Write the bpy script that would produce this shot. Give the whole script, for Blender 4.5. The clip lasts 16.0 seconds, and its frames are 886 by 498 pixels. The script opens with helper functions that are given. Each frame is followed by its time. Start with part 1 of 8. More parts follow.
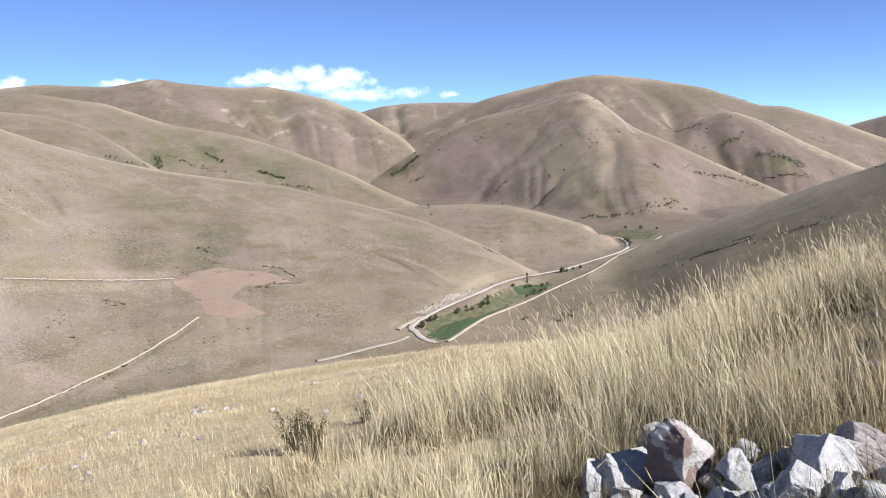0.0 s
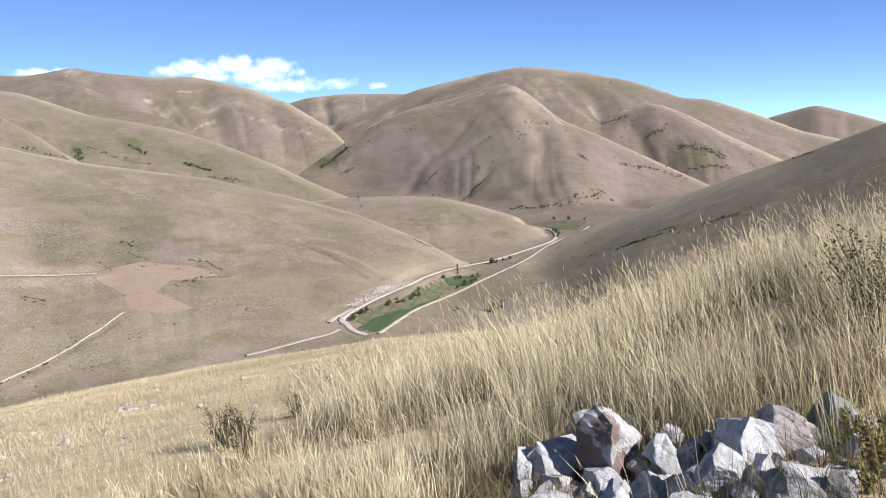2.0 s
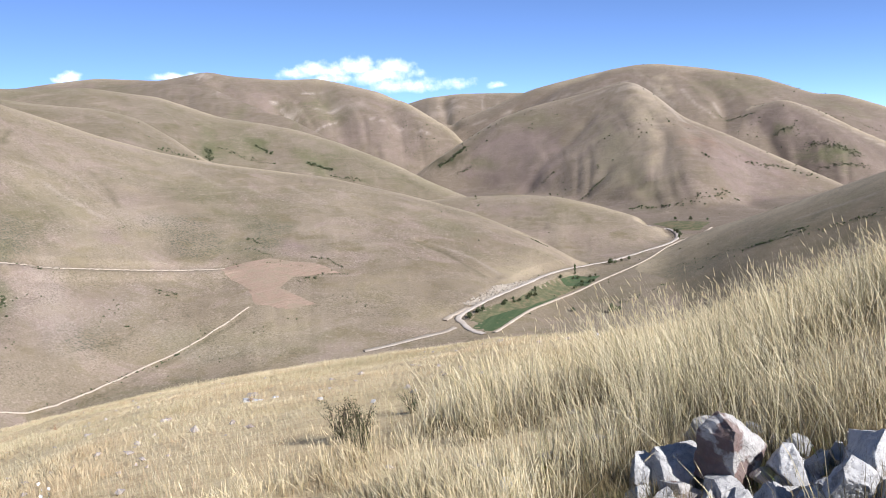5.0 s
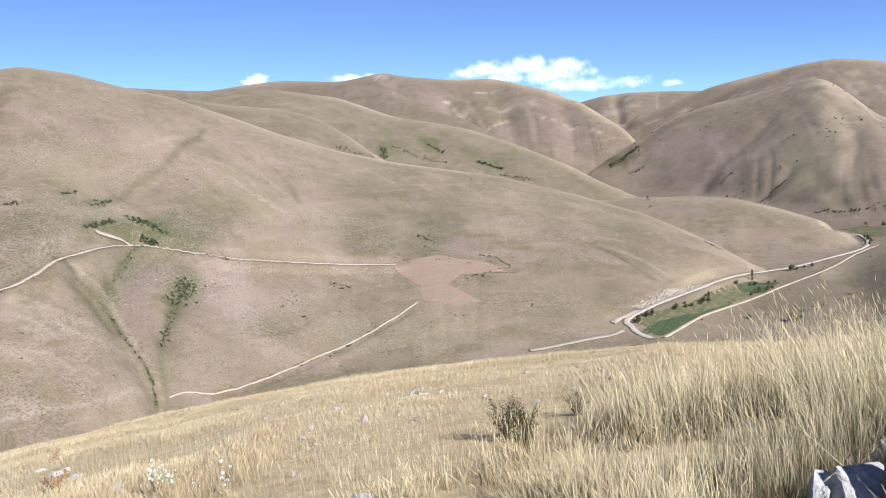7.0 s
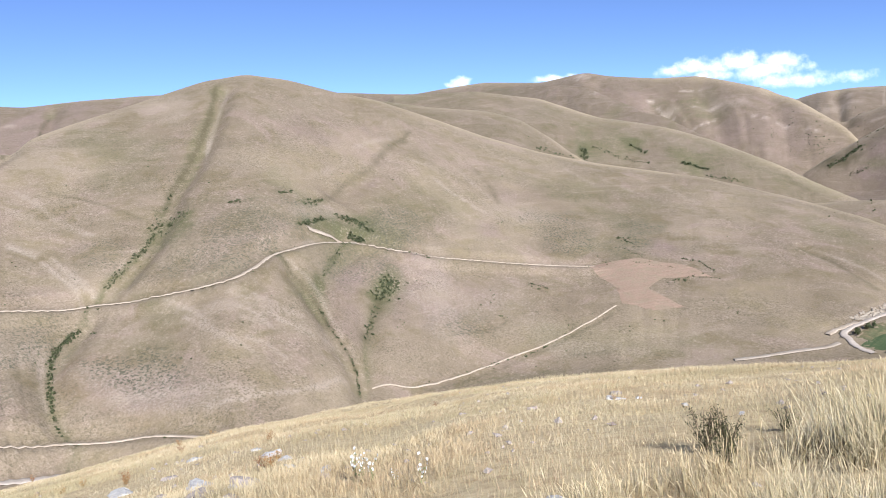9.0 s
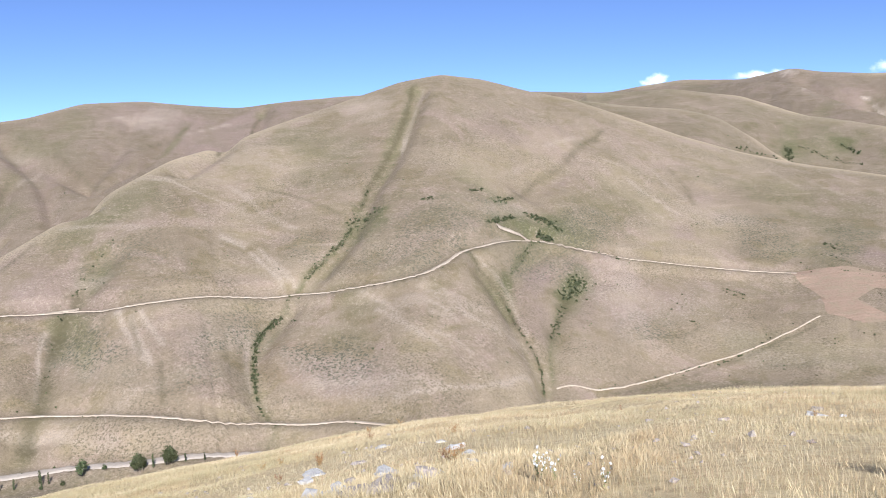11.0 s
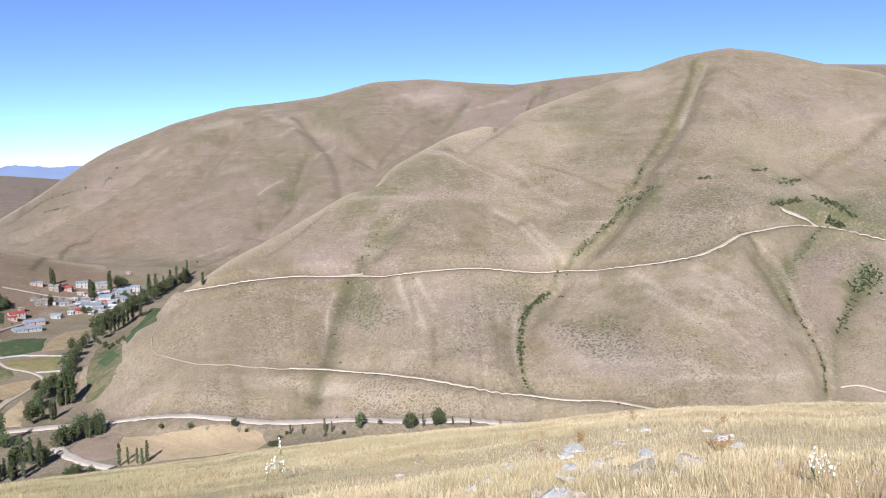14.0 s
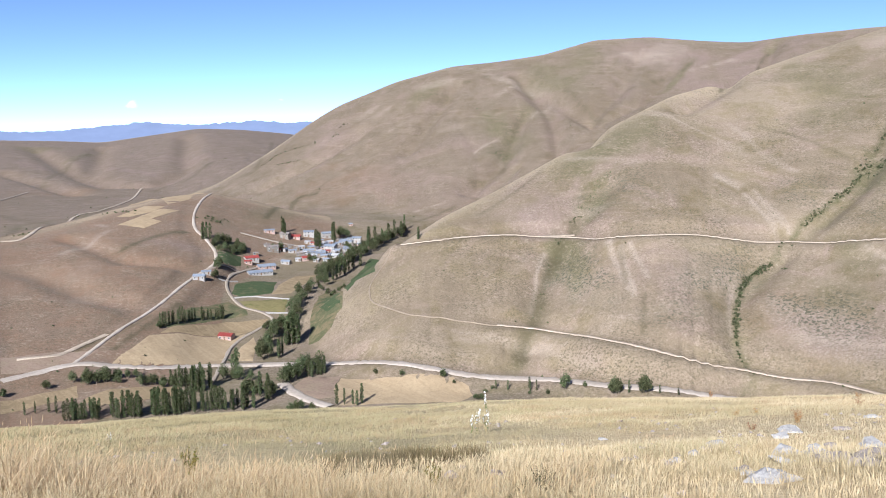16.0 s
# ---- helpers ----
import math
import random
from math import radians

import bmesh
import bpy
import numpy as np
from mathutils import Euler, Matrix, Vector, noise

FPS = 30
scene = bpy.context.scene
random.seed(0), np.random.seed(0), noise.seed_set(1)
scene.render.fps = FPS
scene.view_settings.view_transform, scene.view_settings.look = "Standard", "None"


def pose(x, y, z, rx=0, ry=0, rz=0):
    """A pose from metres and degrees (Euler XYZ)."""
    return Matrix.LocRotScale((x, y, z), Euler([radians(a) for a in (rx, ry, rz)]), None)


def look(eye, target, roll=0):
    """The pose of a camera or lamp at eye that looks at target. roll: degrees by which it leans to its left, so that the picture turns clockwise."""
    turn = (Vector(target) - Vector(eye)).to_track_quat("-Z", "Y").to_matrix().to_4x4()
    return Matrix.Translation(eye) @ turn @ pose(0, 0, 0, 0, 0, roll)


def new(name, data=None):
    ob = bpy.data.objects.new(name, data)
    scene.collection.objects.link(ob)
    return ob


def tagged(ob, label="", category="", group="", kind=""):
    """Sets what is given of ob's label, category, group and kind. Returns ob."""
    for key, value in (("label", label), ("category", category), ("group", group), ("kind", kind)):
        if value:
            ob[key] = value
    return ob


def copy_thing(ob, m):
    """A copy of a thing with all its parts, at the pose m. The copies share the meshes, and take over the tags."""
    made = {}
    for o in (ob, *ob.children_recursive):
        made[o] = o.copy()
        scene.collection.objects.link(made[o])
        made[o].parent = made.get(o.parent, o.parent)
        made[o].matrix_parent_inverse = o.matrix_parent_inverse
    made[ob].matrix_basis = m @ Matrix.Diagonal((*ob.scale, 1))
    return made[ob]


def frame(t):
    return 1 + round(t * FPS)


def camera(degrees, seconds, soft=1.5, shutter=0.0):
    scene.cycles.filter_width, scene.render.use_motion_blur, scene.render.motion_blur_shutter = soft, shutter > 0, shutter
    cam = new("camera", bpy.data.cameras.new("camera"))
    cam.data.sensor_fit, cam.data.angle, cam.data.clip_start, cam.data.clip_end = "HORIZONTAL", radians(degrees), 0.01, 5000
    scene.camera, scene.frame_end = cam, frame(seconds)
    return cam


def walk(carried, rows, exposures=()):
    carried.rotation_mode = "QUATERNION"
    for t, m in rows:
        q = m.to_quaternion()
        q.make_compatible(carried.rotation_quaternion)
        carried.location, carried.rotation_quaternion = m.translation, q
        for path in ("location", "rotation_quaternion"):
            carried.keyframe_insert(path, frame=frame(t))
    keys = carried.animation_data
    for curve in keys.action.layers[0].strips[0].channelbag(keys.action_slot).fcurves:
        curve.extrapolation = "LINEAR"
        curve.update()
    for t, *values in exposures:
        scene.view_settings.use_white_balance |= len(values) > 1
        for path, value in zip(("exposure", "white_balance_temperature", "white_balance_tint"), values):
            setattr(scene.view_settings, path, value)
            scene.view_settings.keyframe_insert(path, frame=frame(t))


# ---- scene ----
import colorsys

cam = camera(52.58, 16.0, soft=1.0)
PATH = [
    (0.0, pose(0, 0, 0, 84.085, 2.703, -0.000)),
    (0.5, pose(0, 0, 0, 83.969, 2.725, 0.021)),
    (1.0, pose(0, 0, 0, 83.643, 2.695, -2.093)),
    (1.5, pose(0, 0, 0, 83.348, 2.678, -4.618)),
    (2.0, pose(0, 0, 0, 83.350, 2.683, -4.473)),
    (2.5, pose(0, 0, 0, 83.357, 2.676, -4.447)),
    (3.0, pose(0, 0, 0, 83.392, 2.698, -4.080)),
    (5.5, pose(0, 0, 0, 83.759, 2.929, 5.093)),
    (6.0, pose(0, 0, 0, 83.844, 2.833, 7.100)),
    (6.5, pose(0, 0, 0, 83.961, 2.832, 9.993)),
    (7.0, pose(0, 0, 0, 84.151, 2.720, 13.794)),
    (7.5, pose(0, 0, 0, 84.325, 2.801, 16.865)),
    (8.0, pose(0, 0, 0, 84.547, 2.622, 21.187)),
    (8.5, pose(0, 0, 0, 84.689, 2.721, 23.983)),
    (11.0, pose(0, 0, 0, 85.265, 2.239, 38.561)),
    (11.5, pose(0, 0, 0, 85.384, 2.063, 41.784)),
    (12.0, pose(0, 0, 0, 85.486, 1.878, 44.712)),
    (12.5, pose(0, 0, 0, 85.606, 1.679, 48.892)),
    (13.0, pose(0, 0, 0, 85.655, 1.497, 51.851)),
    (13.5, pose(0, 0, 0, 85.275, 1.358, 54.843)),
    (14.0, pose(0, 0, 0, 84.328, 1.342, 55.822)),
    (14.5, pose(0, 0, 0, 84.325, 1.182, 59.282)),
    (15.0, pose(0, 0, 0, 83.941, 1.016, 62.409)),
    (15.5, pose(0, 0, 0, 82.413, 0.833, 65.239)),
    (16.0, pose(0, 0, 0, 82.013, 0.485, 69.462)),
]
walk(cam, PATH, exposures=[(0.0, 0.76, 5770, 13), (16.0, 0.76, 5770, 13)])

# ---- world, sun ----
SUN_TO = Vector((0.76, -0.65, 0.0)).normalized()
SUN_UP = radians(32)
world = bpy.data.worlds.new("sky")
scene.world = world
world.use_nodes = True
wn = world.node_tree
bg = wn.nodes["Background"]
sky = wn.nodes.new("ShaderNodeTexSky")
sky.sky_type = 'NISHITA'
sky.sun_disc = False
sky.sun_elevation = SUN_UP
sky.sun_rotation = math.atan2(SUN_TO.x, SUN_TO.y)
sky.altitude = 9000
sky.air_density = 0.7
sky.dust_density = 0.0
sky.ozone_density = 1.0
wn.links.new(sky.outputs["Color"], bg.inputs["Color"])
bg.inputs["Strength"].default_value = 0.14
sun_data = bpy.data.lights.new("sun", 'SUN')
sun_data.energy = 5.0
sun_data.angle = radians(0.53)
sun_data.color = (1.0, 0.94, 0.85)
sun = new("sun", sun_data)
sun_dir = Vector((SUN_TO.x * math.cos(SUN_UP), SUN_TO.y * math.cos(SUN_UP), math.sin(SUN_UP)))
sun.matrix_world = look(sun_dir * 200, (0, 0, 0))
# Crest lines of the hills: x, y, z in metres and the slope of the near face.
RIDGES = {}


def ridge(name, *rows):
    RIDGES[name] = rows


ridge('right_spur',
      (418, 611, 16.0, 0.42), (383, 645, 1.0, 0.36), (361, 675, -11.0, 0.30), (340, 707, -23.5, 0.25), (310, 748, -38.5, 0.20),
      (275, 794, -57.4, 0.14), (235, 838, -76.7, 0.09), (220, 873, -86.5, 0.08), (193, 900, -100.1, 0.08), (139, 823, -110.9, 0.08),
      (84, 717, -116.0, 0.08), (41, 624, -119.6, 0.08))
ridge('main_hill',
      (96, 794, -116.9, 0.08), (77, 826, -109.9, 0.10), (32, 869, -86.7, 0.13), (-22, 900, -64.2, 0.18), (-86, 926, -45.6, 0.20),
      (-170, 945, -23.6, 0.24), (-282, 933, -3.4, 0.28), (-341, 919, 11.7, 0.32), (-395, 897, 31.2, 0.35), (-445, 868, 54.0, 0.39),
      (-488, 832, 74.1, 0.41), (-516, 798, 82.6, 0.42), (-551, 762, 96.3, 0.42), (-578, 728, 101.9, 0.42), (-604, 694, 94.9, 0.42),
      (-625, 634, 74.9, 0.42), (-634, 566, 54.9, 0.42), (-629, 494, 34.7, 0.42), (-618, 426, 19.3, 0.42), (-607, 396, 9.3, 0.42),
      (-600, 350, -8.6, 0.42), (-590, 306, -27.5, 0.42), (-576, 256, -47.3, 0.40), (-562, 211, -62.4, 0.36), (-548, 175, -78.0, 0.32),
      (-537, 142, -97.7, 0.28))
ridge('middle_spur',
      (203, 949, -122.5, 0.30), (186, 967, -103.6, 0.30), (158, 998, -84.9, 0.30), (112, 1034, -70.5, 0.30), (74, 1057, -61.5, 0.30),
      (28, 1070, -58.0, 0.30), (-26, 1075, -57.8, 0.30), (-74, 1077, -59.7, 0.30), (-156, 1079, -66.2, 0.30))
ridge('spur_west',
      (-313, 1189, -46.5, 0.35), (-370, 1183, -5.3, 0.35), (-426, 1197, 34.0, 0.35), (-475, 1199, 64.3, 0.35), (-522, 1190, 77.8, 0.35),
      (-597, 1166, 87.5, 0.35), (-668, 1139, 101.4, 0.35), (-765, 1088, 121.5, 0.35))
ridge('hill_west',
      (16, 1230, -98.2, 0.40), (-28, 1250, -70.7, 0.40), (-91, 1287, -43.5, 0.40), (-141, 1322, -18.0, 0.40), (-233, 1380, 19.0, 0.40),
      (-301, 1408, 42.2, 0.40), (-369, 1423, 58.0, 0.40), (-427, 1427, 68.7, 0.40), (-524, 1427, 106.0, 0.40), (-634, 1403, 126.0, 0.40),
      (-765, 1359, 126.0, 0.40))
ridge('range_west',
      (-14, 2000, -48.2, 0.75), (-50, 2049, -0.4, 0.75), (-81, 2098, 39.4, 0.72), (-134, 2146, 75.8, 0.66), (-207, 2240, 124.2, 0.58),
      (-267, 2284, 149.7, 0.50), (-358, 2323, 177.8, 0.48), (-438, 2360, 200.2, 0.52), (-551, 2387, 205.2, 0.52), (-682, 2405, 222.9, 0.35),
      (-759, 2435, 242.6, 0.35), (-801, 2421, 235.1, 0.35), (-893, 2442, 225.4, 0.35), (-1040, 2383, 235.8, 0.35), (-1139, 2337, 225.1, 0.35),
      (-1246, 2339, 216.3, 0.35), (-1324, 2353, 223.7, 0.35), (-1467, 2266, 235.5, 0.35), (-1612, 2166, 232.4, 0.35))
ridge('range_gap',
      (295, 3287, 149.4, 0.30), (146, 3297, 188.3, 0.30), (51, 3300, 192.6, 0.30), (-104, 3298, 198.4, 0.30), (-223, 3292, 189.6, 0.30),
      (-344, 3282, 158.2, 0.30), (-549, 3254, 87.7, 0.30))
ridge('massif_front',
      (614, 1369, -135.3, 0.35), (557, 1457, -88.8, 0.35), (504, 1561, -49.6, 0.35), (434, 1664, -1.2, 0.35), (366, 1732, 37.2, 0.35),
      (315, 1803, 95.4, 0.35), (287, 1838, 115.8, 0.35), (256, 1862, 113.3, 0.35), (176, 1882, 95.1, 0.35), (93, 1888, 79.5, 0.35),
      (22, 1880, 58.1, 0.35), (-50, 1859, 17.0, 0.37), (-97, 1827, -10.7, 0.39), (-146, 1774, -43.5, 0.35), (-203, 1708, -90.6, 0.35))
ridge('massif',
      (1201, 1843, -126.5, 0.40), (1082, 1973, -35.4, 0.40), (991, 2020, -8.3, 0.40), (941, 2099, 26.8, 0.40), (886, 2123, 52.6, 0.40),
      (827, 2178, 80.7, 0.40), (780, 2217, 86.4, 0.40), (669, 2284, 139.0, 0.40), (540, 2338, 172.1, 0.40), (443, 2359, 188.5, 0.40),
      (386, 2369, 190.7, 0.40), (270, 2385, 177.1, 0.40), (123, 2447, 148.3, 0.40), (30, 2450, 115.1, 0.40), (-64, 2449, 81.6, 0.40),
      (-125, 2447, 76.8, 0.40))
ridge('massif_east',
      (865, 1692, -97.4, 0.42), (816, 1771, -57.8, 0.42), (740, 1858, -4.2, 0.42), (685, 1932, 42.8, 0.42), (629, 1982, 70.7, 0.42),
      (561, 2003, 53.9, 0.42), (513, 2016, 16.7, 0.42), (440, 2033, -37.8, 0.42))
ridge('range_spur',
      (-1054, 2310, 203.0, 0.40), (-971, 2303, 204.5, 0.40), (-880, 2275, 205.5, 0.40), (-780, 2216, 198.3, 0.40), (-686, 2163, 182.8, 0.40), (-610, 2092, 157.1, 0.40), (-529, 2011, 126.9, 0.40), (-446, 1928, 93.5, 0.40), (-363, 1844, 54.2, 0.40), (-280, 1757, 14.2, 0.40), (-224, 1685, -12.3, 0.40))
ridge('far_east',
      (2204, 3218, -57.1, 0.30), (1992, 3353, 2.2, 0.30), (1874, 3420, 48.9, 0.30), (1766, 3477, 87.1, 0.30), (1690, 3515, 69.6, 0.30),
      (1593, 3560, 43.9, 0.30), (1389, 3644, -60.5, 0.30))
ridge('hill_back',
      (-972, 1116, 134.6, 0.35), (-1039, 1054, 132.7, 0.35), (-1118, 1000, 128.4, 0.35), (-1191, 960, 122.1, 0.34), (-1242, 911, 127.9, 0.34),
      (-1296, 851, 137.6, 0.34), (-1344, 772, 134.4, 0.33), (-1375, 694, 111.3, 0.32), (-1407, 626, 101.2, 0.31), (-1427, 552, 93.9, 0.29),
      (-1449, 459, 68.1, 0.26), (-1465, 366, 30.4, 0.22), (-1464, 327, 8.5, 0.18), (-1429, 245, -41.6, 0.13), (-1392, 152, -91.6, 0.10),
      (-1349, 43, -130.0, 0.10))
ridge('plateau_far',
      (-3251, 808, -72.4, 0.05), (-3287, 648, -35.6, 0.05), (-3317, 470, -17.5, 0.05), (-3335, 313, -11.9, 0.05), (-3397, 142, -36.4, 0.05),
      (-3450, -11, -59.0, 0.05), (-3496, -161, -51.5, 0.05), (-3483, -341, -46.7, 0.05), (-3457, -545, -35.7, 0.05))
ridge('brown_spur',
      (-867, 242, -102.8, 0.20), (-898, 198, -92.9, 0.20), (-922, 156, -83.4, 0.19), (-936, 130, -76.5, 0.18), (-955, 98, -70.3, 0.17),
      (-918, 56, -70.1, 0.15), (-870, 3, -77.0, 0.14), (-829, -43, -85.0, 0.13), (-796, -84, -90.1, 0.12), (-768, -138, -86.8, 0.12))
# Brow of the near hill: bearing in degrees, distance, height.
BROW = [
    (-30.8, 9.0, -0.89), (-27.2, 9.5, -0.99), (-24.1, 10.0, -1.16), (-20.8, 11.0, -1.37), (-17.4, 12.5, -1.82), (-13.8, 14.5, -2.46),
    (-10.2, 17.0, -3.24), (-6.5, 19.0, -3.85), (-0.0, 24.0, -5.00), (3.7, 26.0, -5.66), (7.3, 28.0, -6.28), (11.0, 29.0, -6.63),
    (14.5, 30.0, -7.00), (17.9, 31.0, -7.33), (21.3, 32.0, -7.67), (24.5, 33.0, -8.13), (27.5, 34.0, -8.57), (31.2, 42.0, -10.82),
    (36.8, 38.0, -10.26), (41.4, 40.0, -11.01), (46.0, 46.0, -13.19), (51.4, 48.0, -14.34), (54.4, 51.0, -15.48), (61.6, 53.0, -16.48),
    (67.2, 55.0, -17.39), (70.9, 56.0, -17.95), (76.5, 58.0, -18.64), (81.9, 59.0, -18.84), (87.2, 60.0, -19.03), (92.1, 62.0, -19.43),
    (96.8, 62.0, -19.00),
]
# Roads and tracks: width and course (x, y).
ROADS, FIELDS, GULLIES = {}, {}, {}


def course(store, name, *values):
    store[name] = values


course(ROADS, 'valley_road', 6.5, [(-449, -52), (-458, -38), (-466, -21), (-462, 13), (-470, 50), (-450, 103), (-402, 142), (-378, 189), (-367, 198), (-335, 215), (-321, 243), (-306, 268), (-269, 285)])
course(ROADS, 'village_road', 2.3, [(-467, -21), (-495, -8), (-533, 11), (-578, 32), (-630, 53), (-663, 69), (-694, 74), (-728, 71), (-761, 66), (-814, 70), (-886, 84), (-944, 99)])
course(ROADS, 'farm_lane', 2.1, [(-442, 43), (-475, 52), (-501, 59), (-518, 67), (-534, 81), (-546, 91), (-561, 87), (-576, 77), (-601, 73), (-631, 74), (-656, 82), (-679, 98), (-701, 117)])
course(ROADS, 'lane_link', 3, [(-646, 62), (-660, 75), (-667, 88)])
course(ROADS, 'bridge_lane', 6, [(-427, 75), (-411, 77), (-397, 81), (-382, 88)])
course(ROADS, 'upper_lane', 4, [(-773, 104), (-769, 124), (-765, 138), (-759, 156)])
course(ROADS, 'bank_track', 3, [(-479, -47), (-481, -30), (-497, -16), (-509, -5)])
course(ROADS, 'bend_track', 0.8, [(-544, 173), (-528, 158), (-514, 146), (-502, 141), (-484, 139), (-454, 148), (-437, 168), (-425, 189)])
course(ROADS, 'lower_track', 2.2, [(-425, 189), (-415, 204), (-400, 216), (-366, 228), (-343, 244), (-334, 269), (-327, 277), (-305, 292), (-274, 298)])
course(ROADS, 'upper_track', 2.7, [(-539, 173), (-527, 188), (-511, 216), (-494, 246), (-474, 263), (-444, 276), (-426, 321), (-407, 361), (-404, 364), (-380, 374), (-367, 379), (-340, 399), (-337, 417), (-344, 449), (-342, 484), (-341, 526), (-330, 538), (-309, 553), (-285, 591), (-255, 621), (-229, 638), (-200, 648)])
course(ROADS, 'far_track', 3.5, [(-778, -82), (-813, -60), (-1184, -41), (-1268, -9), (-1436, 31), (-1651, 55), (-1759, 71)])
course(ROADS, 'far_track_b', 3.5, [(-1520, -155), (-1667, -126)])
course(ROADS, 'short_track', 3.5, [(-494, 246), (-488, 259), (-484, 267)])
course(ROADS, 'loop_track', 2.6, [(-342, 528), (-349, 525), (-352, 516), (-356, 504)])
course(ROADS, 'field_track', 1.0, [(-252, 407), (-237, 423), (-227, 453), (-214, 488), (-195, 527), (-181, 552), (-166, 584)])
course(ROADS, 'gorge_road', 3.8, [(-9, 551), (-18, 561), (-23, 574), (-26, 585), (-14, 608), (1, 634), (23, 674), (39, 713), (80, 805), (109, 835), (141, 865), (169, 895), (187, 933), (198, 986), (194, 1027), (167, 983)])
course(ROADS, 'gorge_spur', 3.5, [(-81, 525), (-68, 532), (-56, 541), (-35, 557), (-28, 565)])
course(ROADS, 'gorge_bank_track', 4, [(-35, 577), (-31, 588), (-20, 604)])
course(ROADS, 'field_edge_track', 2.2, [(-3, 556), (16, 596), (43, 650), (74, 706), (99, 756), (125, 799), (155, 850), (192, 922), (241, 1006)])
# Fields: cover and outline.
course(FIELDS, 'ploughed', 'tilled', [(-209, 651), (-172, 672), (-135, 669), (-114, 653), (-147, 640), (-153, 619), (-122, 595), (-140, 583), (-163, 589), (-174, 614), (-189, 630)])
course(FIELDS, 'green_a', 'lush', [(-17, 565), (-12, 578), (-3, 591), (21, 617), (46, 663), (38, 642), (8, 583), (-5, 560)])
course(FIELDS, 'green_b', 'meadow', [(-20, 578), (-9, 604), (13, 626), (37, 685), (64, 743), (50, 712), (53, 698), (69, 707), (46, 663), (21, 617), (-3, 591), (-12, 575)])
course(FIELDS, 'green_c', 'lush', [(51, 712), (66, 744), (88, 759), (72, 708), (54, 699)])
course(FIELDS, 'gorge_far', 'meadow', [(186, 1072), (214, 1096), (254, 1060), (226, 997), (208, 1007)])
course(FIELDS, 'quarry', 'pale', [(-24, 612), (-13, 622), (-2, 656), (28, 694), (24, 677), (2, 636), (-14, 611)])
course(FIELDS, 'wheat_a', 'wheat', [(-464, -6), (-507, 17), (-518, 37), (-528, 71), (-519, 67), (-500, 58), (-476, 53)])
course(FIELDS, 'wheat_b', 'stubble', [(-512, 22), (-527, 32), (-552, 63), (-549, 89), (-537, 82), (-529, 71), (-519, 37)])
course(FIELDS, 'wheat_c', 'stubble', [(-410, -48), (-425, -50), (-432, -34), (-440, -18), (-427, -18), (-419, -36)])
course(FIELDS, 'wheat_d', 'stubble', [(-422, -17), (-426, -15), (-434, -5), (-440, 28), (-425, 24), (-420, 2), (-415, -8)])
course(FIELDS, 'wheat_e', 'wheat', [(-394, 94), (-408, 96), (-425, 104), (-402, 125), (-390, 150), (-382, 155), (-374, 154), (-367, 145), (-383, 92)])
course(FIELDS, 'bank_flat', 'soil', [(-460, -53), (-482, -55), (-485, -40), (-487, -27), (-486, -8), (-470, -18), (-462, -38)])
course(FIELDS, 'plot_f', 'soil', [(-416, 77), (-434, 88), (-427, 104), (-408, 96), (-395, 94), (-396, 85)])
course(FIELDS, 'wheat_g', 'wheat', [(-1332, 26), (-1443, 59), (-1383, 122), (-1309, 135), (-896, 74), (-863, 52)])
course(FIELDS, 'wheat_h', 'wheat', [(-824, 6), (-873, 31), (-852, 48), (-830, 36), (-815, 17)])
course(FIELDS, 'wheat_k', 'wheat', [(-780, 6), (-841, 43), (-829, 59), (-796, 34), (-782, 41), (-759, 26)])
course(FIELDS, 'meadow_a', 'meadow', [(-492, 102), (-519, 108), (-547, 116), (-584, 128), (-594, 139), (-533, 133), (-510, 126), (-507, 122), (-495, 116), (-491, 108)])
course(FIELDS, 'meadow_b', 'lush', [(-543, 136), (-627, 163), (-658, 180), (-689, 195), (-680, 199), (-528, 152), (-539, 145), (-531, 135)])
course(FIELDS, 'meadow_c', 'lush', [(-570, 124), (-589, 134), (-535, 132), (-518, 127), (-518, 121), (-524, 116)])
course(FIELDS, 'green_d', 'lush', [(-661, 71), (-696, 76), (-706, 85), (-705, 95), (-681, 91)])
course(FIELDS, 'green_h', 'meadow', [(-711, 72), (-734, 80), (-743, 99), (-734, 105), (-711, 97), (-698, 77)])
course(FIELDS, 'green_e', 'lush', [(-607, 74), (-635, 81), (-646, 95), (-637, 110), (-600, 100), (-596, 80)])
course(FIELDS, 'green_f', 'meadow2', [(-570, 80), (-588, 77), (-581, 107), (-557, 101)])
course(FIELDS, 'wheat_i', 'stubble', [(-597, 99), (-635, 114), (-655, 126), (-653, 143), (-632, 132), (-596, 112)])
course(FIELDS, 'wheat_j', 'wheat', [(-480, 58), (-505, 65), (-520, 75), (-502, 74), (-474, 68)])
course(FIELDS, 'green_g', 'meadow', [(-523, 20), (-541, 30), (-564, 43), (-589, 70), (-570, 78), (-559, 78), (-557, 62), (-522, 28)])
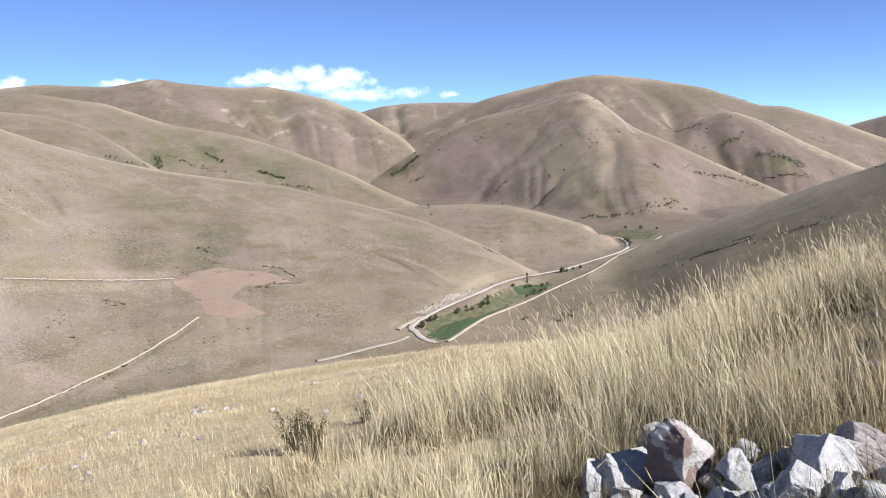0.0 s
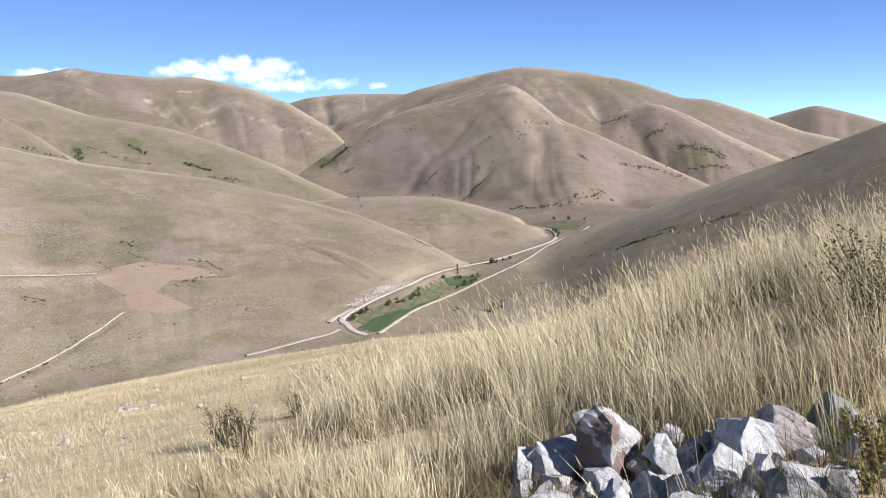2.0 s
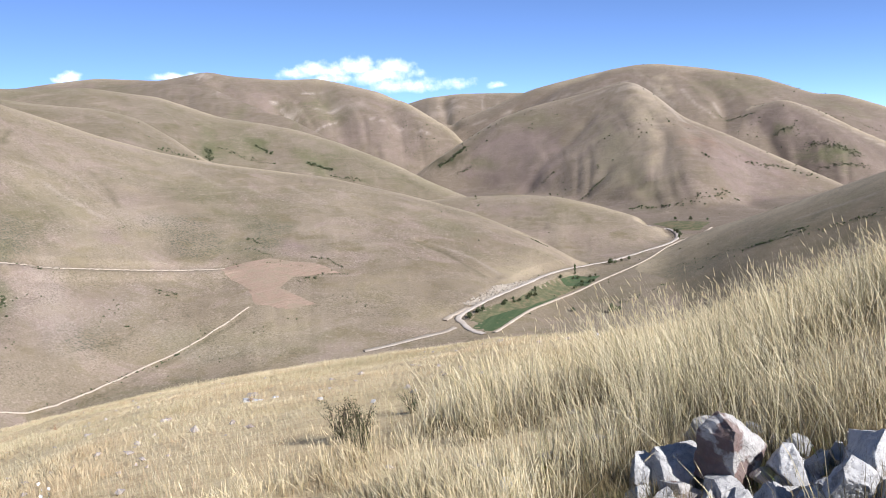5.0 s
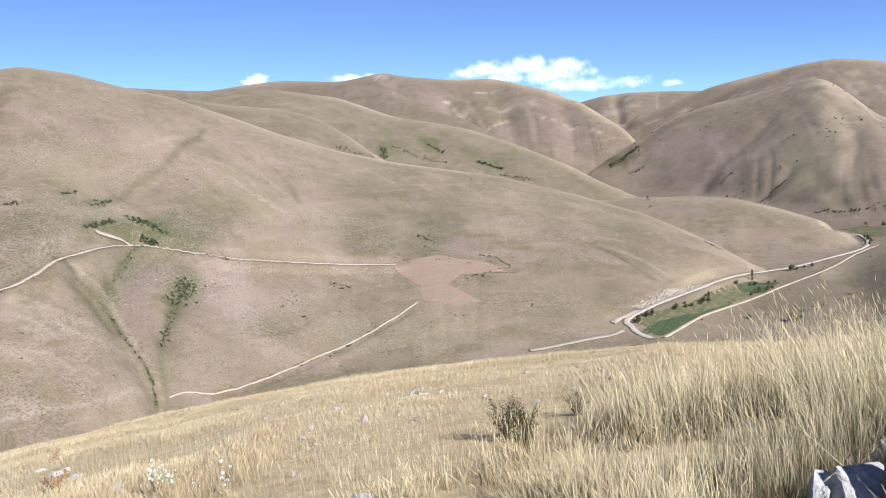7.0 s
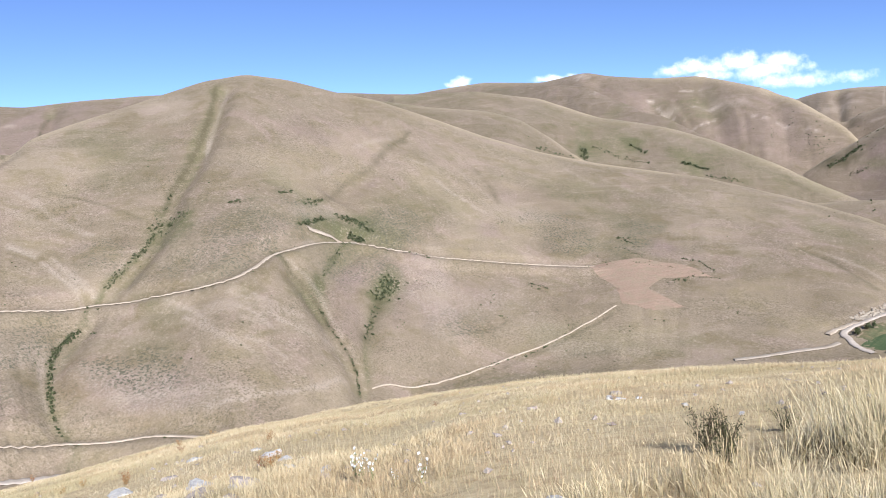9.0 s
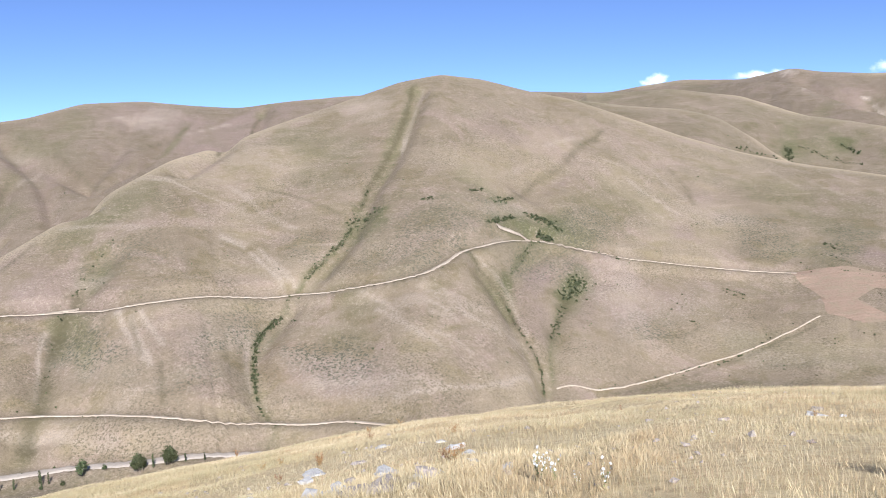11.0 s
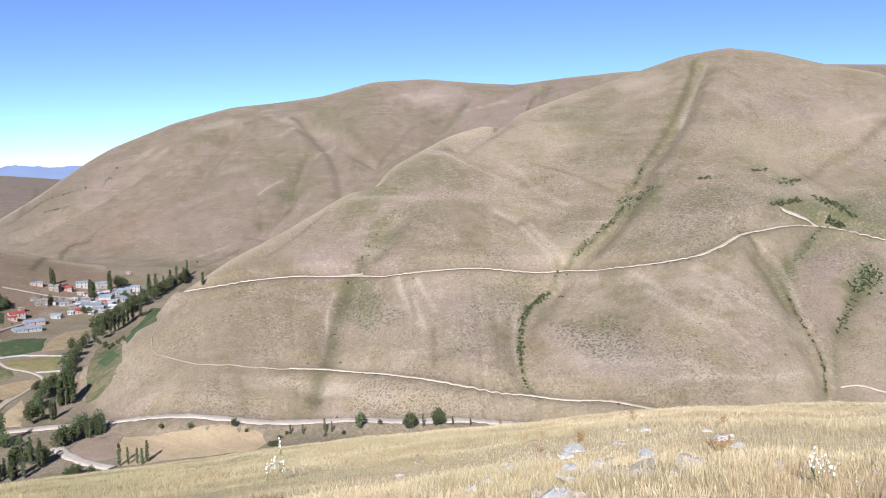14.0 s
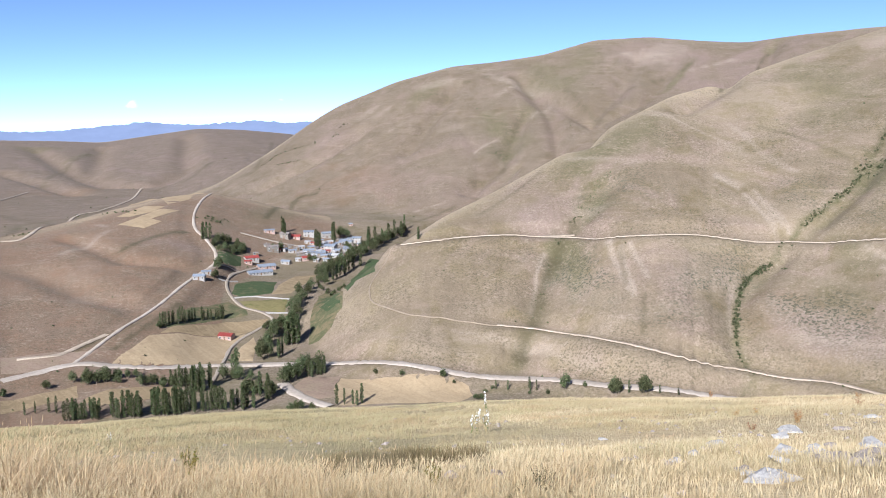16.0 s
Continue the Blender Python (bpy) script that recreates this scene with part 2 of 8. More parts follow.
# Gullies: depth, half width and course.
course(GULLIES, 'g1', 7, 9, [(-554, 663), (-533, 632), (-496, 572), (-469, 522), (-453, 485), (-430, 448), (-415, 415), (-408, 387), (-404, 363), (-397, 346), (-388, 327), (-379, 307), (-371, 297), (-367, 293), (-348, 282), (-332, 277), (-318, 266)])
course(GULLIES, 'g2', 5, 7, [(-343, 449), (-319, 438), (-298, 428), (-277, 414), (-259, 402), (-247, 387)])
course(GULLIES, 'g3', 4, 8, [(-336, 533), (-326, 493), (-313, 453), (-297, 433)])
course(GULLIES, 'g4', 4, 9, [(-293, 531), (-294, 496), (-286, 468), (-273, 439), (-252, 400)])
course(GULLIES, 'g5', 5, 10, [(-508, 303), (-490, 279), (-484, 266), (-470, 248), (-447, 227), (-415, 206), (-388, 180)])
course(GULLIES, 't6', 4, 12, [(-419, 755), (-389, 634), (-383, 581)])
course(GULLIES, 't7', 5, 10, [(-1093, 755), (-1007, 658), (-974, 585)])
course(GULLIES, 't8', 2, 5, [(-412, 276), (-366, 241)])
course(GULLIES, 't1', 1.6, 2.5, [(20, 975), (37, 969), (64, 965)])
course(GULLIES, 't2', 1.6, 2.5, [(15, 963), (36, 958), (54, 954)])
course(GULLIES, 't3', 1.6, 2.5, [(21, 951), (53, 943)])
course(GULLIES, 't4', 3, 5, [(24, 863), (50, 903), (79, 844)])
course(GULLIES, 't5', 2.5, 5, [(-63, 750), (-33, 717), (-2, 683)])
course(GULLIES, 'tm1', 5, 20, [(341, 1562), (331, 1391), (344, 1326), (350, 1170)])
course(GULLIES, 'tm2', 4, 12, [(183, 1438), (157, 1411), (137, 1401)])
course(GULLIES, 'tm3', 4, 16, [(183, 1697), (141, 1646), (97, 1627), (39, 1517), (-4, 1471)])
course(GULLIES, 'tm4', 3, 14, [(211, 1371), (220, 1288), (226, 1223)])
course(GULLIES, 'tm6', 8, 28, [(495, 2263), (528, 2094), (494, 1930)])
course(GULLIES, 'tm7', 9, 32, [(266, 2357), (178, 2365), (71, 2331)])
course(GULLIES, 'tr1', 13, 34, [(-514, 2176), (-426, 1999), (-334, 1891), (-204, 1764), (-143, 1682)])
course(GULLIES, 'tr2', 8, 30, [(-426, 2297), (-332, 2041), (-259, 1854)])
course(GULLIES, 'tr3', 9, 30, [(-249, 2230), (-174, 1952), (-99, 1885)])
course(GULLIES, 'tr4', 8, 28, [(-681, 2289), (-588, 2095), (-463, 1942)])
course(GULLIES, 'tr5', 14, 24, [(-161, 3228), (-100, 2378)])
course(GULLIES, 'tr6', 6, 26, [(-288, 2100), (-242, 1856), (-216, 1771)])
course(GULLIES, 'th1', 9, 12, [(-1273, 602), (-1112, 581), (-1016, 569), (-967, 564)])
course(GULLIES, 'th2', 9, 13, [(-1091, 525), (-975, 443), (-902, 371)])
course(GULLIES, 'th3', 9, 14, [(-1292, 506), (-1169, 418), (-1091, 362)])
course(GULLIES, 'th4', 7, 12, [(-1190, 760), (-1081, 670), (-996, 573)])
course(GULLIES, 'th5', 10, 14, [(-1238, 341), (-1192, 265), (-1163, 191)])
course(GULLIES, 'th6', 8, 12, [(-1232, 585), (-1055, 550), (-588, 335)])
course(GULLIES, 'th7', 7, 10, [(-1097, 933), (-612, 475), (-582, 412)])
course(GULLIES, 'tp1', 14, 30, [(-2917, -197), (-2202, -82), (-1780, 9), (-1735, 68)])
course(GULLIES, 'tp2', 14, 30, [(-2827, 232), (-1890, 152), (-1710, 77)])
course(GULLIES, 'tp3', 12, 30, [(-2976, -10), (-2076, -33)])
course(GULLIES, 'tp4', 10, 24, [(-2141, -214), (-1923, -134), (-1619, -45)])
course(GULLIES, 'tb1', 5, 14, [(-655, -50), (-587, -14), (-559, 12)])
course(GULLIES, 'tb2', 4, 10, [(-759, -32), (-661, 8), (-649, 45)])
course(GULLIES, 'g9', 5, 8, [(-930, 436), (-900, 403), (-859, 346), (-838, 310), (-794, 262)])
# Spots of green scrub: x, y, reach, thickness of bushes.
SCRUB = []


def spot(x, y, reach, thick):
    SCRUB.append((x, y, reach, thick))


spot(-798, 86, 12, 1.0)
spot(-996, 445, 25, 0.4)
spot(-1196, -29, 18, 1.0)
spot(-810, -66, 9, 0.6)
spot(-1695, 61, 15, 0.6)
FIELD_WALLS = [[(-595, 74), (-594, 87), (-580, 109)], [(-559, 89), (-555, 102)], [(-633, 69), (-640, 83)]]
# Washes of soil and cover: kind, centre, two half axes and strength.
WASHES, LINES, BUSHES = [], [], []


def wash(*values):
    WASHES.append(values)


def band(kind, half, strength, *line):
    LINES.append((kind, half, strength, line))


def bushes(size, number, spread, *line):
    BUSHES.append((size, number, spread, line))


wash('olive', -555, 333, 23, 39, 25, -10, 0.9)
wash('olive', -546, 527, 34, 15, 31, -35, 0.6)
wash('olive', -1229, 688, 16, 38, 68, -34, 0.7)
wash('olive', -408, 539, 16, 21, 11, -19, 0.6)
wash('olive', -259, 811, 67, -3, 13, -60, 0.6)
wash('olive', -343, 649, 33, 35, 17, -44, 0.5)
wash('olive', -311, 437, 15, -7, 3, -16, 0.9)
wash('olive', -292, 493, -9, 29, 9, 4, 1.0)
wash('olive', -343, 556, 18, 18, 11, -23, 0.9)
wash('olive', -196, 698, 34, -11, 8, -37, 0.5)
wash('olive', -416, 444, -7, 27, 19, -6, 1.0)
wash('olive', -496, 556, -30, 46, 11, -3, 0.9)
wash('olive', -501, 294, -12, 20, 16, -0, 0.8)
wash('olive', -1106, 947, -26, 38, 18, -4, 1.0)
wash('olive', -1075, 752, -50, 60, 9, -1, 0.9)
wash('olive', -560, 661, 6, 12, 14, -17, 0.8)
wash('mauve', -1205, 773, 47, 71, 79, -47, 0.8)
wash('mauve', -1052, 855, -20, 115, 93, -63, 0.9)
wash('mauve', -1085, 548, 110, -13, 65, -48, 0.8)
wash('mauve', -425, 668, 48, 27, 28, -63, 0.7)
wash('mauve', -288, 663, 10, 1, 2, -12, 1.2)
wash('mauve', -163, 703, 13, 10, 5, -22, 1.2)
wash('mauve', -308, 475, -12, 36, 9, 3, 1.0)
wash('mauve', -285, 542, 27, 24, 8, -22, 0.8)
wash('mauve', -307, 757, 51, 4, 11, -43, 0.5)
wash('mauve', -520, 262, 19, 20, 25, -14, 0.7)
wash('mauve', -429, 331, 8, 28, 13, -11, 0.4)
wash('pale', -530, 329, 10, 10, 7, -4, 0.9)
wash('pale', -475, 375, 9, 5, 3, -4, 1.0)
wash('pale', -506, 407, 28, 4, 4, -7, 0.8)
wash('pale', -556, 599, 9, 10, 9, -10, 0.7)
wash('pale', -1170, 769, 44, 15, 13, -9, 0.8)
wash('pale', -582, 618, 18, 22, 20, -22, 0.5)
wash('pale', -495, 285, 5, 12, 6, -2, 0.6)
wash('pale', -349, 492, 0, 17, 2, -3, 0.8)
wash('pale', -409, 624, -5, 51, 5, -3, 0.5)
wash('pale', -490, 564, -19, 27, 3, 0, 1.2)
wash('pale', -1272, 575, 98, 20, 15, -7, 0.9)
wash('pale', -1188, 799, -11, 57, 43, -29, 0.8)
wash('pale', -1118, 439, 8, 28, 15, -6, 0.7)
wash('pale', -1287, 388, -15, 33, 16, -2, 0.9)
wash('pale', -1330, 508, 40, 14, 11, -4, 0.9)
wash('olive', -1191, 623, 95, 3, 57, -37, 0.7)
wash('olive', -1061, 478, 91, -13, 13, -27, 0.8)
wash('olive', -1295, 453, -20, 41, 45, -5, 0.6)
wash('olive', -1093, 537, 64, 3, 50, -36, 0.5)
wash('mauve', -1018, 418, 73, 15, 46, -29, 0.6)
wash('mauve', -1271, 310, 11, 43, 72, -14, 0.7)
wash('mauve', -1055, 657, 56, 15, 39, -25, 0.7)
wash('rust', -1049, 278, 25, 56, 84, -24, 0.5)
wash('mauve', -566, 270, -1, 18, 15, -4, 0.9)
wash('olive', -355, 401, 24, 8, 13, -15, 0.4)
wash('pale', -326, 380, 11, 15, 4, -5, 0.7)
wash('pale', -305, 379, 7, 3, 2, -2, 0.8)
wash('pale', -434, 372, 20, -11, 0, 4, 0.9)
wash('olive', -379, 491, 17, 25, 20, -26, 0.4)
wash('mauve', -382, 638, 6, 40, 14, -23, 0.6)
wash('mauve', -308, 469, -11, 35, 8, 3, 0.8)
wash('olive', -541, 308, 49, -3, 13, -24, 0.7)
wash('olive', -454, 245, 37, -14, 5, 7, 1.0)
wash('mauve', -932, 346, 132, 10, 45, -36, 0.5)
wash('olive', -1063, 472, 82, 8, 48, -44, 0.5)
wash('pale', -1326, 484, 13, 51, 19, -7, 0.8)
wash('pale', -1303, 359, -21, 32, 12, -2, 0.8)
wash('mauve', -1043, 329, -15, 54, 77, -11, 0.5)
wash('rust', -345, 318, 30, 17, 19, -16, 0.3)
wash('olive', -376, 375, 35, -16, -2, -13, 0.6)
wash('mauve', -2252, -141, 176, 90, 102, 6, 1.0)
wash('mauve', -2116, 180, 208, 120, 144, -13, 0.8)
wash('mauve', -1995, 57, 289, 82, 48, -2, 1.2)
wash('rust', -1711, -70, -65, 91, 104, 4, 0.6)
wash('olive', -2925, -201, 23, 105, 80, 5, 0.6)
wash('olive', -2631, -62, -266, 56, 56, 1, 0.6)
wash('rust', -760, -34, -43, 30, 46, 5, 1.3)
wash('olive', -862, 146, -47, 37, 55, -10, 0.5)
wash('mauve', -707, 41, 14, 30, 24, -2, 0.8)
wash('rust', -675, 35, 13, 37, 28, -2, 0.5)
wash('olive', -1121, -89, -27, 31, 34, 2, 0.5)
wash('pale', -1897, 236, 22, 14, 11, -1, 1.0)
wash('pale', -789, -7, 8, 5, 5, -0, 1.0)
wash('pale', -2066, -151, 67, 9, -12, 1, 0.6)
wash('olive', -412, 1313, 38, -82, -14, -25, 1.1)
wash('olive', -350, 1318, 35, -36, -0, -21, 1.2)
wash('olive', -246, 1247, 45, -45, 3, -45, 0.9)
wash('olive', -944, 2272, 103, -84, 25, -63, 0.6)
wash('olive', -186, 1307, 78, -46, 1, -53, 0.5)
wash('olive', -210, 748, 40, -43, -2, -28, 0.7)
wash('olive', -47, 799, 40, -38, -4, -51, 0.6)
wash('mauve', -155, 705, 19, -9, 1, -17, 1.1)
wash('mauve', -284, 657, 14, 3, 3, -8, 1.3)
wash('mauve', -284, 1261, 34, -17, 5, -25, 0.8)
wash('pale', -750, 2372, 32, -28, 10, -35, 1.5)
wash('pale', -288, 720, 26, 20, 10, -28, 0.4)
wash('pale', -474, 2148, 24, 13, 10, -35, 1.2)
wash('pale', -643, 2192, 23, -18, 5, -19, 1.0)
wash('mauve', -549, 2134, 117, -108, 13, -92, 0.6)
wash('mauve', -232, 2035, 106, -119, -3, -137, 0.6)
wash('pale', -344, 2177, 64, -11, 4, -28, 0.7)
wash('pale', -143, 3041, 76, 59, 2, -48, 0.8)
wash('olive', -188, 1237, 34, -31, 4, -28, 0.5)
wash('olive', 217, 1322, 12, -82, -17, 3, 0.7)
wash('rust', 368, 1491, 61, -29, -40, -114, 0.8)
wash('mauve', 45, 1735, 88, -21, 9, -104, 1.0)
wash('mauve', 78, 1574, 94, -90, -5, -68, 0.8)
wash('mauve', 595, 1834, 45, -151, -29, -41, 1.0)
wash('olive', 610, 1681, 21, -76, -23, -4, 0.9)
wash('olive', 584, 1825, 14, -51, -8, -6, 0.8)
wash('olive', 589, 2182, 101, -34, -28, -100, 0.7)
wash('olive', 771, 2048, 47, -57, -17, -45, 0.6)
wash('mauve', 822, 1919, 53, -81, -29, -49, 0.8)
wash('pale', 276, 1779, 43, -7, -11, -19, 1.0)
wash('pale', 396, 2144, 23, -143, -7, -7, 0.9)
wash('olive', 84, 975, 49, -5, -4, -43, 0.4)
wash('mauve', 97, 912, 36, -41, -5, -43, 0.5)
wash('olive', 219, 697, 27, 29, -4, -30, 1.0)
wash('olive', 280, 712, 18, -3, -5, -21, 1.0)
wash('rust', 239, 668, 36, -11, -13, -50, 0.7)
wash('rust', 156, 664, 29, -19, -4, -30, 0.6)
wash('mauve', 165, 702, 30, -14, -3, -23, 0.7)
wash('olive', 294, 681, 22, -3, -8, -24, 0.6)
band('dark', 3, 1.00, (-480, -30), (-495, -16), (-509, -4))
band('dark', 2.5, 1.00, (-485, -2), (-520, 16), (-566, 38))
band('dark', 7, 1.00, (-1574, 69), (-1668, 111), (-1674, 140), (-1885, 202))
band('dark', 7, 1.00, (-1324, -7), (-868, -24), (-1133, -66), (-1104, -99), (-820, -86))
band('pale', 4, 0.70, (-699, -33), (-733, -13), (-761, -1))
band('dark', 4, 1.00, (-691, 6), (-724, 30), (-747, 56))
band('dark', 5, 1.00, (-1286, -133), (-1214, -108), (-1184, -90))
band('dark', 6, 1.00, (-1876, -119), (-2314, -91), (-2744, -42))
band('dark', 5, 1.00, (-1316, 178), (-1398, 224), (-2503, 432))
band('dark', 4, 1.00, (-846, 138), (-1038, 202), (-1053, 232))
# Bands and bushes of the gullies, scars and terraces. Dark bands in gullies are olive grass with shade painted in.
band('olive', 4.4, 1.00, (-572, 677), (-538, 627), (-508, 580), (-486, 539), (-466, 501))
band('dark', 1.9, 0.80, (-568, 670), (-531, 616), (-500, 565), (-476, 520), (-461, 489), (-445, 463))
band('pale', 2.0, 0.45, (-556, 672), (-532, 631), (-512, 598), (-490, 561))
band('green', 2.7, 0.90, (-461, 489), (-444, 461), (-431, 439), (-422, 417), (-418, 397), (-414, 379))
band('green', 5.5, 0.80, (-421, 458), (-437, 458), (-429, 436))
band('green', 1.2, 0.90, (-414, 379), (-408, 361), (-400, 350), (-398, 339), (-392, 323), (-386, 314), (-377, 304), (-358, 289), (-346, 283), (-332, 278), (-323, 270), (-321, 264))
band('pale', 1.5, 0.50, (-390, 312), (-378, 300), (-360, 287))
bushes(1.5, 26, 1.2, (-461, 489), (-446, 464))
bushes(1.6, 60, 5.1, (-419, 458), (-437, 460), (-429, 436))
bushes(1.5, 120, 1.5, (-431, 439), (-422, 417), (-418, 397), (-413, 378))
bushes(1.6, 120, 1.3, (-399, 344), (-396, 334), (-392, 323), (-388, 316))
bushes(1.5, 110, 1.4, (-388, 316), (-376, 304), (-358, 289))
bushes(1.4, 14, 1.0, (-412, 363), (-400, 350))
bushes(1.4, 26, 0.8, (-358, 289), (-347, 282), (-328, 275))
bushes(1.3, 5, 1.0, (-391, 345), (-384, 342))
band('dark', 1.3, 0.90, (-350, 455), (-330, 445), (-315, 442), (-301, 436), (-285, 423), (-273, 418), (-264, 411), (-254, 398))
band('pale', 1.4, 0.60, (-338, 450), (-325, 451), (-311, 448), (-297, 437), (-282, 425))
band('green', 3.1, 0.90, (-321, 463), (-313, 448), (-307, 446))
bushes(1.2, 40, 0.8, (-315, 442), (-301, 436), (-284, 423))
bushes(1.3, 60, 0.8, (-284, 423), (-273, 418), (-264, 411), (-254, 398))
band('green', 2.2, 0.90, (-341, 541), (-331, 502), (-326, 481), (-317, 459))
bushes(1.4, 50, 1.5, (-341, 537), (-331, 502), (-326, 481), (-320, 465))
band('green', 5.9, 1.00, (-299, 526), (-297, 506), (-293, 487))
band('dark', 3.4, 0.80, (-293, 487), (-284, 465), (-276, 442))
band('green', 1.3, 0.90, (-276, 442), (-267, 426), (-256, 410))
bushes(1.8, 170, 4.4, (-298, 517), (-296, 502), (-294, 487))
bushes(1.4, 60, 2.0, (-291, 480), (-284, 464), (-276, 442))
band('green', 4.0, 0.90, (-361, 502), (-359, 529))
band('green', 5.8, 0.90, (-361, 548), (-343, 564))
band('green', 5.0, 0.80, (-379, 532), (-377, 556))
bushes(1.9, 70, 1.6, (-360, 500), (-359, 529))
bushes(2.0, 90, 3.7, (-361, 549), (-346, 563))
bushes(1.6, 40, 3.3, (-348, 556), (-336, 556))
bushes(2.6, 40, 2.0, (-346, 537), (-337, 544))
bushes(1.7, 40, 2.1, (-378, 530), (-377, 556))
bushes(1.5, 24, 1.0, (-393, 524), (-391, 537))
bushes(1.6, 22, 2.0, (-403, 483), (-400, 489))
band('olive', 5.6, 0.70, (-419, 477), (-401, 487), (-392, 508))
band('dark', 4.5, 0.90, (-494, 272), (-474, 253), (-466, 243), (-448, 227), (-425, 210), (-399, 190))
band('olive', 4.5, 0.90, (-523, 316), (-513, 296), (-495, 274))
band('pale', 1.6, 0.90, (-474, 241), (-461, 230), (-445, 221), (-430, 211))
bushes(1.2, 30, 2.1, (-499, 278), (-487, 262), (-469, 246))
bushes(1.1, 30, 3.7, (-523, 316), (-513, 296), (-499, 278))
bushes(1.2, 10, 1.9, (-467, 243), (-425, 210))
band('dark', 1.7, 0.60, (-391, 257), (-368, 242))
band('dark', 1.6, 0.50, (-434, 269), (-404, 254))
band('pale', 1.2, 0.90, (-434, 275), (-405, 268))
band('pale', 1.2, 0.90, (-446, 268), (-400, 253))
band('pale', 1.2, 0.90, (-434, 269), (-394, 253))
band('pale', 1.2, 0.90, (-459, 380), (-415, 370))
band('pale', 1.2, 0.90, (-459, 373), (-419, 364))
band('pale', 1.2, 0.90, (-486, 372), (-466, 374))
band('pale', 1.2, 0.90, (-450, 377), (-420, 369))
band('pale', 2.3, 0.90, (-483, 370), (-467, 375))
band('pale', 2.0, 0.80, (-567, 312), (-544, 324), (-520, 335))
band('pale', 3.2, 0.50, (-572, 309), (-518, 334))
band('pale', 1.2, 0.70, (-544, 426), (-512, 421), (-474, 414))
band('pale', 1.2, 0.70, (-538, 428), (-501, 418), (-468, 415))
band('pale', 1.2, 0.70, (-529, 428), (-487, 413), (-460, 415))
band('pale', 1.3, 0.80, (-595, 391), (-556, 394), (-528, 403), (-509, 408))
band('pale', 1.3, 0.80, (-598, 385), (-576, 388))
band('dark', 1.3, 0.60, (-533, 442), (-503, 447), (-474, 447), (-447, 443))
band('pale', 1.7, 0.90, (-283, 313), (-270, 323), (-260, 350), (-260, 395))
band('pale', 3.3, 0.60, (-335, 307), (-301, 321), (-271, 329))
band('pale', 1.2, 0.70, (-428, 165), (-410, 188), (-388, 210))
band('pale', 1.9, 0.60, (-419, 166), (-406, 194), (-365, 214))
band('pale', 1.2, 0.75, (-360, 373), (-345, 373), (-327, 366))
band('pale', 1.2, 0.75, (-343, 366), (-326, 363), (-309, 357))
band('pale', 1.2, 0.75, (-328, 362), (-311, 358), (-297, 354))
band('pale', 1.2, 0.75, (-313, 357), (-300, 357), (-287, 354))
band('pale', 1.2, 0.75, (-323, 382), (-311, 384), (-299, 382))
band('pale', 1.2, 0.75, (-298, 363), (-287, 366), (-279, 368))
band('pale', 1.2, 0.75, (-307, 387), (-300, 395), (-289, 396))
band('pale', 1.2, 0.75, (-300, 391), (-291, 398), (-284, 402))
band('pale', 1.2, 0.75, (-293, 396), (-287, 406), (-281, 412))
band('pale', 1.2, 0.60, (-332, 390), (-325, 397), (-317, 399))
band('pale', 1.2, 0.60, (-327, 391), (-319, 397), (-313, 401))
band('pale', 1.2, 0.60, (-321, 391), (-314, 397), (-309, 403))
band('pale', 1.2, 0.60, (-315, 391), (-309, 399), (-305, 405))
band('pale', 1.2, 0.60, (-310, 391), (-305, 401), (-301, 407))
band('pale', 1.2, 0.60, (-306, 393), (-301, 403), (-297, 409))
band('dark', 3.4, 0.70, (-422, 779), (-413, 719), (-399, 663), (-393, 613), (-379, 560))
band('pale', 1.5, 0.70, (-359, 705), (-340, 698), (-327, 697), (-308, 694))
band('dark', 2.6, 0.50, (-353, 775), (-326, 749), (-307, 722))
band('olive', 8.1, 0.60, (-258, 785), (-221, 751))
wash('mauve', -291, 667, 10, 2, -5, 12, 1.3)
wash('pale', -279, 547, 5, 14, -27, 52, 0.5)
wash('mauve', -264, 511, 10, 19, -15, 30, 0.7)
wash('mauve', -260, 553, 17, 23, -12, 24, 0.7)
wash('mauve', -288, 439, 2, 22, -19, 31, 0.8)
wash('mauve', -323, 319, 29, 7, -8, 9, 0.7)
wash('mauve', -406, 268, 15, 22, -17, 12, 0.5)
wash('mauve', -1107, 799, 32, 38, -76, 57, 0.8)
wash('olive', -522, 488, 24, 14, -25, 25, 0.5)
wash('olive', -574, 525, 20, 14, -26, 24, 0.6)
wash('olive', -566, 357, 21, 14, -40, 26, 0.7)
wash('olive', -343, 340, 20, 6, -11, 12, 0.5)
wash('pale', -368, 543, 6, 37, -7, 10, 0.5)
wash('sage', -332, 329, 39, 10, -11, 11, 1.0)
wash('sage', -428, 241, 25, 8, -19, 11, 0.9)
wash('sage', -404, 312, 6, 28, -25, 20, 0.9)
wash('sage', -502, 314, 26, 21, -27, 19, 0.6)
wash('sage', -375, 454, 21, 75, -27, 35, 0.7)
wash('sage', -334, 581, 8, 35, -15, 25, 0.9)
wash('sage', -243, 507, 19, 23, -10, 21, 0.8)
wash('sage', -241, 695, 30, 21, -17, 49, 0.9)
wash('sage', -317, 499, 14, 27, -14, 23, 0.7)
wash('sage', -433, 392, 14, 16, -16, 15, 0.6)
wash('sage', -369, 265, -1, 22, -11, 9, 0.6)
wash('chalk', -338, 318, 35, 10, -7, 7, 0.9)
wash('chalk', -426, 236, 25, 8, -12, 7, 0.7)
wash('chalk', -246, 547, 22, 26, -14, 30, 0.8)
wash('chalk', -394, 303, 3, 26, -12, 11, 0.7)
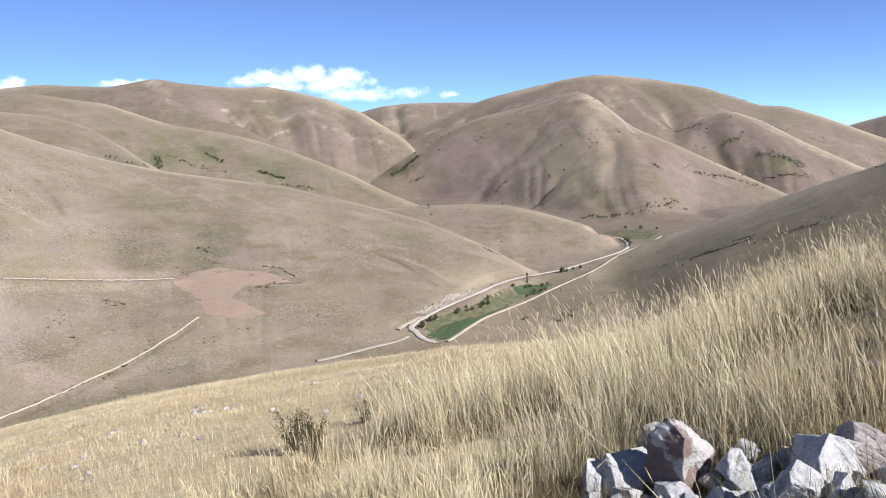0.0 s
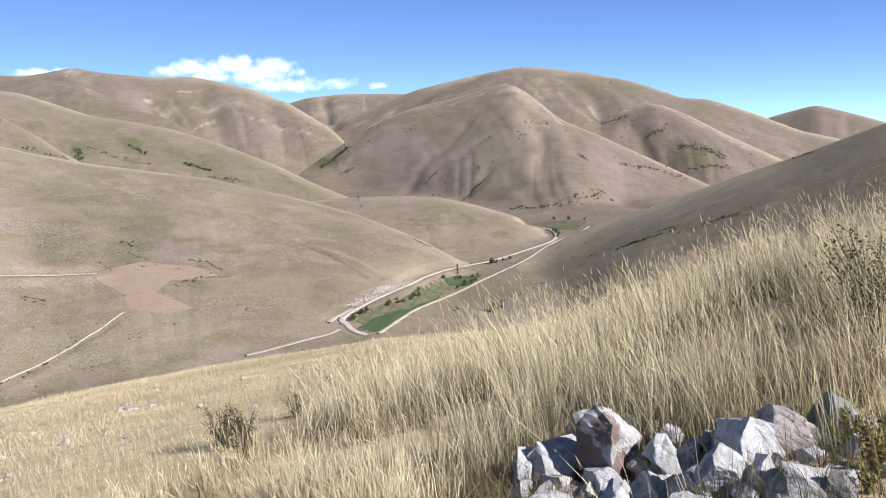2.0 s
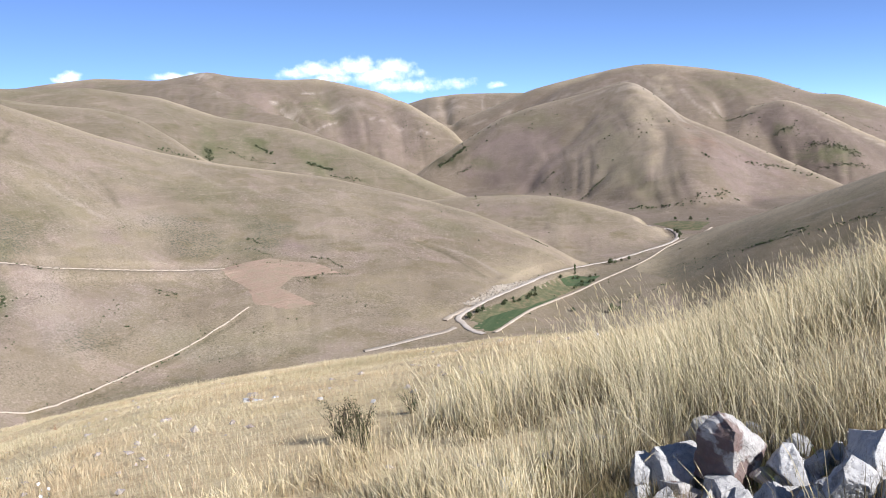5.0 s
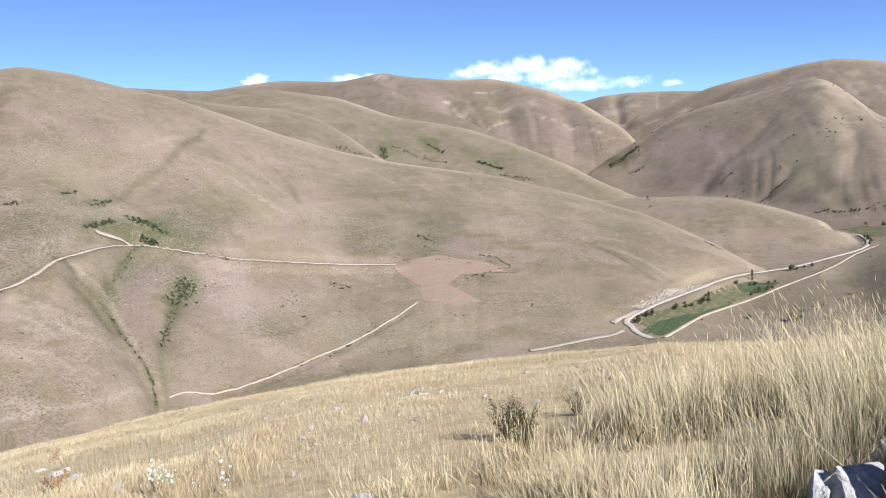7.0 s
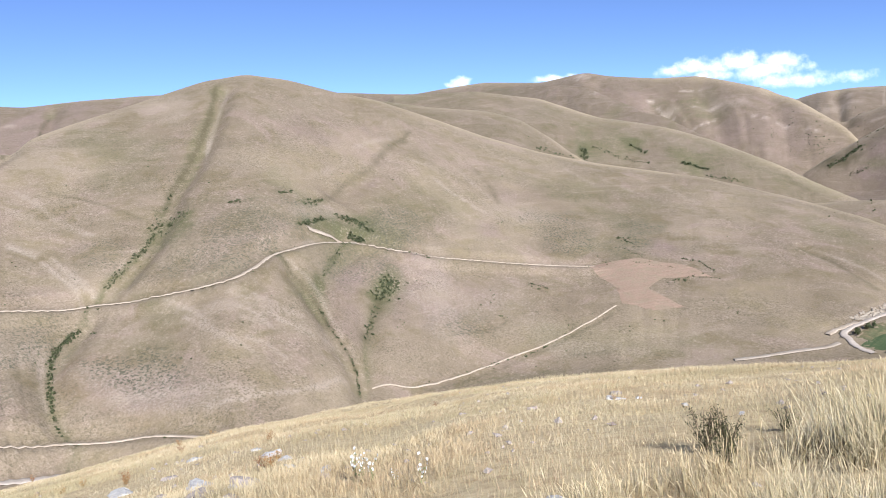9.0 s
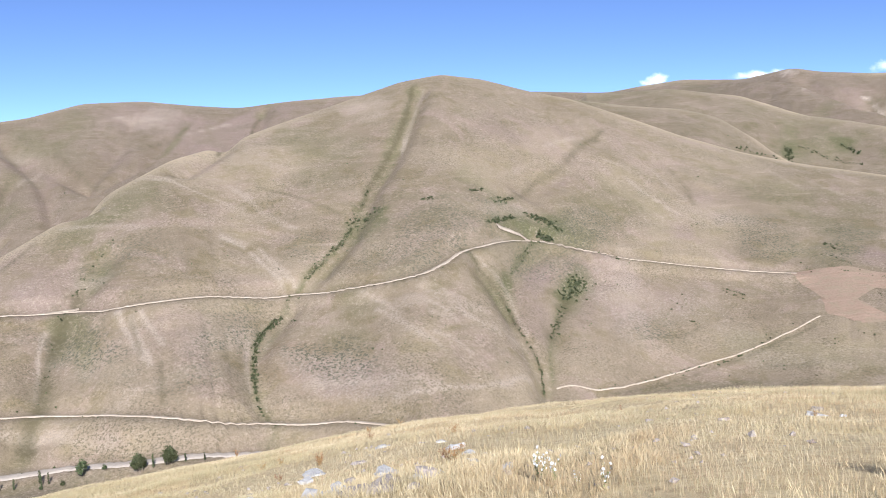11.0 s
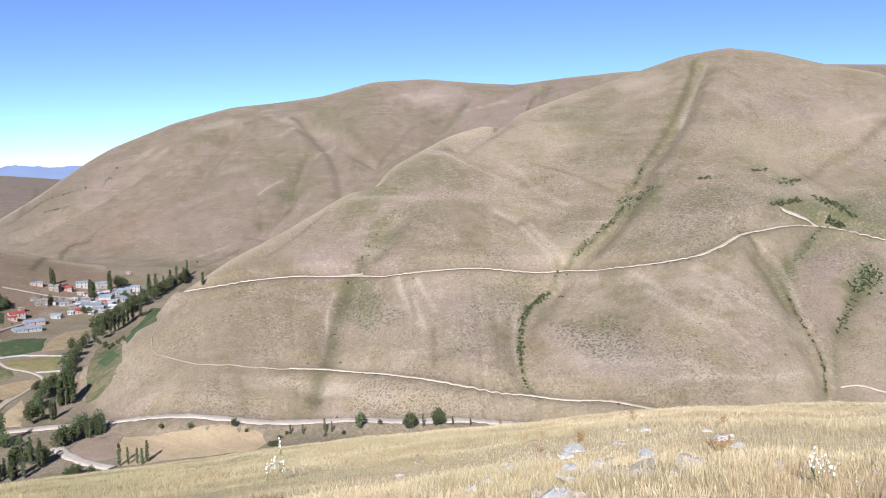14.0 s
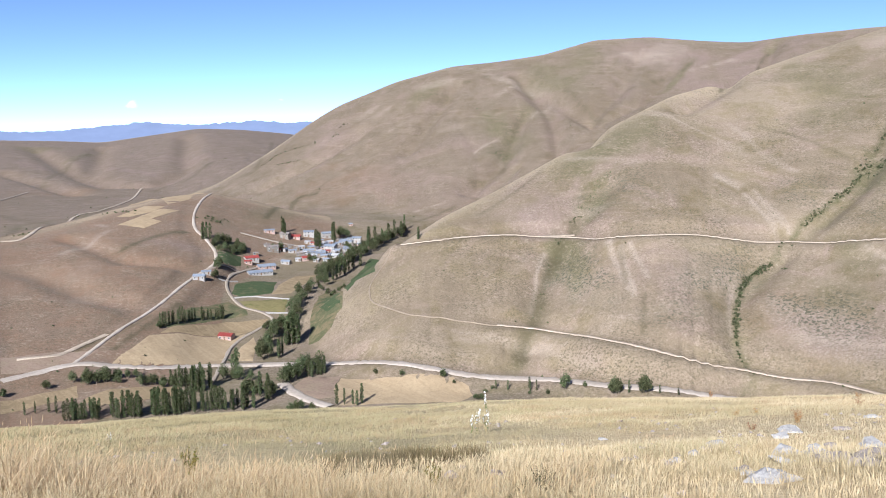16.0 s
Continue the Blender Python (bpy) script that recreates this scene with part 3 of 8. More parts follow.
wash('chalk', -274, 516, 12, 24, -19, 36, 0.6)
wash('chalk', -384, 236, 25, 50, -5, 3, 0.6)
wash('chalk', -308, 312, 35, 10, -4, 4, 0.8)
wash('chalk', -529, 252, 24, 20, -19, 10, 0.5)
wash('chalk', -219, 535, 18, 15, -7, 16, 0.6)
band('dark', 2.3, 0.90, (-1145, 613), (-1049, 590), (-981, 580))
band('dark', 2.1, 0.90, (-1108, 530), (-1028, 476), (-937, 423))
band('dark', 2.5, 0.90, (-1064, 648), (-1088, 756), (-1123, 812))
band('dark', 2.2, 0.90, (-614, 471), (-1033, 856), (-1071, 934))
band('dark', 2.6, 0.90, (-1302, 530), (-1298, 576), (-1247, 591), (-1163, 573))
band('pale', 2.7, 0.80, (-1220, 729), (-1212, 783))
band('pale', 2.7, 0.80, (-1193, 759), (-1168, 813))
band('pale', 2.6, 0.80, (-1092, 778), (-1096, 865))
band('pale', 2.5, 0.80, (-1199, 530), (-1239, 587))
band('pale', 2.3, 0.80, (-1086, 534), (-1115, 580))
band('pale', 2.1, 0.80, (-1009, 417), (-1035, 460))
band('pale', 2.8, 0.80, (-1343, 571), (-1320, 611))
bushes(0.9, 10, 2.1, (-1014, 462), (-1007, 466))
bushes(0.8, 20, 1.9, (-912, 378), (-927, 427))
wash('sage', -187, 715, 25, 10, -10, 42, 1.0)
wash('olive', -189, 722, 26, 10, -12, 49, 0.6)
wash('mauve', -160, 709, 18, -5, -5, 24, 1.1)
wash('mauve', -223, 1255, 44, 9, -6, 37, 0.4)
bushes(1.5, 34, 1.3, (-145, 680), (-130, 679), (-116, 666))
bushes(1.3, 26, 1.2, (-144, 632), (-128, 646), (-110, 652))
bushes(1.3, 8, 0.9, (-205, 671), (-189, 653))
bushes(1.3, 24, 2.3, (-194, 707), (-177, 692))
bushes(1.3, 18, 1.2, (-236, 601), (-220, 600))
bushes(1.4, 4, 0.7, (-235, 541), (-230, 543))
bushes(1.3, 6, 0.8, (-301, 556), (-291, 564))
bushes(1.2, 30, 0.7, (-240, 416), (-223, 468), (-194, 525), (-168, 576))
bushes(1.3, 9, 1.0, (-301, 555), (-292, 565))
bushes(1.2, 7, 1.5, (-289, 564), (-288, 616))
bushes(1.2, 6, 1.2, (-290, 681), (-288, 693))
bushes(1.3, 16, 2.0, (-200, 711), (-186, 710))
bushes(1.2, 22, 3.0, (-206, 698), (-168, 675))
bushes(1.1, 16, 1.5, (-181, 663), (-140, 662))
bushes(1.2, 12, 1.0, (-132, 644), (-112, 666))
bushes(1.2, 14, 2.0, (-144, 626), (-131, 641))
bushes(1.3, 14, 1.2, (-234, 597), (-218, 594))
bushes(1.3, 6, 0.8, (-233, 542), (-228, 543))
bushes(1.2, 5, 1.0, (-254, 556), (-249, 556))
bushes(1.1, 14, 4.0, (-248, 525), (-244, 594))
bushes(1.3, 30, 1.0, (-216, 486), (-202, 506), (-194, 525))
bushes(1.2, 10, 0.8, (-231, 440), (-218, 482))
bushes(1.2, 10, 1.0, (-191, 535), (-185, 551))
bushes(1.1, 16, 4.0, (-161, 539), (-133, 575))
bushes(1.1, 12, 4.0, (-182, 523), (-146, 510))
bushes(1.1, 10, 3.0, (-296, 522), (-281, 542))
bushes(1.1, 8, 3.0, (-261, 430), (-269, 479))
bushes(1.1, 10, 3.0, (-123, 616), (-78, 590))
band('dark', 1.2, 0.60, (-230, 430), (-216, 468), (-193, 521), (-165, 572))
band('dark', 2.7, 0.60, (-63, 741), (-37, 725), (-9, 675))
band('pale', 1.4, 0.60, (-55, 748), (-21, 721), (2, 690))
band('dark', 1.2, 0.70, (-177, 519), (-157, 524))
band('dark', 1.2, 0.60, (-247, 497), (-231, 522), (-226, 538))
wash('olive', -161, 539, 55, 8, -6, 21, 0.6)
wash('olive', -326, 793, 18, 27, -12, 30, 0.4)
wash('chalk', -255, 505, 12, 17, -15, 31, 0.7)
wash('chalk', -172, 525, 29, 0, -3, 10, 0.6)
wash('mauve', -280, 493, 7, 16, -21, 39, 0.6)
band('pale', 1.3, 0.50, (-361, 754), (-316, 726))
band('pale', 1.3, 0.50, (-387, 716), (-371, 729))
band('pale', 1.4, 0.50, (-293, 863), (-253, 835))
band('pale', 1.4, 0.50, (-251, 857), (-217, 835))
band('pale', 1.4, 0.50, (-198, 870), (-157, 826))
band('pale', 1.3, 0.50, (-423, 680), (-422, 739))
wash('green', -397, 1254, 8, 11, -16, 52, 0.9)
wash('green', -335, 1302, 27, -21, -6, 26, 0.9)
wash('green', -242, 1257, 24, -6, -4, 24, 0.9)
wash('olive', -367, 1291, 53, 22, -21, 76, 0.8)
wash('olive', -247, 1262, 37, 13, -8, 46, 0.9)
bushes(3.2, 50, 4.1, (-397, 1254), (-380, 1205))
bushes(3.8, 70, 3.2, (-257, 1254), (-223, 1255))
bushes(3.2, 36, 3.4, (-347, 1313), (-313, 1281))
bushes(2.6, 42, 4.9, (-386, 1268), (-297, 1242))
bushes(2.3, 42, 3.9, (-219, 1233), (-172, 1212))
bushes(2.6, 28, 4.5, (-408, 1090), (-382, 1162))
band('dark', 3.2, 0.80, (-136, 1282), (-112, 1257), (-90, 1233))
bushes(4.1, 70, 4.5, (-82, 1765), (-48, 1796))
bushes(3.2, 56, 5.5, (-106, 1752), (-73, 1765))
bushes(3.2, 84, 4.7, (-18, 1475), (6, 1494), (25, 1511))
bushes(2.3, 42, 6.5, (-62, 1716), (-40, 1724))
bushes(2.2, 36, 4.9, (59, 1520), (110, 1560))
band('dark', 2.7, 0.90, (180, 1430), (157, 1412), (136, 1391))
bushes(2.6, 33, 2.7, (180, 1430), (157, 1412), (136, 1391))
wash('mauve', 37, 1715, 89, -96, 5, 98, 1.2)
wash('olive', -18, 1723, 42, -36, 1, 18, 0.8)
wash('dark', -73, 1777, 45, 9, 0, 35, 1.0)
wash('olive', 97, 1781, 72, -66, 3, 42, 0.7)
band('dark', 9.1, 0.80, (78, 1840), (8, 1822), (-45, 1793), (-84, 1758))
wash('mauve', 394, 1428, 52, -11, 48, 172, 1.1)
wash('rust', 427, 1447, 63, -8, 29, 95, 0.5)
wash('olive', 203, 1232, 22, -9, 7, 36, 1.0)
wash('olive', 205, 1518, 13, -70, 20, 136, 0.7)
band('dark', 4.7, 0.70, (202, 1293), (208, 1212), (218, 1185))
band('dark', 5.3, 0.60, (222, 1442), (208, 1339))
band('olive', 7.6, 0.70, (210, 1540), (178, 1465))
band('pale', 7.8, 0.90, (287, 1797), (318, 1780), (342, 1736), (341, 1606))
band('pale', 4.6, 0.80, (169, 1819), (226, 1810), (255, 1775))
band('pale', 5.8, 0.70, (157, 2312), (241, 2271), (338, 2248))
wash('green', 626, 1688, 49, -3, 13, 34, 0.9)
bushes(2.8, 168, 13.7, (599, 1736), (639, 1705), (659, 1659))
bushes(2.3, 112, 8.8, (590, 1634), (657, 1614))
bushes(2.8, 84, 9.7, (402, 1442), (481, 1496), (511, 1471))
bushes(2.3, 56, 6.0, (565, 1827), (601, 1828))
bushes(2.2, 56, 7.7, (504, 1966), (564, 1946))
bushes(2.4, 28, 4.5, (324, 1396), (330, 1374))
bushes(2.2, 19, 5.2, (779, 1926), (801, 1903))
wash('green', 577, 1828, 26, -7, 6, 19, 0.8)
bushes(2.9, 84, 9.5, (188, 1238), (260, 1205), (336, 1252))
band('pale', 4.0, 0.90, (451, 2143), (461, 2043), (484, 1977))
band('dark', 6.7, 0.80, (477, 2165), (486, 2062), (497, 1978))
band('pale', 3.9, 0.90, (504, 2057), (502, 1989))
band('pale', 3.8, 0.80, (644, 2079), (659, 1890), (713, 1838), (759, 1777))
band('chalk', 3.2, 1.30, (-531, 2207), (-505, 2226))
band('chalk', 3.1, 1.30, (-505, 2192), (-463, 2113))
band('chalk', 3.0, 1.30, (-507, 2152), (-467, 2068))
band('chalk', 3.0, 1.30, (-466, 2096), (-453, 2125))
band('chalk', 3.2, 1.30, (-466, 2268), (-399, 2272))
band('chalk', 3.4, 1.30, (-776, 2365), (-755, 2363))
band('chalk', 3.4, 1.30, (-747, 2323), (-753, 2403))
band('chalk', 2.9, 1.30, (-402, 2053), (-358, 2120))
band('chalk', 2.9, 1.30, (-273, 2100), (-234, 2085))
band('chalk', 2.9, 1.30, (-221, 2076), (-188, 2058))
band('chalk', 2.8, 1.30, (-162, 2045), (-136, 2027))
band('chalk', 3.1, 1.30, (-417, 2175), (-357, 2168))
band('chalk', 3.1, 1.30, (-624, 2075), (-645, 2208))
wash('olive', -474, 2135, 43, -24, -15, 80, 0.8)
wash('olive', -414, 2195, 52, 5, -11, 68, 0.8)
wash('olive', -354, 2138, 41, -10, -4, 36, 0.6)
band('dark', 6.9, 0.70, (-518, 2209), (-488, 2140), (-440, 2053))
wash('olive', -534, 1957, 45, 160, -11, 45, 0.6)
wash('mauve', -555, 2187, 60, 21, -23, 99, 0.8)
wash('mauve', -325, 2022, 59, 17, -11, 81, 0.8)
wash('olive', -403, 1880, -5, 132, -35, 168, 0.5)
band('pale', 6.0, 0.80, (-175, 3117), (-99, 3193))
band('pale', 6.1, 0.80, (-99, 3193), (-20, 3224))
band('pale', 5.7, 0.80, (-141, 2953), (-125, 3060))
band('pale', 5.3, 0.80, (-2, 2427), (34, 3165))
band('pale', 5.3, 0.80, (-21, 3182), (5, 2415))
band('pale', 4.5, 0.80, (-48, 2352), (-3, 2360))
band('pale', 4.5, 0.80, (4, 2366), (56, 2355))
band('dark', 6.6, 0.80, (-126, 2880), (-82, 2353))
band('dark', 6.0, 0.70, (1, 2422), (15, 2368))
bushes(2.2, 56, 12.6, (-167, 2028), (-116, 1961))
bushes(2.0, 56, 17.7, (-230, 2039), (-164, 1950))
band('dark', 1.2, 0.90, (23, 979), (59, 966))
band('dark', 1.2, 0.90, (26, 965), (61, 950))
band('dark', 1.2, 0.90, (34, 951), (63, 940))
band('dark', 1.2, 0.90, (16, 962), (45, 938))
bushes(1.6, 14, 1.6, (35, 848), (48, 842))
bushes(2.3, 11, 1.4, (-38, 1255), (-14, 1000))
wash('mauve', 24, 1005, 38, -8, 2, 27, 0.7)
wash('olive', 231, 693, 5, -25, 6, 18, 1.0)
wash('green', 204, 689, 4, -16, 4, 13, 0.9)
bushes(1.5, 40, 1.8, (200, 697), (209, 683))
bushes(1.4, 26, 1.8, (221, 691), (233, 679))
bushes(1.4, 30, 3.5, (244, 649), (261, 630))
wash('olive', 281, 680, 18, -40, 10, 23, 0.8)
wash('olive', 193, 760, 16, -49, 8, 31, 0.7)
wash('pale', 343, 641, 20, -31, 8, 15, 0.6)
bushes(1.5, 20, 1.2, (81, 636), (86, 624))
bushes(1.3, 50, 4.4, (76, 628), (152, 713), (193, 690))
bushes(1.5, 14, 1.0, (332, 699), (344, 678))
band('dark', 2.5, 0.60, (-1298, 197), (-1334, 236), (-1275, 274), (-1261, 320))
band('dark', 2.1, 0.60, (-1056, 225), (-1111, 281), (-1128, 331))
band('dark', 1.7, 0.60, (-802, 244), (-849, 294), (-870, 339))
bushes(2.1, 70, 4.2, (-1298, 197), (-1324, 234), (-1244, 299), (-1303, 331))
bushes(1.6, 42, 4.0, (-1253, 221), (-1219, 246))
bushes(1.8, 16, 2.1, (-837, 30), (-859, -5))
bushes(1.1, 19, 3.7, (-1892, 220), (-1951, 239))
bushes(0.9, 30, 5.5, (-1056, 225), (-1068, 313))
wash('rust', -659, 12, 1, 57, -68, 3, 1.0)
wash('rust', -752, -17, 2, 24, -28, -1, 1.2)
wash('rust', -575, 32, -15, 29, -26, 2, 0.8)
wash('rust', -717, 76, -26, 29, -75, 9, 0.5)
band('dark', 1.2, 0.70, (-502, -1), (-520, 8), (-542, 20))
band('pale', 2.4, 0.70, (-1189, 365), (-1199, 385), (-1192, 408))
band('pale', 1.8, 0.70, (-889, 302), (-887, 333))
bushes(1.0, 14, 2.1, (-985, 473), (-991, 468))
bushes(1.5, 24, 2.1, (-898, 410), (-585, 290))
band('dark', 1.5, 0.60, (-540, 227), (-550, 251), (-569, 286))
wash('umber', 36, 1705, 83, -94, 5, 94, 1.0)
wash('umber', 427, 1480, 46, -74, 34, 117, 0.9)
wash('umber', 367, 1468, 34, -13, 38, 150, 0.8)
wash('umber', 600, 1662, 49, -40, 25, 68, 0.9)
wash('umber', 95, 1502, 44, -30, 4, 53, 0.5)
wash('umber', 306, 602, 17, -12, 13, 26, 0.6)
wash('umber', 250, 659, 18, -19, 7, 19, 0.5)
wash('sage', 219, 700, 26, -17, 12, 39, 0.9)
wash('sage', 276, 636, 25, -17, 10, 24, 0.8)
wash('umber', 325, 609, 15, -15, 10, 20, 0.8)
wash('sage', 156, 733, 25, -15, 8, 37, 0.9)
band('dark', 3.0, 0.80, (200, 700), (214, 685), (231, 667))
band('dark', 3.0, 0.70, (240, 644), (256, 630), (272, 609))
band('pale', 3.0, 0.80, (240, 721), (262, 701), (281, 680))
band('umber', 6.0, 0.90, (278, 672), (299, 640), (317, 617))
bushes(1.6, 50, 2.3, (191, 702), (209, 682), (230, 672))
bushes(1.3, 60, 6.8, (151, 752), (190, 713), (228, 658), (273, 630))
bushes(1.8, 16, 1.2, (80, 631), (85, 623))
wash('green', -355, 531, 7, 32, -8, 12, 0.8)
wash('green', -341, 548, 7, 10, -8, 13, 0.8)
wash('green', -297, 505, 3, 13, -6, 12, 0.9)
wash('green', -431, 454, 24, -7, -10, 11, 0.8)
wash('green', -315, 455, 1, 5, -6, 9, 0.8)
wash('green', -286, 465, 2, 3, -8, 13, 0.7)
wash('olive', -336, 516, 13, 43, -15, 23, 0.5)
wash('umber', 356, 1463, 28, -52, 48, 195, 1.3)
wash('umber', 420, 1423, 51, -64, 53, 177, 1.3)
wash('umber', 478, 1403, -203, -669, 27, 78, 1.2)
wash('umber', 4, 1722, 82, -77, 3, 94, 1.3)
wash('umber', 92, 1726, 63, -21, 5, 65, 1.2)
wash('umber', 61, 1591, 53, -81, 2, 43, 0.9)
# Straw washes here paint the massif's sunlit centre into the ground colour.
wash('straw', 211, 1496, 61, -78, 27, 172, 0.4)
wash('straw', 257, 1346, 21, -58, 25, 126, 0.3)
wash('straw', 303, 1734, 106, 315, 78, 445, 0.4)
# Village houses: x, y, length and look.
HOUSES, TREE_ROWS = [], []


def plot(x, y, length, look_of):
    HOUSES.append((x, y, length, look_of))


def tree_row(kind, number, height, line):
    TREE_ROWS.append((kind, number, height, line))


plot(-621, 55, 7.8, 'blue')
plot(-635, 61, 6.2, 'blue')
plot(-668, 103, 18.3, 'white')
plot(-688, 111, 13.8, 'blue')
plot(-702, 102, 10.6, 'red')
plot(-692, 98, 5.7, 'pink')
plot(-793, 132, 9.3, 'blue')
plot(-785, 154, 8.1, 'red')
plot(-797, 168, 9.4, 'blue')
plot(-797, 184, 8.7, 'blue')
plot(-782, 144, 8.4, 'grey')
plot(-738, 125, 9.4, 'grey')
plot(-748, 134, 5.5, 'grey')
plot(-737, 141, 6.5, 'white')
plot(-701, 129, 7.6, 'white')
plot(-734, 154, 9.1, 'blue')
plot(-704, 146, 7.6, 'pink')
plot(-716, 160, 7.8, 'blue')
plot(-738, 174, 9.5, 'blue')
plot(-703, 170, 6.6, 'white')
plot(-692, 160, 5.8, 'blue')
plot(-771, 196, 11.5, 'blue')
plot(-776, 207, 7.8, 'blue')
plot(-735, 189, 8.1, 'white')
plot(-744, 185, 5.9, 'grey')
plot(-842, 219, 3.8, 'blue')
plot(-523, 60, 8.4, 'red')
plot(-710, 153, 5.6, 'white')
plot(-745, 163, 5.5, 'grey')
plot(-751, 171, 6.3, 'blue')
plot(-726, 145, 5.4, 'grey')
plot(-752, 152, 4.8, 'white')
plot(-780, 189, 7.0, 'grey')
plot(-748, 122, 4.8, 'grey')
plot(-724, 156, 6.4, 'blue')
plot(-706, 161, 5.9, 'blue')
plot(-701, 154, 5.2, 'grey')
plot(-751, 160, 5.2, 'blue')
plot(-709, 166, 5.3, 'white')
plot(-727, 177, 6.1, 'blue')
plot(-709, 177, 4.9, 'grey')
plot(-760, 182, 6.4, 'blue')
plot(-730, 185, 4.7, 'blue')
plot(-729, 149, 4.7, 'white')
plot(-761, 171, 4.9, 'blue')
plot(-752, 197, 4.9, 'grey')
plot(-756, 204, 4.5, 'blue')
plot(-754, 143, 4.8, 'grey')
plot(-738, 129, 4.3, 'red')
plot(-718, 108, 4.2, 'grey')
plot(-695, 152, 4.5, 'white')
plot(-747, 147, 4.4, 'grey')
plot(-772, 162, 5.7, 'white')
plot(-768, 166, 4.9, 'pink')
plot(-779, 174, 5.8, 'blue')
plot(-770, 177, 5.0, 'white')
plot(-774, 182, 5.4, 'pink')
plot(-767, 188, 5.0, 'white')
plot(-780, 196, 5.8, 'blue')
plot(-786, 204, 5.1, 'white')
plot(-715, 152, 4.2, 'pink')
plot(-724, 164, 4.7, 'white')
plot(-727, 169, 4.3, 'pink')
plot(-720, 173, 4.7, 'white')
plot(-697, 172, 4.2, 'blue')
plot(-722, 151, 4.3, 'white')
plot(-714, 146, 4.2, 'grey')
plot(-705, 140, 4.5, 'white')
plot(-730, 162, 4.3, 'white')
plot(-741, 136, 4.7, 'white')
# Rows of trees: kind, number, height and course.
tree_row('poplar', 4, 6.7, [(-411, -41), (-409, -24)])
tree_row('poplar', 5, 6.2, [(-406, -23), (-408, -8)])
tree_row('poplar', 16, 8.6, [(-401, -23), (-400, -8)])
tree_row('poplar', 14, 10.1, [(-400, -4), (-399, 8)])
tree_row('poplar', 26, 10.6, [(-400, 12), (-399, 27)])
tree_row('poplar', 26, 10.1, [(-400, 27), (-394, 56)])
tree_row('poplar', 12, 11.9, [(-427, 28), (-431, 41)])
tree_row('round', 9, 7.8, [(-442, -20), (-443, -4)])
tree_row('round', 6, 5.6, [(-444, -3), (-446, 7)])
tree_row('round', 12, 6.1, [(-438, 9), (-440, 36)])
tree_row('poplar', 5, 7.8, [(-439, 23), (-440, 29)])
tree_row('round', 3, 4.4, [(-438, -33), (-438, -30)])
tree_row('round', 3, 3.8, [(-430, -50), (-432, -48)])
tree_row('poplar', 3, 13.6, [(-449, 52), (-446, 57)])
tree_row('round', 5, 7.3, [(-445, 50), (-439, 63)])
tree_row('round', 5, 8.9, [(-415, 57), (-407, 66)])
tree_row('poplar', 4, 10.4, [(-412, 64), (-402, 64)])
tree_row('round', 10, 10.3, [(-468, 71), (-500, 79), (-523, 90), (-533, 94)])
tree_row('poplar', 4, 9.1, [(-474, 79), (-479, 84)])
tree_row('poplar', 16, 15.4, [(-497, 90), (-501, 98)])
tree_row('round', 3, 9.1, [(-647, 70), (-661, 74)])
tree_row('round', 16, 3.4, [(-619, 135), (-541, 135)])
tree_row('round', 16, 7.3, [(-709, 73), (-731, 87), (-729, 99), (-713, 95)])
tree_row('round', 6, 4.1, [(-533, 84), (-542, 96)])
tree_row('round', 12, 9.4, [(-510, 95), (-549, 105), (-586, 118), (-604, 128)])
tree_row('round', 10, 10.0, [(-427, 75), (-432, 81), (-442, 91), (-436, 97)])
tree_row('poplar', 6, 8.4, [(-434, 89), (-435, 99)])
tree_row('round', 5, 5.9, [(-383, 68), (-380, 79)])
tree_row('round', 16, 11.3, [(-635, 139), (-661, 158), (-681, 176), (-710, 196)])
tree_row('poplar', 8, 14.2, [(-621, 146), (-639, 156), (-668, 182)])
tree_row('round', 14, 11.0, [(-715, 199), (-765, 229), (-806, 261)])
tree_row('poplar', 7, 14.4, [(-739, 206), (-787, 247), (-811, 266)])
tree_row('poplar', 2, 8.7, [(-543, 185), (-542, 186)])
tree_row('round', 3, 8.8, [(-630, 137), (-612, 141)])
tree_row('round', 5, 7.2, [(-692, 77), (-719, 98)])
tree_row('round', 6, 6.4, [(-710, 82), (-730, 101)])
tree_row('poplar', 5, 12.0, [(-729, 67), (-726, 74)])
tree_row('poplar', 24, 7.5, [(-521, 22), (-538, 39), (-561, 65)])
tree_row('round', 3, 4.6, [(-519, 21), (-521, 25)])
tree_row('poplar', 6, 13.2, [(-804, 146), (-778, 143)])
tree_row('poplar', 5, 14.6, [(-755, 165), (-749, 167)])
tree_row('poplar', 4, 15.2, [(-790, 188), (-779, 187)])
tree_row('round', 4, 11.4, [(-802, 198), (-798, 202)])
tree_row('round', 5, 7.6, [(-739, 124), (-751, 136)])
tree_row('poplar', 3, 14.7, [(-751, 210), (-751, 212)])
tree_row('round', 5, 7.7, [(-748, 189), (-728, 191)])
tree_row('round', 3, 6.3, [(-702, 147), (-694, 152)])
tree_row('round', 3, 5.6, [(-630, 64), (-636, 69)])
tree_row('round', 1, 9.6, [(-357, 193), (-357, 193)])
tree_row('round', 3, 9.6, [(-335, 205), (-332, 207)])
tree_row('poplar', 1, 6.4, [(-329, 211), (-329, 211)])
tree_row('round', 3, 8.8, [(-327, 214), (-326, 218)])
tree_row('round', 2, 4.2, [(-391, 144), (-390, 147)])
tree_row('poplar', 3, 5.7, [(-369, 180), (-367, 183)])
tree_row('poplar', 2, 4.1, [(-376, 164), (-372, 173)])
tree_row('poplar', 5, 8.4, [(-383, 90), (-380, 102)])
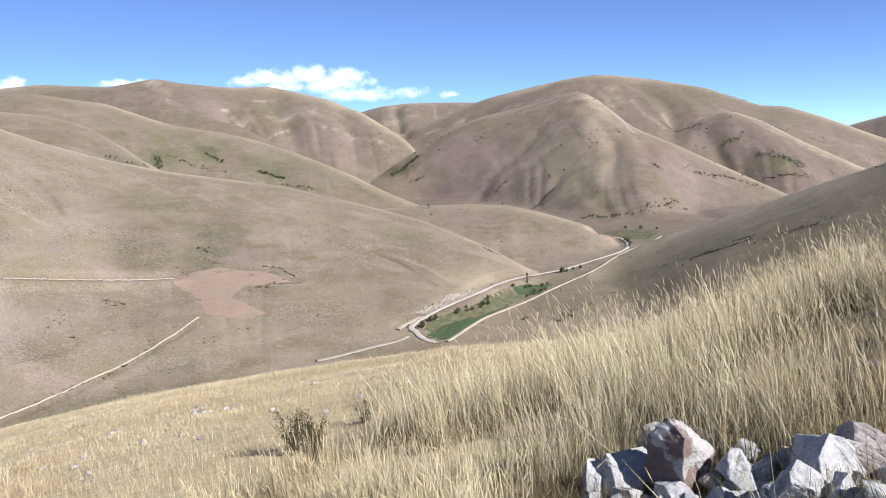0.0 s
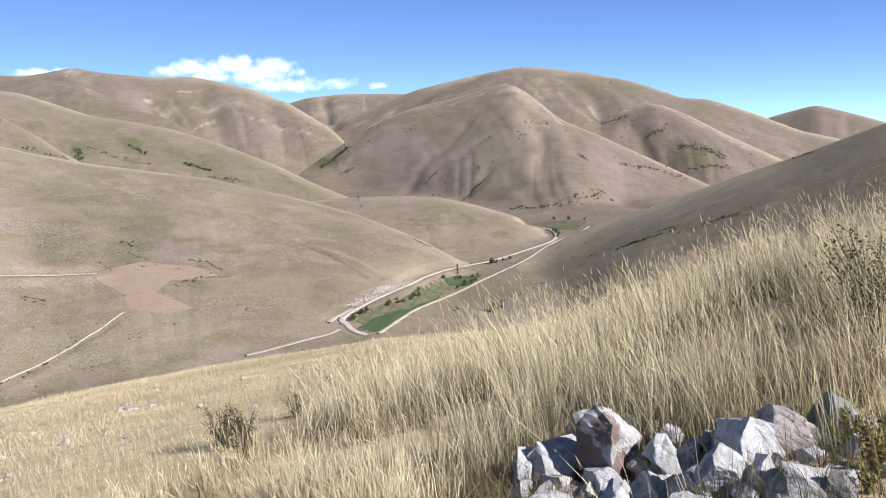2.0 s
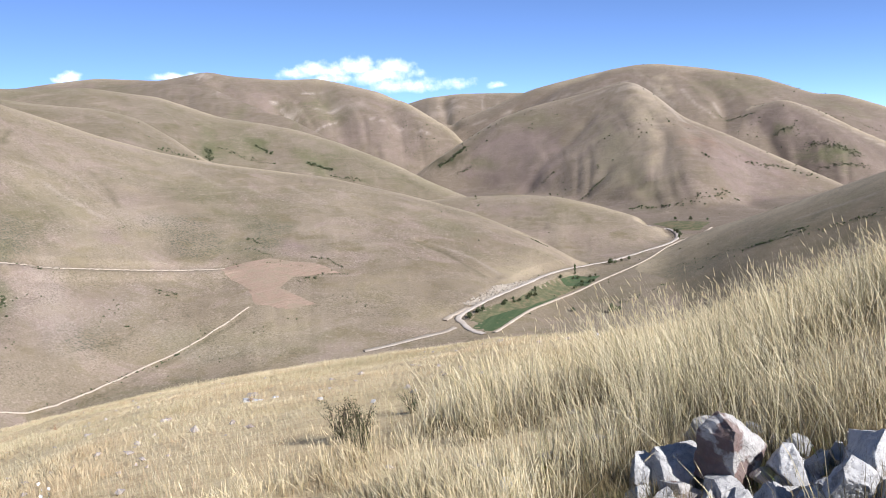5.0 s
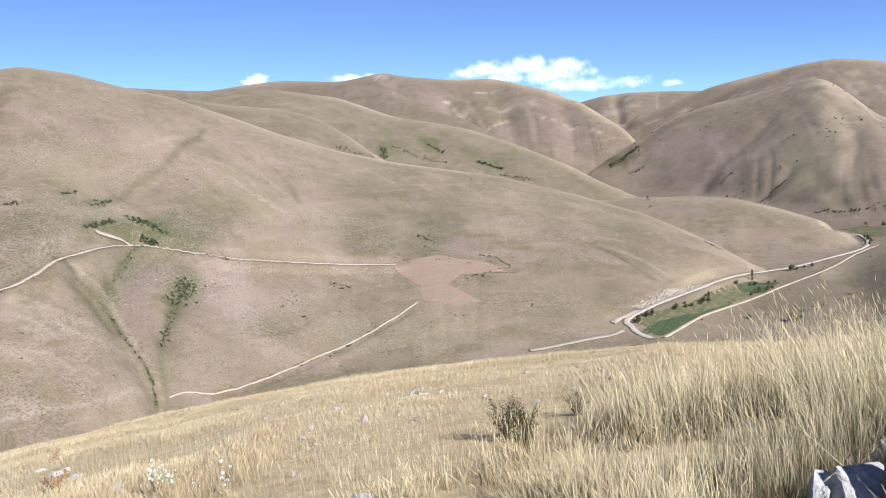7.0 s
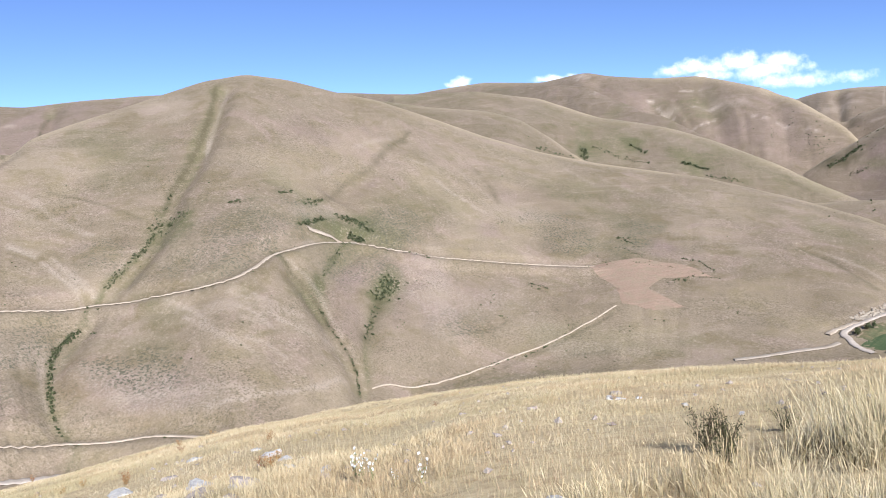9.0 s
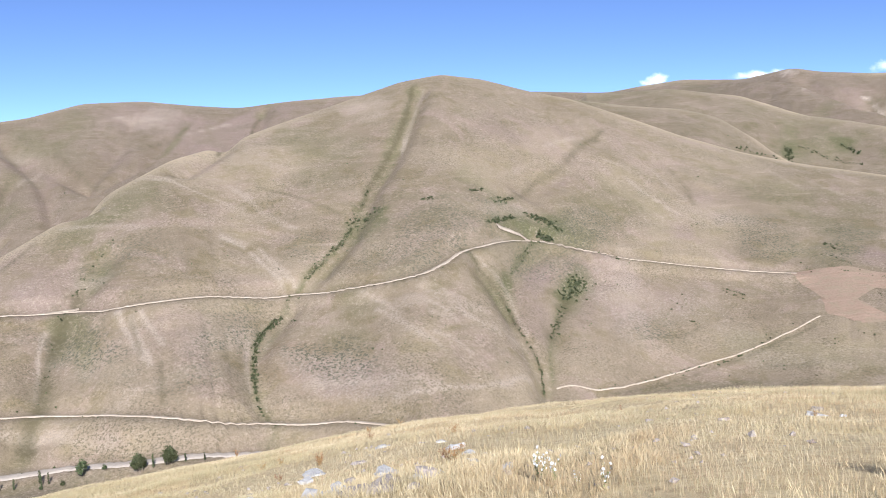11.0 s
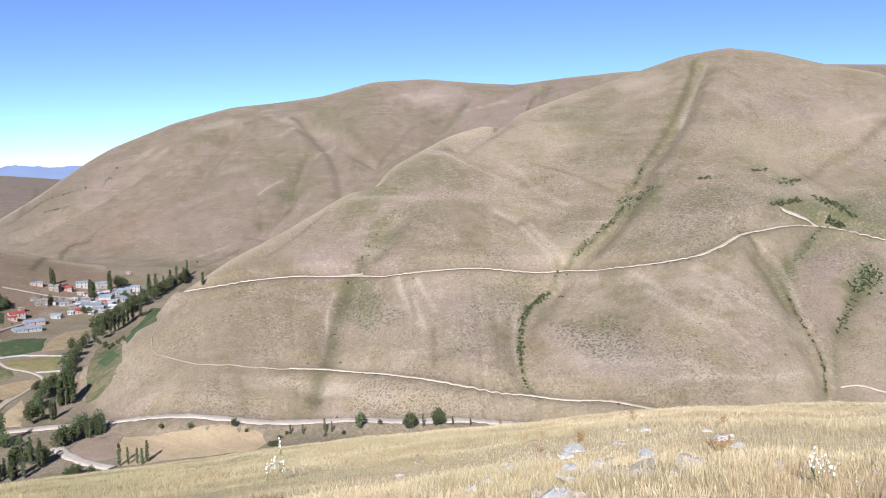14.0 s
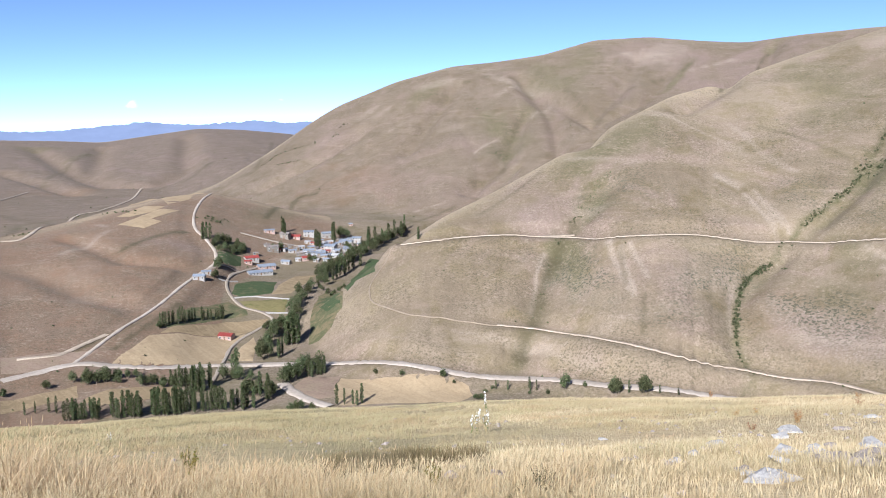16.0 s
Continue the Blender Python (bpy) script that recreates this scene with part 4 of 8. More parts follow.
tree_row('poplar', 2, 3.5, [(-323, 221), (-321, 231)])
tree_row('round', 2, 3.2, [(-415, 116), (-398, 130)])
tree_row('round', 6, 2.6, [(-390, 144), (-347, 202)])
tree_row('round', 4, 3.0, [(-369, 153), (-367, 158)])
tree_row('round', 6, 4.4, [(-21, 576), (-9, 597)])
tree_row('round', 6, 3.5, [(1, 611), (22, 635)])
tree_row('round', 4, 4.9, [(20, 635), (32, 659)])
tree_row('poplar', 1, 8.5, [(66, 744), (66, 744)])
tree_row('round', 5, 3.7, [(47, 709), (89, 759)])
tree_row('round', 2, 6.7, [(103, 817), (106, 816)])
tree_row('round', 3, 4.2, [(108, 822), (125, 834)])
tree_row('round', 4, 6.2, [(200, 1007), (192, 930)])
tree_row('round', 5, 4.0, [(59, 688), (79, 732)])
tree_row('round', 2, 7.8, [(77, 613), (81, 618)])
tree_row('round', 2, 4.0, [(51, 624), (55, 628)])
tree_row('round', 3, 5.6, [(213, 1106), (256, 1066)])
# Stones and plants of the near slope: x, y, z of the middle, width, height (metres) and look.
ROCKS, SLABS, PLANTS = [], [], []


def stone(x, y, z, wide, high, look_of=''):
    ROCKS.append((x, y, z, wide, high, look_of))


def slab(x, y, wide, high):
    SLABS.append((x, y, wide, high))


def plant(kind, x, y, high):
    PLANTS.append((kind, x, y, high))


stone(0.89, 4.72, -1.75, 0.29, 0.30, '')
stone(0.74, 4.74, -1.80, 0.24, 0.23, '')
stone(1.22, 4.54, -1.62, 0.34, 0.35, 'rust')
stone(1.23, 5.26, -1.75, 0.22, 0.22, '')
stone(1.40, 4.38, -1.63, 0.29, 0.17, '')
stone(1.09, 4.37, -1.75, 0.24, 0.14, '')
stone(1.25, 4.11, -1.69, 0.28, 0.15, '')
stone(0.68, 4.55, -1.87, 0.29, 0.14, '')
stone(0.93, 4.51, -1.83, 0.19, 0.13, 'rust')
stone(1.46, 5.20, -1.71, 0.10, 0.07, '')
stone(1.57, 4.75, -1.65, 0.17, 0.10, '')
stone(1.79, 4.24, -1.50, 0.48, 0.22, 'big')
stone(2.01, 4.25, -1.49, 0.36, 0.21, 'pink')
stone(1.47, 3.83, -1.52, 0.25, 0.23, '')
stone(1.65, 3.75, -1.51, 0.16, 0.19, 'big')
stone(1.79, 3.58, -1.52, 0.29, 0.15, '')
stone(1.44, 3.84, -1.62, 0.16, 0.14, '')
stone(2.29, 4.33, -1.46, 0.26, 0.23, 'lichen')
stone(1.97, 3.93, -1.53, 0.14, 0.10, '')
stone(2.20, 3.92, -1.48, 0.13, 0.10, '')
stone(1.91, 3.51, -1.51, 0.15, 0.11, 'lichen')
stone(1.83, 3.89, -1.56, 0.08, 0.08, '')
stone(1.96, 3.71, -1.53, 0.12, 0.08, '')
stone(1.38, 3.97, -1.62, 0.16, 0.11, '')
stone(1.56, 3.68, -1.60, 0.23, 0.10, '')
stone(1.65, 3.53, -1.56, 0.17, 0.10, '')
stone(1.03, 3.97, -1.72, 0.26, 0.13, '')
stone(1.26, 3.69, -1.63, 0.27, 0.12, '')
stone(0.81, 4.22, -1.83, 0.27, 0.14, '')
stone(1.40, 3.42, -1.60, 0.28, 0.14, '')
stone(1.64, 3.32, -1.56, 0.26, 0.14, '')
stone(1.07, 3.75, -1.75, 0.27, 0.15, '')
stone(1.06, 4.89, -1.78, 0.13, 0.13, '')
stone(1.71, 4.27, -1.58, 0.12, 0.09, '')
stone(1.62, 4.52, -1.65, 0.12, 0.08, '')
slab(2.85, 6.06, 0.32, 0.11)
slab(2.00, 8.47, 0.38, 0.27)
slab(0.99, 6.53, 0.21, 0.10)
slab(2.48, 4.34, 0.25, 0.09)
slab(0.00, 5.30, 0.20, 0.08)
slab(-7.04, 6.23, 0.53, 0.27)
slab(-7.04, 7.51, 0.39, 0.19)
slab(-10.65, 8.29, 0.34, 0.09)
slab(-12.34, 11.25, 0.32, 0.23)
slab(-9.62, 3.68, 0.19, 0.14)
slab(-9.14, 2.59, 0.27, 0.13)
slab(-9.28, 2.05, 0.30, 0.18)
slab(-9.32, 4.14, 0.19, 0.10)
slab(-9.46, 7.05, 0.22, 0.15)
slab(-12.97, 7.73, 0.24, 0.08)
slab(-7.99, 6.66, 0.26, 0.10)
slab(-8.46, 8.09, 0.22, 0.15)
slab(-9.06, 6.42, 0.17, 0.13)
slab(-11.41, 11.50, 0.31, 0.15)
slab(-12.65, 13.50, 0.35, 0.14)
slab(-10.62, 8.34, 0.34, 0.10)
slab(-7.50, 8.05, 0.69, 0.15)
slab(-10.71, 13.07, 0.21, 0.13)
slab(-8.89, 8.50, 0.31, 0.12)
slab(-6.52, 7.45, 0.31, 0.10)
slab(-6.21, 8.83, 0.20, 0.14)
slab(-4.01, 14.04, 0.37, 0.09)
slab(-1.12, 11.24, 0.11, 0.06)
slab(-2.25, 6.10, 0.20, 0.08)
slab(-3.67, 14.03, 0.14, 0.07)
slab(-4.98, 12.76, 0.16, 0.07)
slab(-9.35, 11.73, 0.38, 0.14)
slab(-6.28, 8.91, 0.21, 0.10)
slab(-1.26, 11.93, 0.11, 0.05)
slab(-1.59, 10.68, 0.10, 0.06)
slab(1.85, 16.90, 0.19, 0.09)
slab(-1.01, 14.36, 0.14, 0.05)
slab(-2.60, 12.53, 0.10, 0.06)
slab(-8.29, 10.78, 0.26, 0.09)
slab(-5.80, 8.27, 0.16, 0.09)
slab(-8.86, 8.10, 0.41, 0.14)
slab(-8.62, 8.35, 0.34, 0.11)
slab(-7.77, 7.79, 0.44, 0.15)
slab(-8.18, 7.36, 0.37, 0.12)
slab(-8.17, 8.79, 0.41, 0.14)
slab(-9.01, 6.31, 0.25, 0.08)
slab(-7.64, 6.45, 0.20, 0.07)
slab(-11.16, 10.02, 0.43, 0.14)
slab(-9.23, 9.15, 0.44, 0.15)
slab(-8.11, 8.85, 0.31, 0.10)
slab(-7.14, 8.37, 0.44, 0.15)
slab(-7.53, 8.02, 0.37, 0.12)
slab(-7.26, 9.56, 0.27, 0.09)
slab(-11.81, 10.80, 0.45, 0.15)
slab(-7.05, 8.44, 0.37, 0.12)
slab(-8.15, 8.80, 0.48, 0.16)
slab(-9.37, 9.01, 0.29, 0.10)
slab(-4.43, 15.37, 0.33, 0.11)
# First three shrubs are added to darken the shaded hollow by the heap.
plant('shrub', 0.62, 4.10, 0.20)
plant('shrub', 0.48, 4.25, 0.22)
plant('shrub', 0.70, 3.92, 0.18)
plant('shrub', -1.50, 7.96, 0.46)
plant('shrub', -1.31, 8.09, 0.41)
plant('shrub', 3.37, 5.79, 0.80)
plant('shrub', 3.18, 5.32, 0.66)
plant('shrub', 3.81, 6.23, 0.69)
plant('shrub', -0.94, 9.05, 0.29)
plant('shrub', -1.20, 7.30, 0.33)
plant('shrub', -7.66, 3.90, 0.33)
plant('shrub', -7.76, 3.70, 0.22)
plant('spurge', 1.99, 3.47, 0.18)
plant('spurge', 2.18, 3.70, 0.16)
plant('spurge', 2.30, 3.98, 0.17)
plant('spurge', 2.50, 5.12, 0.16)
plant('spurge', 2.32, 5.21, 0.14)
plant('spurge', 2.11, 3.63, 0.29)
plant('spurge', 2.27, 4.12, 0.21)
plant('spurge', 2.54, 4.99, 0.18)
plant('spurge', 2.13, 5.18, 0.18)
plant('spurge', 0.24, 5.19, 0.16)
plant('spurge', -12.37, 0.87, 0.47)
plant('spurge', -9.03, 3.25, 0.30)
plant('spurge', 2.17, 4.05, 0.17)
plant('spurge', 2.40, 4.04, 0.21)
plant('spurge', 2.60, 4.62, 0.17)
plant('spurge', 2.37, 5.07, 0.14)
plant('hollyhock', -5.09, 7.78, 0.41)
plant('hollyhock', -4.83, 7.71, 0.40)
plant('hollyhock', -3.90, 7.10, 0.33)
plant('hollyhock', -4.27, 7.23, 0.21)
plant('hollyhock', -15.87, 6.62, 0.54)
plant('hollyhock', -16.17, 6.94, 0.61)
plant('hollyhock', -16.10, 6.60, 0.44)
plant('hollyhock', -4.92, 7.66, 0.34)
plant('hollyhock', -27.29, 11.71, 0.75)
plant('hollyhock', -22.20, -0.29, 0.35)
plant('rustweed', -7.55, 9.45, 0.27)
plant('rustweed', -8.58, 10.94, 0.25)
plant('rustweed', -13.17, 12.12, 0.24)
plant('rustweed', -15.34, 12.99, 0.23)
plant('rustweed', -36.21, 27.80, 0.42)
plant('rustweed', -23.21, 24.02, 0.30)
plant('rustweed', -9.31, 17.70, 0.20)
plant('rustweed', -13.35, 12.37, 0.29)
plant('rustweed', -16.70, 13.54, 0.22)
plant('rustweed', -17.07, 17.71, 0.24)
plant('rustweed', -11.27, 14.17, 0.24)
plant('rustweed', -7.73, 9.56, 0.22)
plant('rustweed', -26.43, 29.35, 0.32)
plant('rustweed', -10.38, 0.72, 0.24)
plant('rustweed', -4.03, 13.93, 0.12)
plant('rustweed', -12.78, 10.75, 0.19)
plant('thistle', -12.31, -1.46, 0.59)
plant('thistle', -12.42, -1.37, 0.71)
plant('thistle', -12.16, -1.03, 0.65)
plant('thistle', -12.07, -0.90, 0.57)
plant('thistle', -13.04, -1.21, 0.37)
plant('thistle', -11.60, -0.29, 0.33)
plant('thistle', -11.10, 0.03, 0.31)
plant('thistle', -10.05, 1.04, 0.45)
plant('thistle', -1.10, 7.62, 0.24)
plant('thistle', 4.02, 7.91, 0.50)
plant('deadbush', 0.93, 6.13, 0.23)
plant('deadbush', 0.92, 5.73, 0.26)
plant('deadbush', 1.53, 8.36, 0.27)
plant('deadbush', 0.93, 8.15, 0.18)


# ---- numeric helpers ----
def lattice(ix, iy, seed):
    n = (ix.astype(np.int64) * 374761393 + iy.astype(np.int64) * 668265263 + seed * 974634777) & 0x7fffffff
    n = ((n ^ (n >> 13)) * 1274126177) & 0x7fffffff
    return ((n ^ (n >> 16)) & 0xffff) / 32767.5 - 1.0


def vnoise(x, y, seed=0):
    """Smooth noise in -1..1 over arrays."""
    x, y = np.broadcast_arrays(np.asarray(x, float), np.asarray(y, float))
    ix, iy = np.floor(x), np.floor(y)
    fx, fy = x - ix, y - iy
    fx, fy = fx * fx * fx * (fx * (fx * 6 - 15) + 10), fy * fy * fy * (fy * (fy * 6 - 15) + 10)
    a = lattice(ix, iy, seed) * (1 - fx) + lattice(ix + 1, iy, seed) * fx
    b = lattice(ix, iy + 1, seed) * (1 - fx) + lattice(ix + 1, iy + 1, seed) * fx
    return a * (1 - fy) + b * fy


def fbm(x, y, seed=0, octaves=4):
    total, gain = 0.0, 0.5
    for k in range(octaves):
        total = total + gain * vnoise(np.asarray(x) * 2 ** k, np.asarray(y) * 2 ** k, seed + 17 * k)
        gain *= 0.5
    return total


def smooth_interp(a, xs, ys, width):
    """Linear table look-up, rounded over width."""
    out = 0.0
    for o in np.linspace(-1, 1, 11):
        out = out + (1 - 0.8 * abs(o)) / 6.2 * np.interp(a + o * width, xs, ys)
    return out


def smax(a, b, k):
    h = np.clip(0.5 + 0.5 * (a - b) / k, 0, 1)
    return b * (1 - h) + a * h + k * h * (1 - h)


# ---- shape of the land ----
# Valley floor: x, y, z.
FLOOR = [(-425, 50, -126), (-410, -50, -126), (-370, 200, -126), (-300, 330, -126), (-470, 0, -126),
         (-650, 100, -112), (-740, 180, -106), (-200, 430, -125), (-12, 585, -120), (80, 755, -113),
         (190, 960, -105), (250, 1060, -100), (-700, -250, -130), (300, 1250, -92), (-20, 1500, -80), (-900, 250, -95)]
RELIEF = {'right_spur': (3, 90, 5), 'main_hill': (5, 110, 10), 'middle_spur': (3, 80, 10), 'spur_west': (6, 100, 10),
          'hill_west': (8, 110, 10), 'range_west': (13, 150, 14), 'range_gap': (16, 190, 14), 'massif_front': (6, 150, 14),
          'range_spur': (7, 130, 12),
          'massif': (8, 190, 14), 'massif_east': (12, 130, 14), 'far_east': (16, 200, 14), 'hill_back': (8, 190, 12),
          'plateau_far': (34, 260, 24), 'brown_spur': (4, 200, 20)}

# How far the fall lines of a hill lean sideways, in degrees, and how much its foot is rounded.
SHEAR = {'massif_front': 4.0, 'massif': 3.0, 'massif_east': 3.0, 'range_west': 3.0, 'hill_west': 2.0, 'hill_back': 3.0, 'plateau_far': 3.0}
SOFT = {'massif_front': 0.9, 'massif': 0.8, 'massif_east': 0.8, 'range_west': 0.8, 'range_gap': 0.8, 'hill_west': 0.6, 'hill_back': 0.7, 'plateau_far': 0.7}


def floor_z(x, y):
    num = den = 0.0
    for fx, fy, fz in FLOOR:
        w = 1 / ((x - fx) ** 2 + (y - fy) ** 2 + 900) ** 1.5
        num, den = num + w * fz, den + w
    return num / den


def line_distance(x, y, line, reach):
    """Distance to a course of points, where it is less than reach."""
    pts = np.array(line, float)
    out = np.full(x.shape, 1e6)
    box = ((x > pts[:, 0].min() - reach) & (x < pts[:, 0].max() + reach) & (y > pts[:, 1].min() - reach) & (y < pts[:, 1].max() + reach))
    px, py, best = x[box], y[box], np.full(int(box.sum()), 1e6)
    for (ax, ay), (bx, by) in zip(pts[:-1], pts[1:]):
        ux, uy = bx - ax, by - ay
        k = np.clip(((px - ax) * ux + (py - ay) * uy) / (ux * ux + uy * uy + 1e-9), 0, 1)
        best = np.minimum(best, np.hypot(px - ax - k * ux, py - ay - k * uy))
    out[box] = best
    return out


def land(az, r):
    """Height and number of the hill that stands there, at bearings az (degrees left of +y) and distances r."""
    x, y = -np.sin(np.radians(az)) * r, np.cos(np.radians(az)) * r
    z = floor_z(x, y) + 0.4 * fbm(x / 25, y / 25, 5, 3)
    best = np.full(z.shape, -1)
    for n, (name, rows) in enumerate(RIDGES.items()):
        rows = np.array(rows)
        ra = np.degrees(np.arctan2(-rows[:, 0], rows[:, 1]))
        rr = np.hypot(rows[:, 0], rows[:, 1])
        keys = np.argsort(ra)
        ra, rr, rz, rs = ra[keys], rr[keys], rows[keys, 2], rows[keys, 3]
        past = np.maximum(ra[0] - az, 0) + np.maximum(az - ra[-1], 0)
        cr = smooth_interp(az, ra, rr, 3.0)
        cz = cr * smooth_interp(az, ra, rz / rr, 0.6) - past * np.maximum(cr, 200) * 0.012
        cs = smooth_interp(az, ra, rs, 3.0)
        amp, wave, rnd = RELIEF[name]
        d = r - cr
        slope = np.where(d < 0, cs, 0.4)
        w = rnd / cs
        drop = slope * (np.sqrt(d * d + w * w) - w)
        low = 1 - np.exp(-drop / 45)
        tilt = az + SHEAR.get(name, 0.0) * low
        broad = smooth_interp(tilt, ra, rz / rr, 3.5) * cr - past * np.maximum(cr, 200) * 0.012
        cz = cz + (broad - cz) * low * SOFT.get(name, 0.0)
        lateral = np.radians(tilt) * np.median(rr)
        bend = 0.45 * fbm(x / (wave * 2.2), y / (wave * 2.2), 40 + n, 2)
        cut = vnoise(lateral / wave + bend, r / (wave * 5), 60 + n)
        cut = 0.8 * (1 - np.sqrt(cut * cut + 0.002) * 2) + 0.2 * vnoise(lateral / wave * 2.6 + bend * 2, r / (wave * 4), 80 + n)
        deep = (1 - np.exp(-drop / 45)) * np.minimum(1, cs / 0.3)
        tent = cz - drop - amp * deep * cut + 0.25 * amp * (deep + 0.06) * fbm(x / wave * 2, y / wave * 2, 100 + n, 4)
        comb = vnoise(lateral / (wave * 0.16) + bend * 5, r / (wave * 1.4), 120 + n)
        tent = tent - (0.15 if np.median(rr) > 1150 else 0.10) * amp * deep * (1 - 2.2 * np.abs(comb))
        best = np.where(tent > z, n, best)
        z = smax(tent, z, 1.5 + 0.004 * np.maximum(cr, 0))
    brow = np.array(BROW_ALL)
    br = smooth_interp(az, brow[:, 0], brow[:, 1], 1.5)
    bz = smooth_interp(az, brow[:, 0], brow[:, 2], 1.5)
    u = r / br
    fall = np.maximum(-bz - EYE, 0.2)
    hill = -EYE + (bz + EYE) * np.minimum(u, 1.5) ** (1 + np.minimum(0.5, 1.3 / fall))
    over = np.maximum(r - br, 0)
    hill = hill - 0.55 * (np.sqrt(over * over + (0.12 * br) ** 2) - 0.12 * br)
    hill = hill + np.clip(u * 1.5, 0, 1) * np.clip(1.6 - u, 0.15, 1) * (0.0035 * br + 0.03) * fbm(x / 2.5, y / 2.5, 7, 4)
    hill = hill + 0.045 * fbm(x / 0.6, y / 0.6, 9, 3)
    for depth, half, line in GULLIES.values():
        d = line_distance(x, y, line, half * 3)
        z = z - depth * np.exp(-(d / half) ** 2)
    best = np.where(hill > z, 99, best)
    return np.maximum(hill, z), best


EYE = 1.62
GRASS_UP = [(-40, 0.48), (-18, 0.43), (-10, 0.30), (-3, 0.16), (10, 0.10), (100, 0.10)]
BROW_ALL = [(-180, 60, 9), (-120, 40, 4), (-70, 14, -0.6), (-45, 8, -1.0)] + [
    (a, d, h - float(np.interp(a, *np.array(GRASS_UP).T))) for a, d, h in BROW] + [(112, 60, -17), (130, 60, -11), (155, 60, 0), (180, 60, 9)]

fine = np.arange(-33.0, 98.0, 0.125)
AZ = np.concatenate([np.arange(-180, -33.5, 3.0), fine, np.arange(fine[-1] + 1.5, 178.5, 3.0), [180.0]])
RAD = np.concatenate([[0.002], 0.35 * 1.072 ** np.arange(0, 77), np.linspace(75, 340, 28), np.arange(345, 760, 2.6), np.arange(760, 1180, 5.0),
                      np.arange(1180, 2760, 14.0), np.linspace(2770, 4950, 44)])
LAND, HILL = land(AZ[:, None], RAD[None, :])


def ground_z(x, y):
    """Height of the ground sheet at x, y (arrays or numbers)."""
    x, y = np.asarray(x, float), np.asarray(y, float)
    a, r = np.degrees(np.arctan2(-x, y)), np.hypot(x, y)
    i = np.clip(np.searchsorted(AZ, a) - 1, 0, len(AZ) - 2)
    j = np.clip(np.searchsorted(RAD, r) - 1, 0, len(RAD) - 2)
    u = np.clip((a - AZ[i]) / (AZ[i + 1] - AZ[i]), 0, 1)
    v = np.clip((r - RAD[j]) / (RAD[j + 1] - RAD[j]), 0, 1)
    return (LAND[i, j] * (1 - u) * (1 - v) + LAND[i + 1, j] * u * (1 - v) + LAND[i, j + 1] * (1 - u) * v + LAND[i + 1, j + 1] * u * v)


def road_bed(line, half):
    """Levels the ground sheet along a road."""
    p = np.array(line, float)
    seg = np.concatenate([[0], np.cumsum(np.hypot(*np.diff(p, axis=0).T))])
    u = np.arange(0, seg[-1], 6.0)
    px, py = np.interp(u, seg, p[:, 0]), np.interp(u, seg, p[:, 1])
    pz = ground_z(px, py)
    k = np.ones(9) / 9
    pz = np.convolve(np.pad(pz, 4, mode="edge"), k, mode="valid")
    a = np.radians(AZ)[:, None]
    x, y = -np.sin(a) * RAD[None, :], np.cos(a) * RAD[None, :]
    d = line_distance(x, y, line, half * 3)
    rows = np.nonzero(d < half * 3)
    near = np.hypot(x[rows][:, None] - px[None, :], y[rows][:, None] - py[None, :]).argmin(1)
    w = np.clip(1.5 - d[rows] / (2 * half), 0, 1)
    LAND[rows] = LAND[rows] * (1 - w) + pz[near] * w


for name in ('valley_road', 'village_road', 'gorge_road', 'upper_track', 'lower_track'):
    if name in ROADS:
        road_bed(ROADS[name][1], 5.0)


# ---- materials ----
def shader(name):
    mat = bpy.data.materials.new(name)
    mat.use_nodes = True
    return mat, mat.node_tree, mat.node_tree.nodes["Principled BSDF"]


def node(tree, kind, **values):
    n = tree.nodes.new(kind)
    for key, value in values.items():
        n.inputs[key].default_value = value
    return n


def noise_node(tree, scale, detail=4.0, rough=0.6, vector=None, distortion=0.0):
    n = node(tree, "ShaderNodeTexNoise", Scale=scale, Detail=detail, Roughness=rough, Distortion=distortion)
    if vector is None:
        vector = tree.nodes.new("ShaderNodeNewGeometry").outputs["Position"]
    tree.links.new(vector, n.inputs["Vector"])
    return n.outputs["Fac"]


def ramp(tree, fac, low, high, a=0.0, b=1.0):
    n = node(tree, "ShaderNodeMapRange")
    n.inputs["From Min"].default_value, n.inputs["From Max"].default_value = low, high
    n.inputs["To Min"].default_value, n.inputs["To Max"].default_value = a, b
    tree.links.new(fac, n.inputs["Value"])
    return n.outputs["Result"]


def times(tree, a, b):
    n = tree.nodes.new("ShaderNodeMath")
    n.operation = 'MULTIPLY'
    for k, v in enumerate((a, b)):
        if isinstance(v, (int, float)):
            n.inputs[k].default_value = v
        else:
            tree.links.new(v, n.inputs[k])
    return n.outputs[0]


def blend(tree, fac, a, b):
    n = tree.nodes.new("ShaderNodeMix")
    n.data_type = 'RGBA'
    for k, v in ((0, fac), (6, a), (7, b)):
        if isinstance(v, (int, float)):
            n.inputs[k].default_value = v
        elif isinstance(v, tuple):
            n.inputs[k].default_value = (*v, 1)
        else:
            tree.links.new(v, n.inputs[k])
    return n.outputs[2]


def bumped(tree, bsdf, height, strength, distance):
    n = node(tree, "ShaderNodeBump", Strength=strength, Distance=distance)
    tree.links.new(height, n.inputs["Height"])
    tree.links.new(n.outputs["Normal"], bsdf.inputs["Normal"])


def scaled(tree, x, y, z):
    n = tree.nodes.new("ShaderNodeVectorMath")
    n.operation = 'MULTIPLY'
    n.inputs[1].default_value = (x, y, z)
    tree.links.new(tree.nodes.new("ShaderNodeNewGeometry").outputs["Position"], n.inputs[0])
    return n.outputs[0]


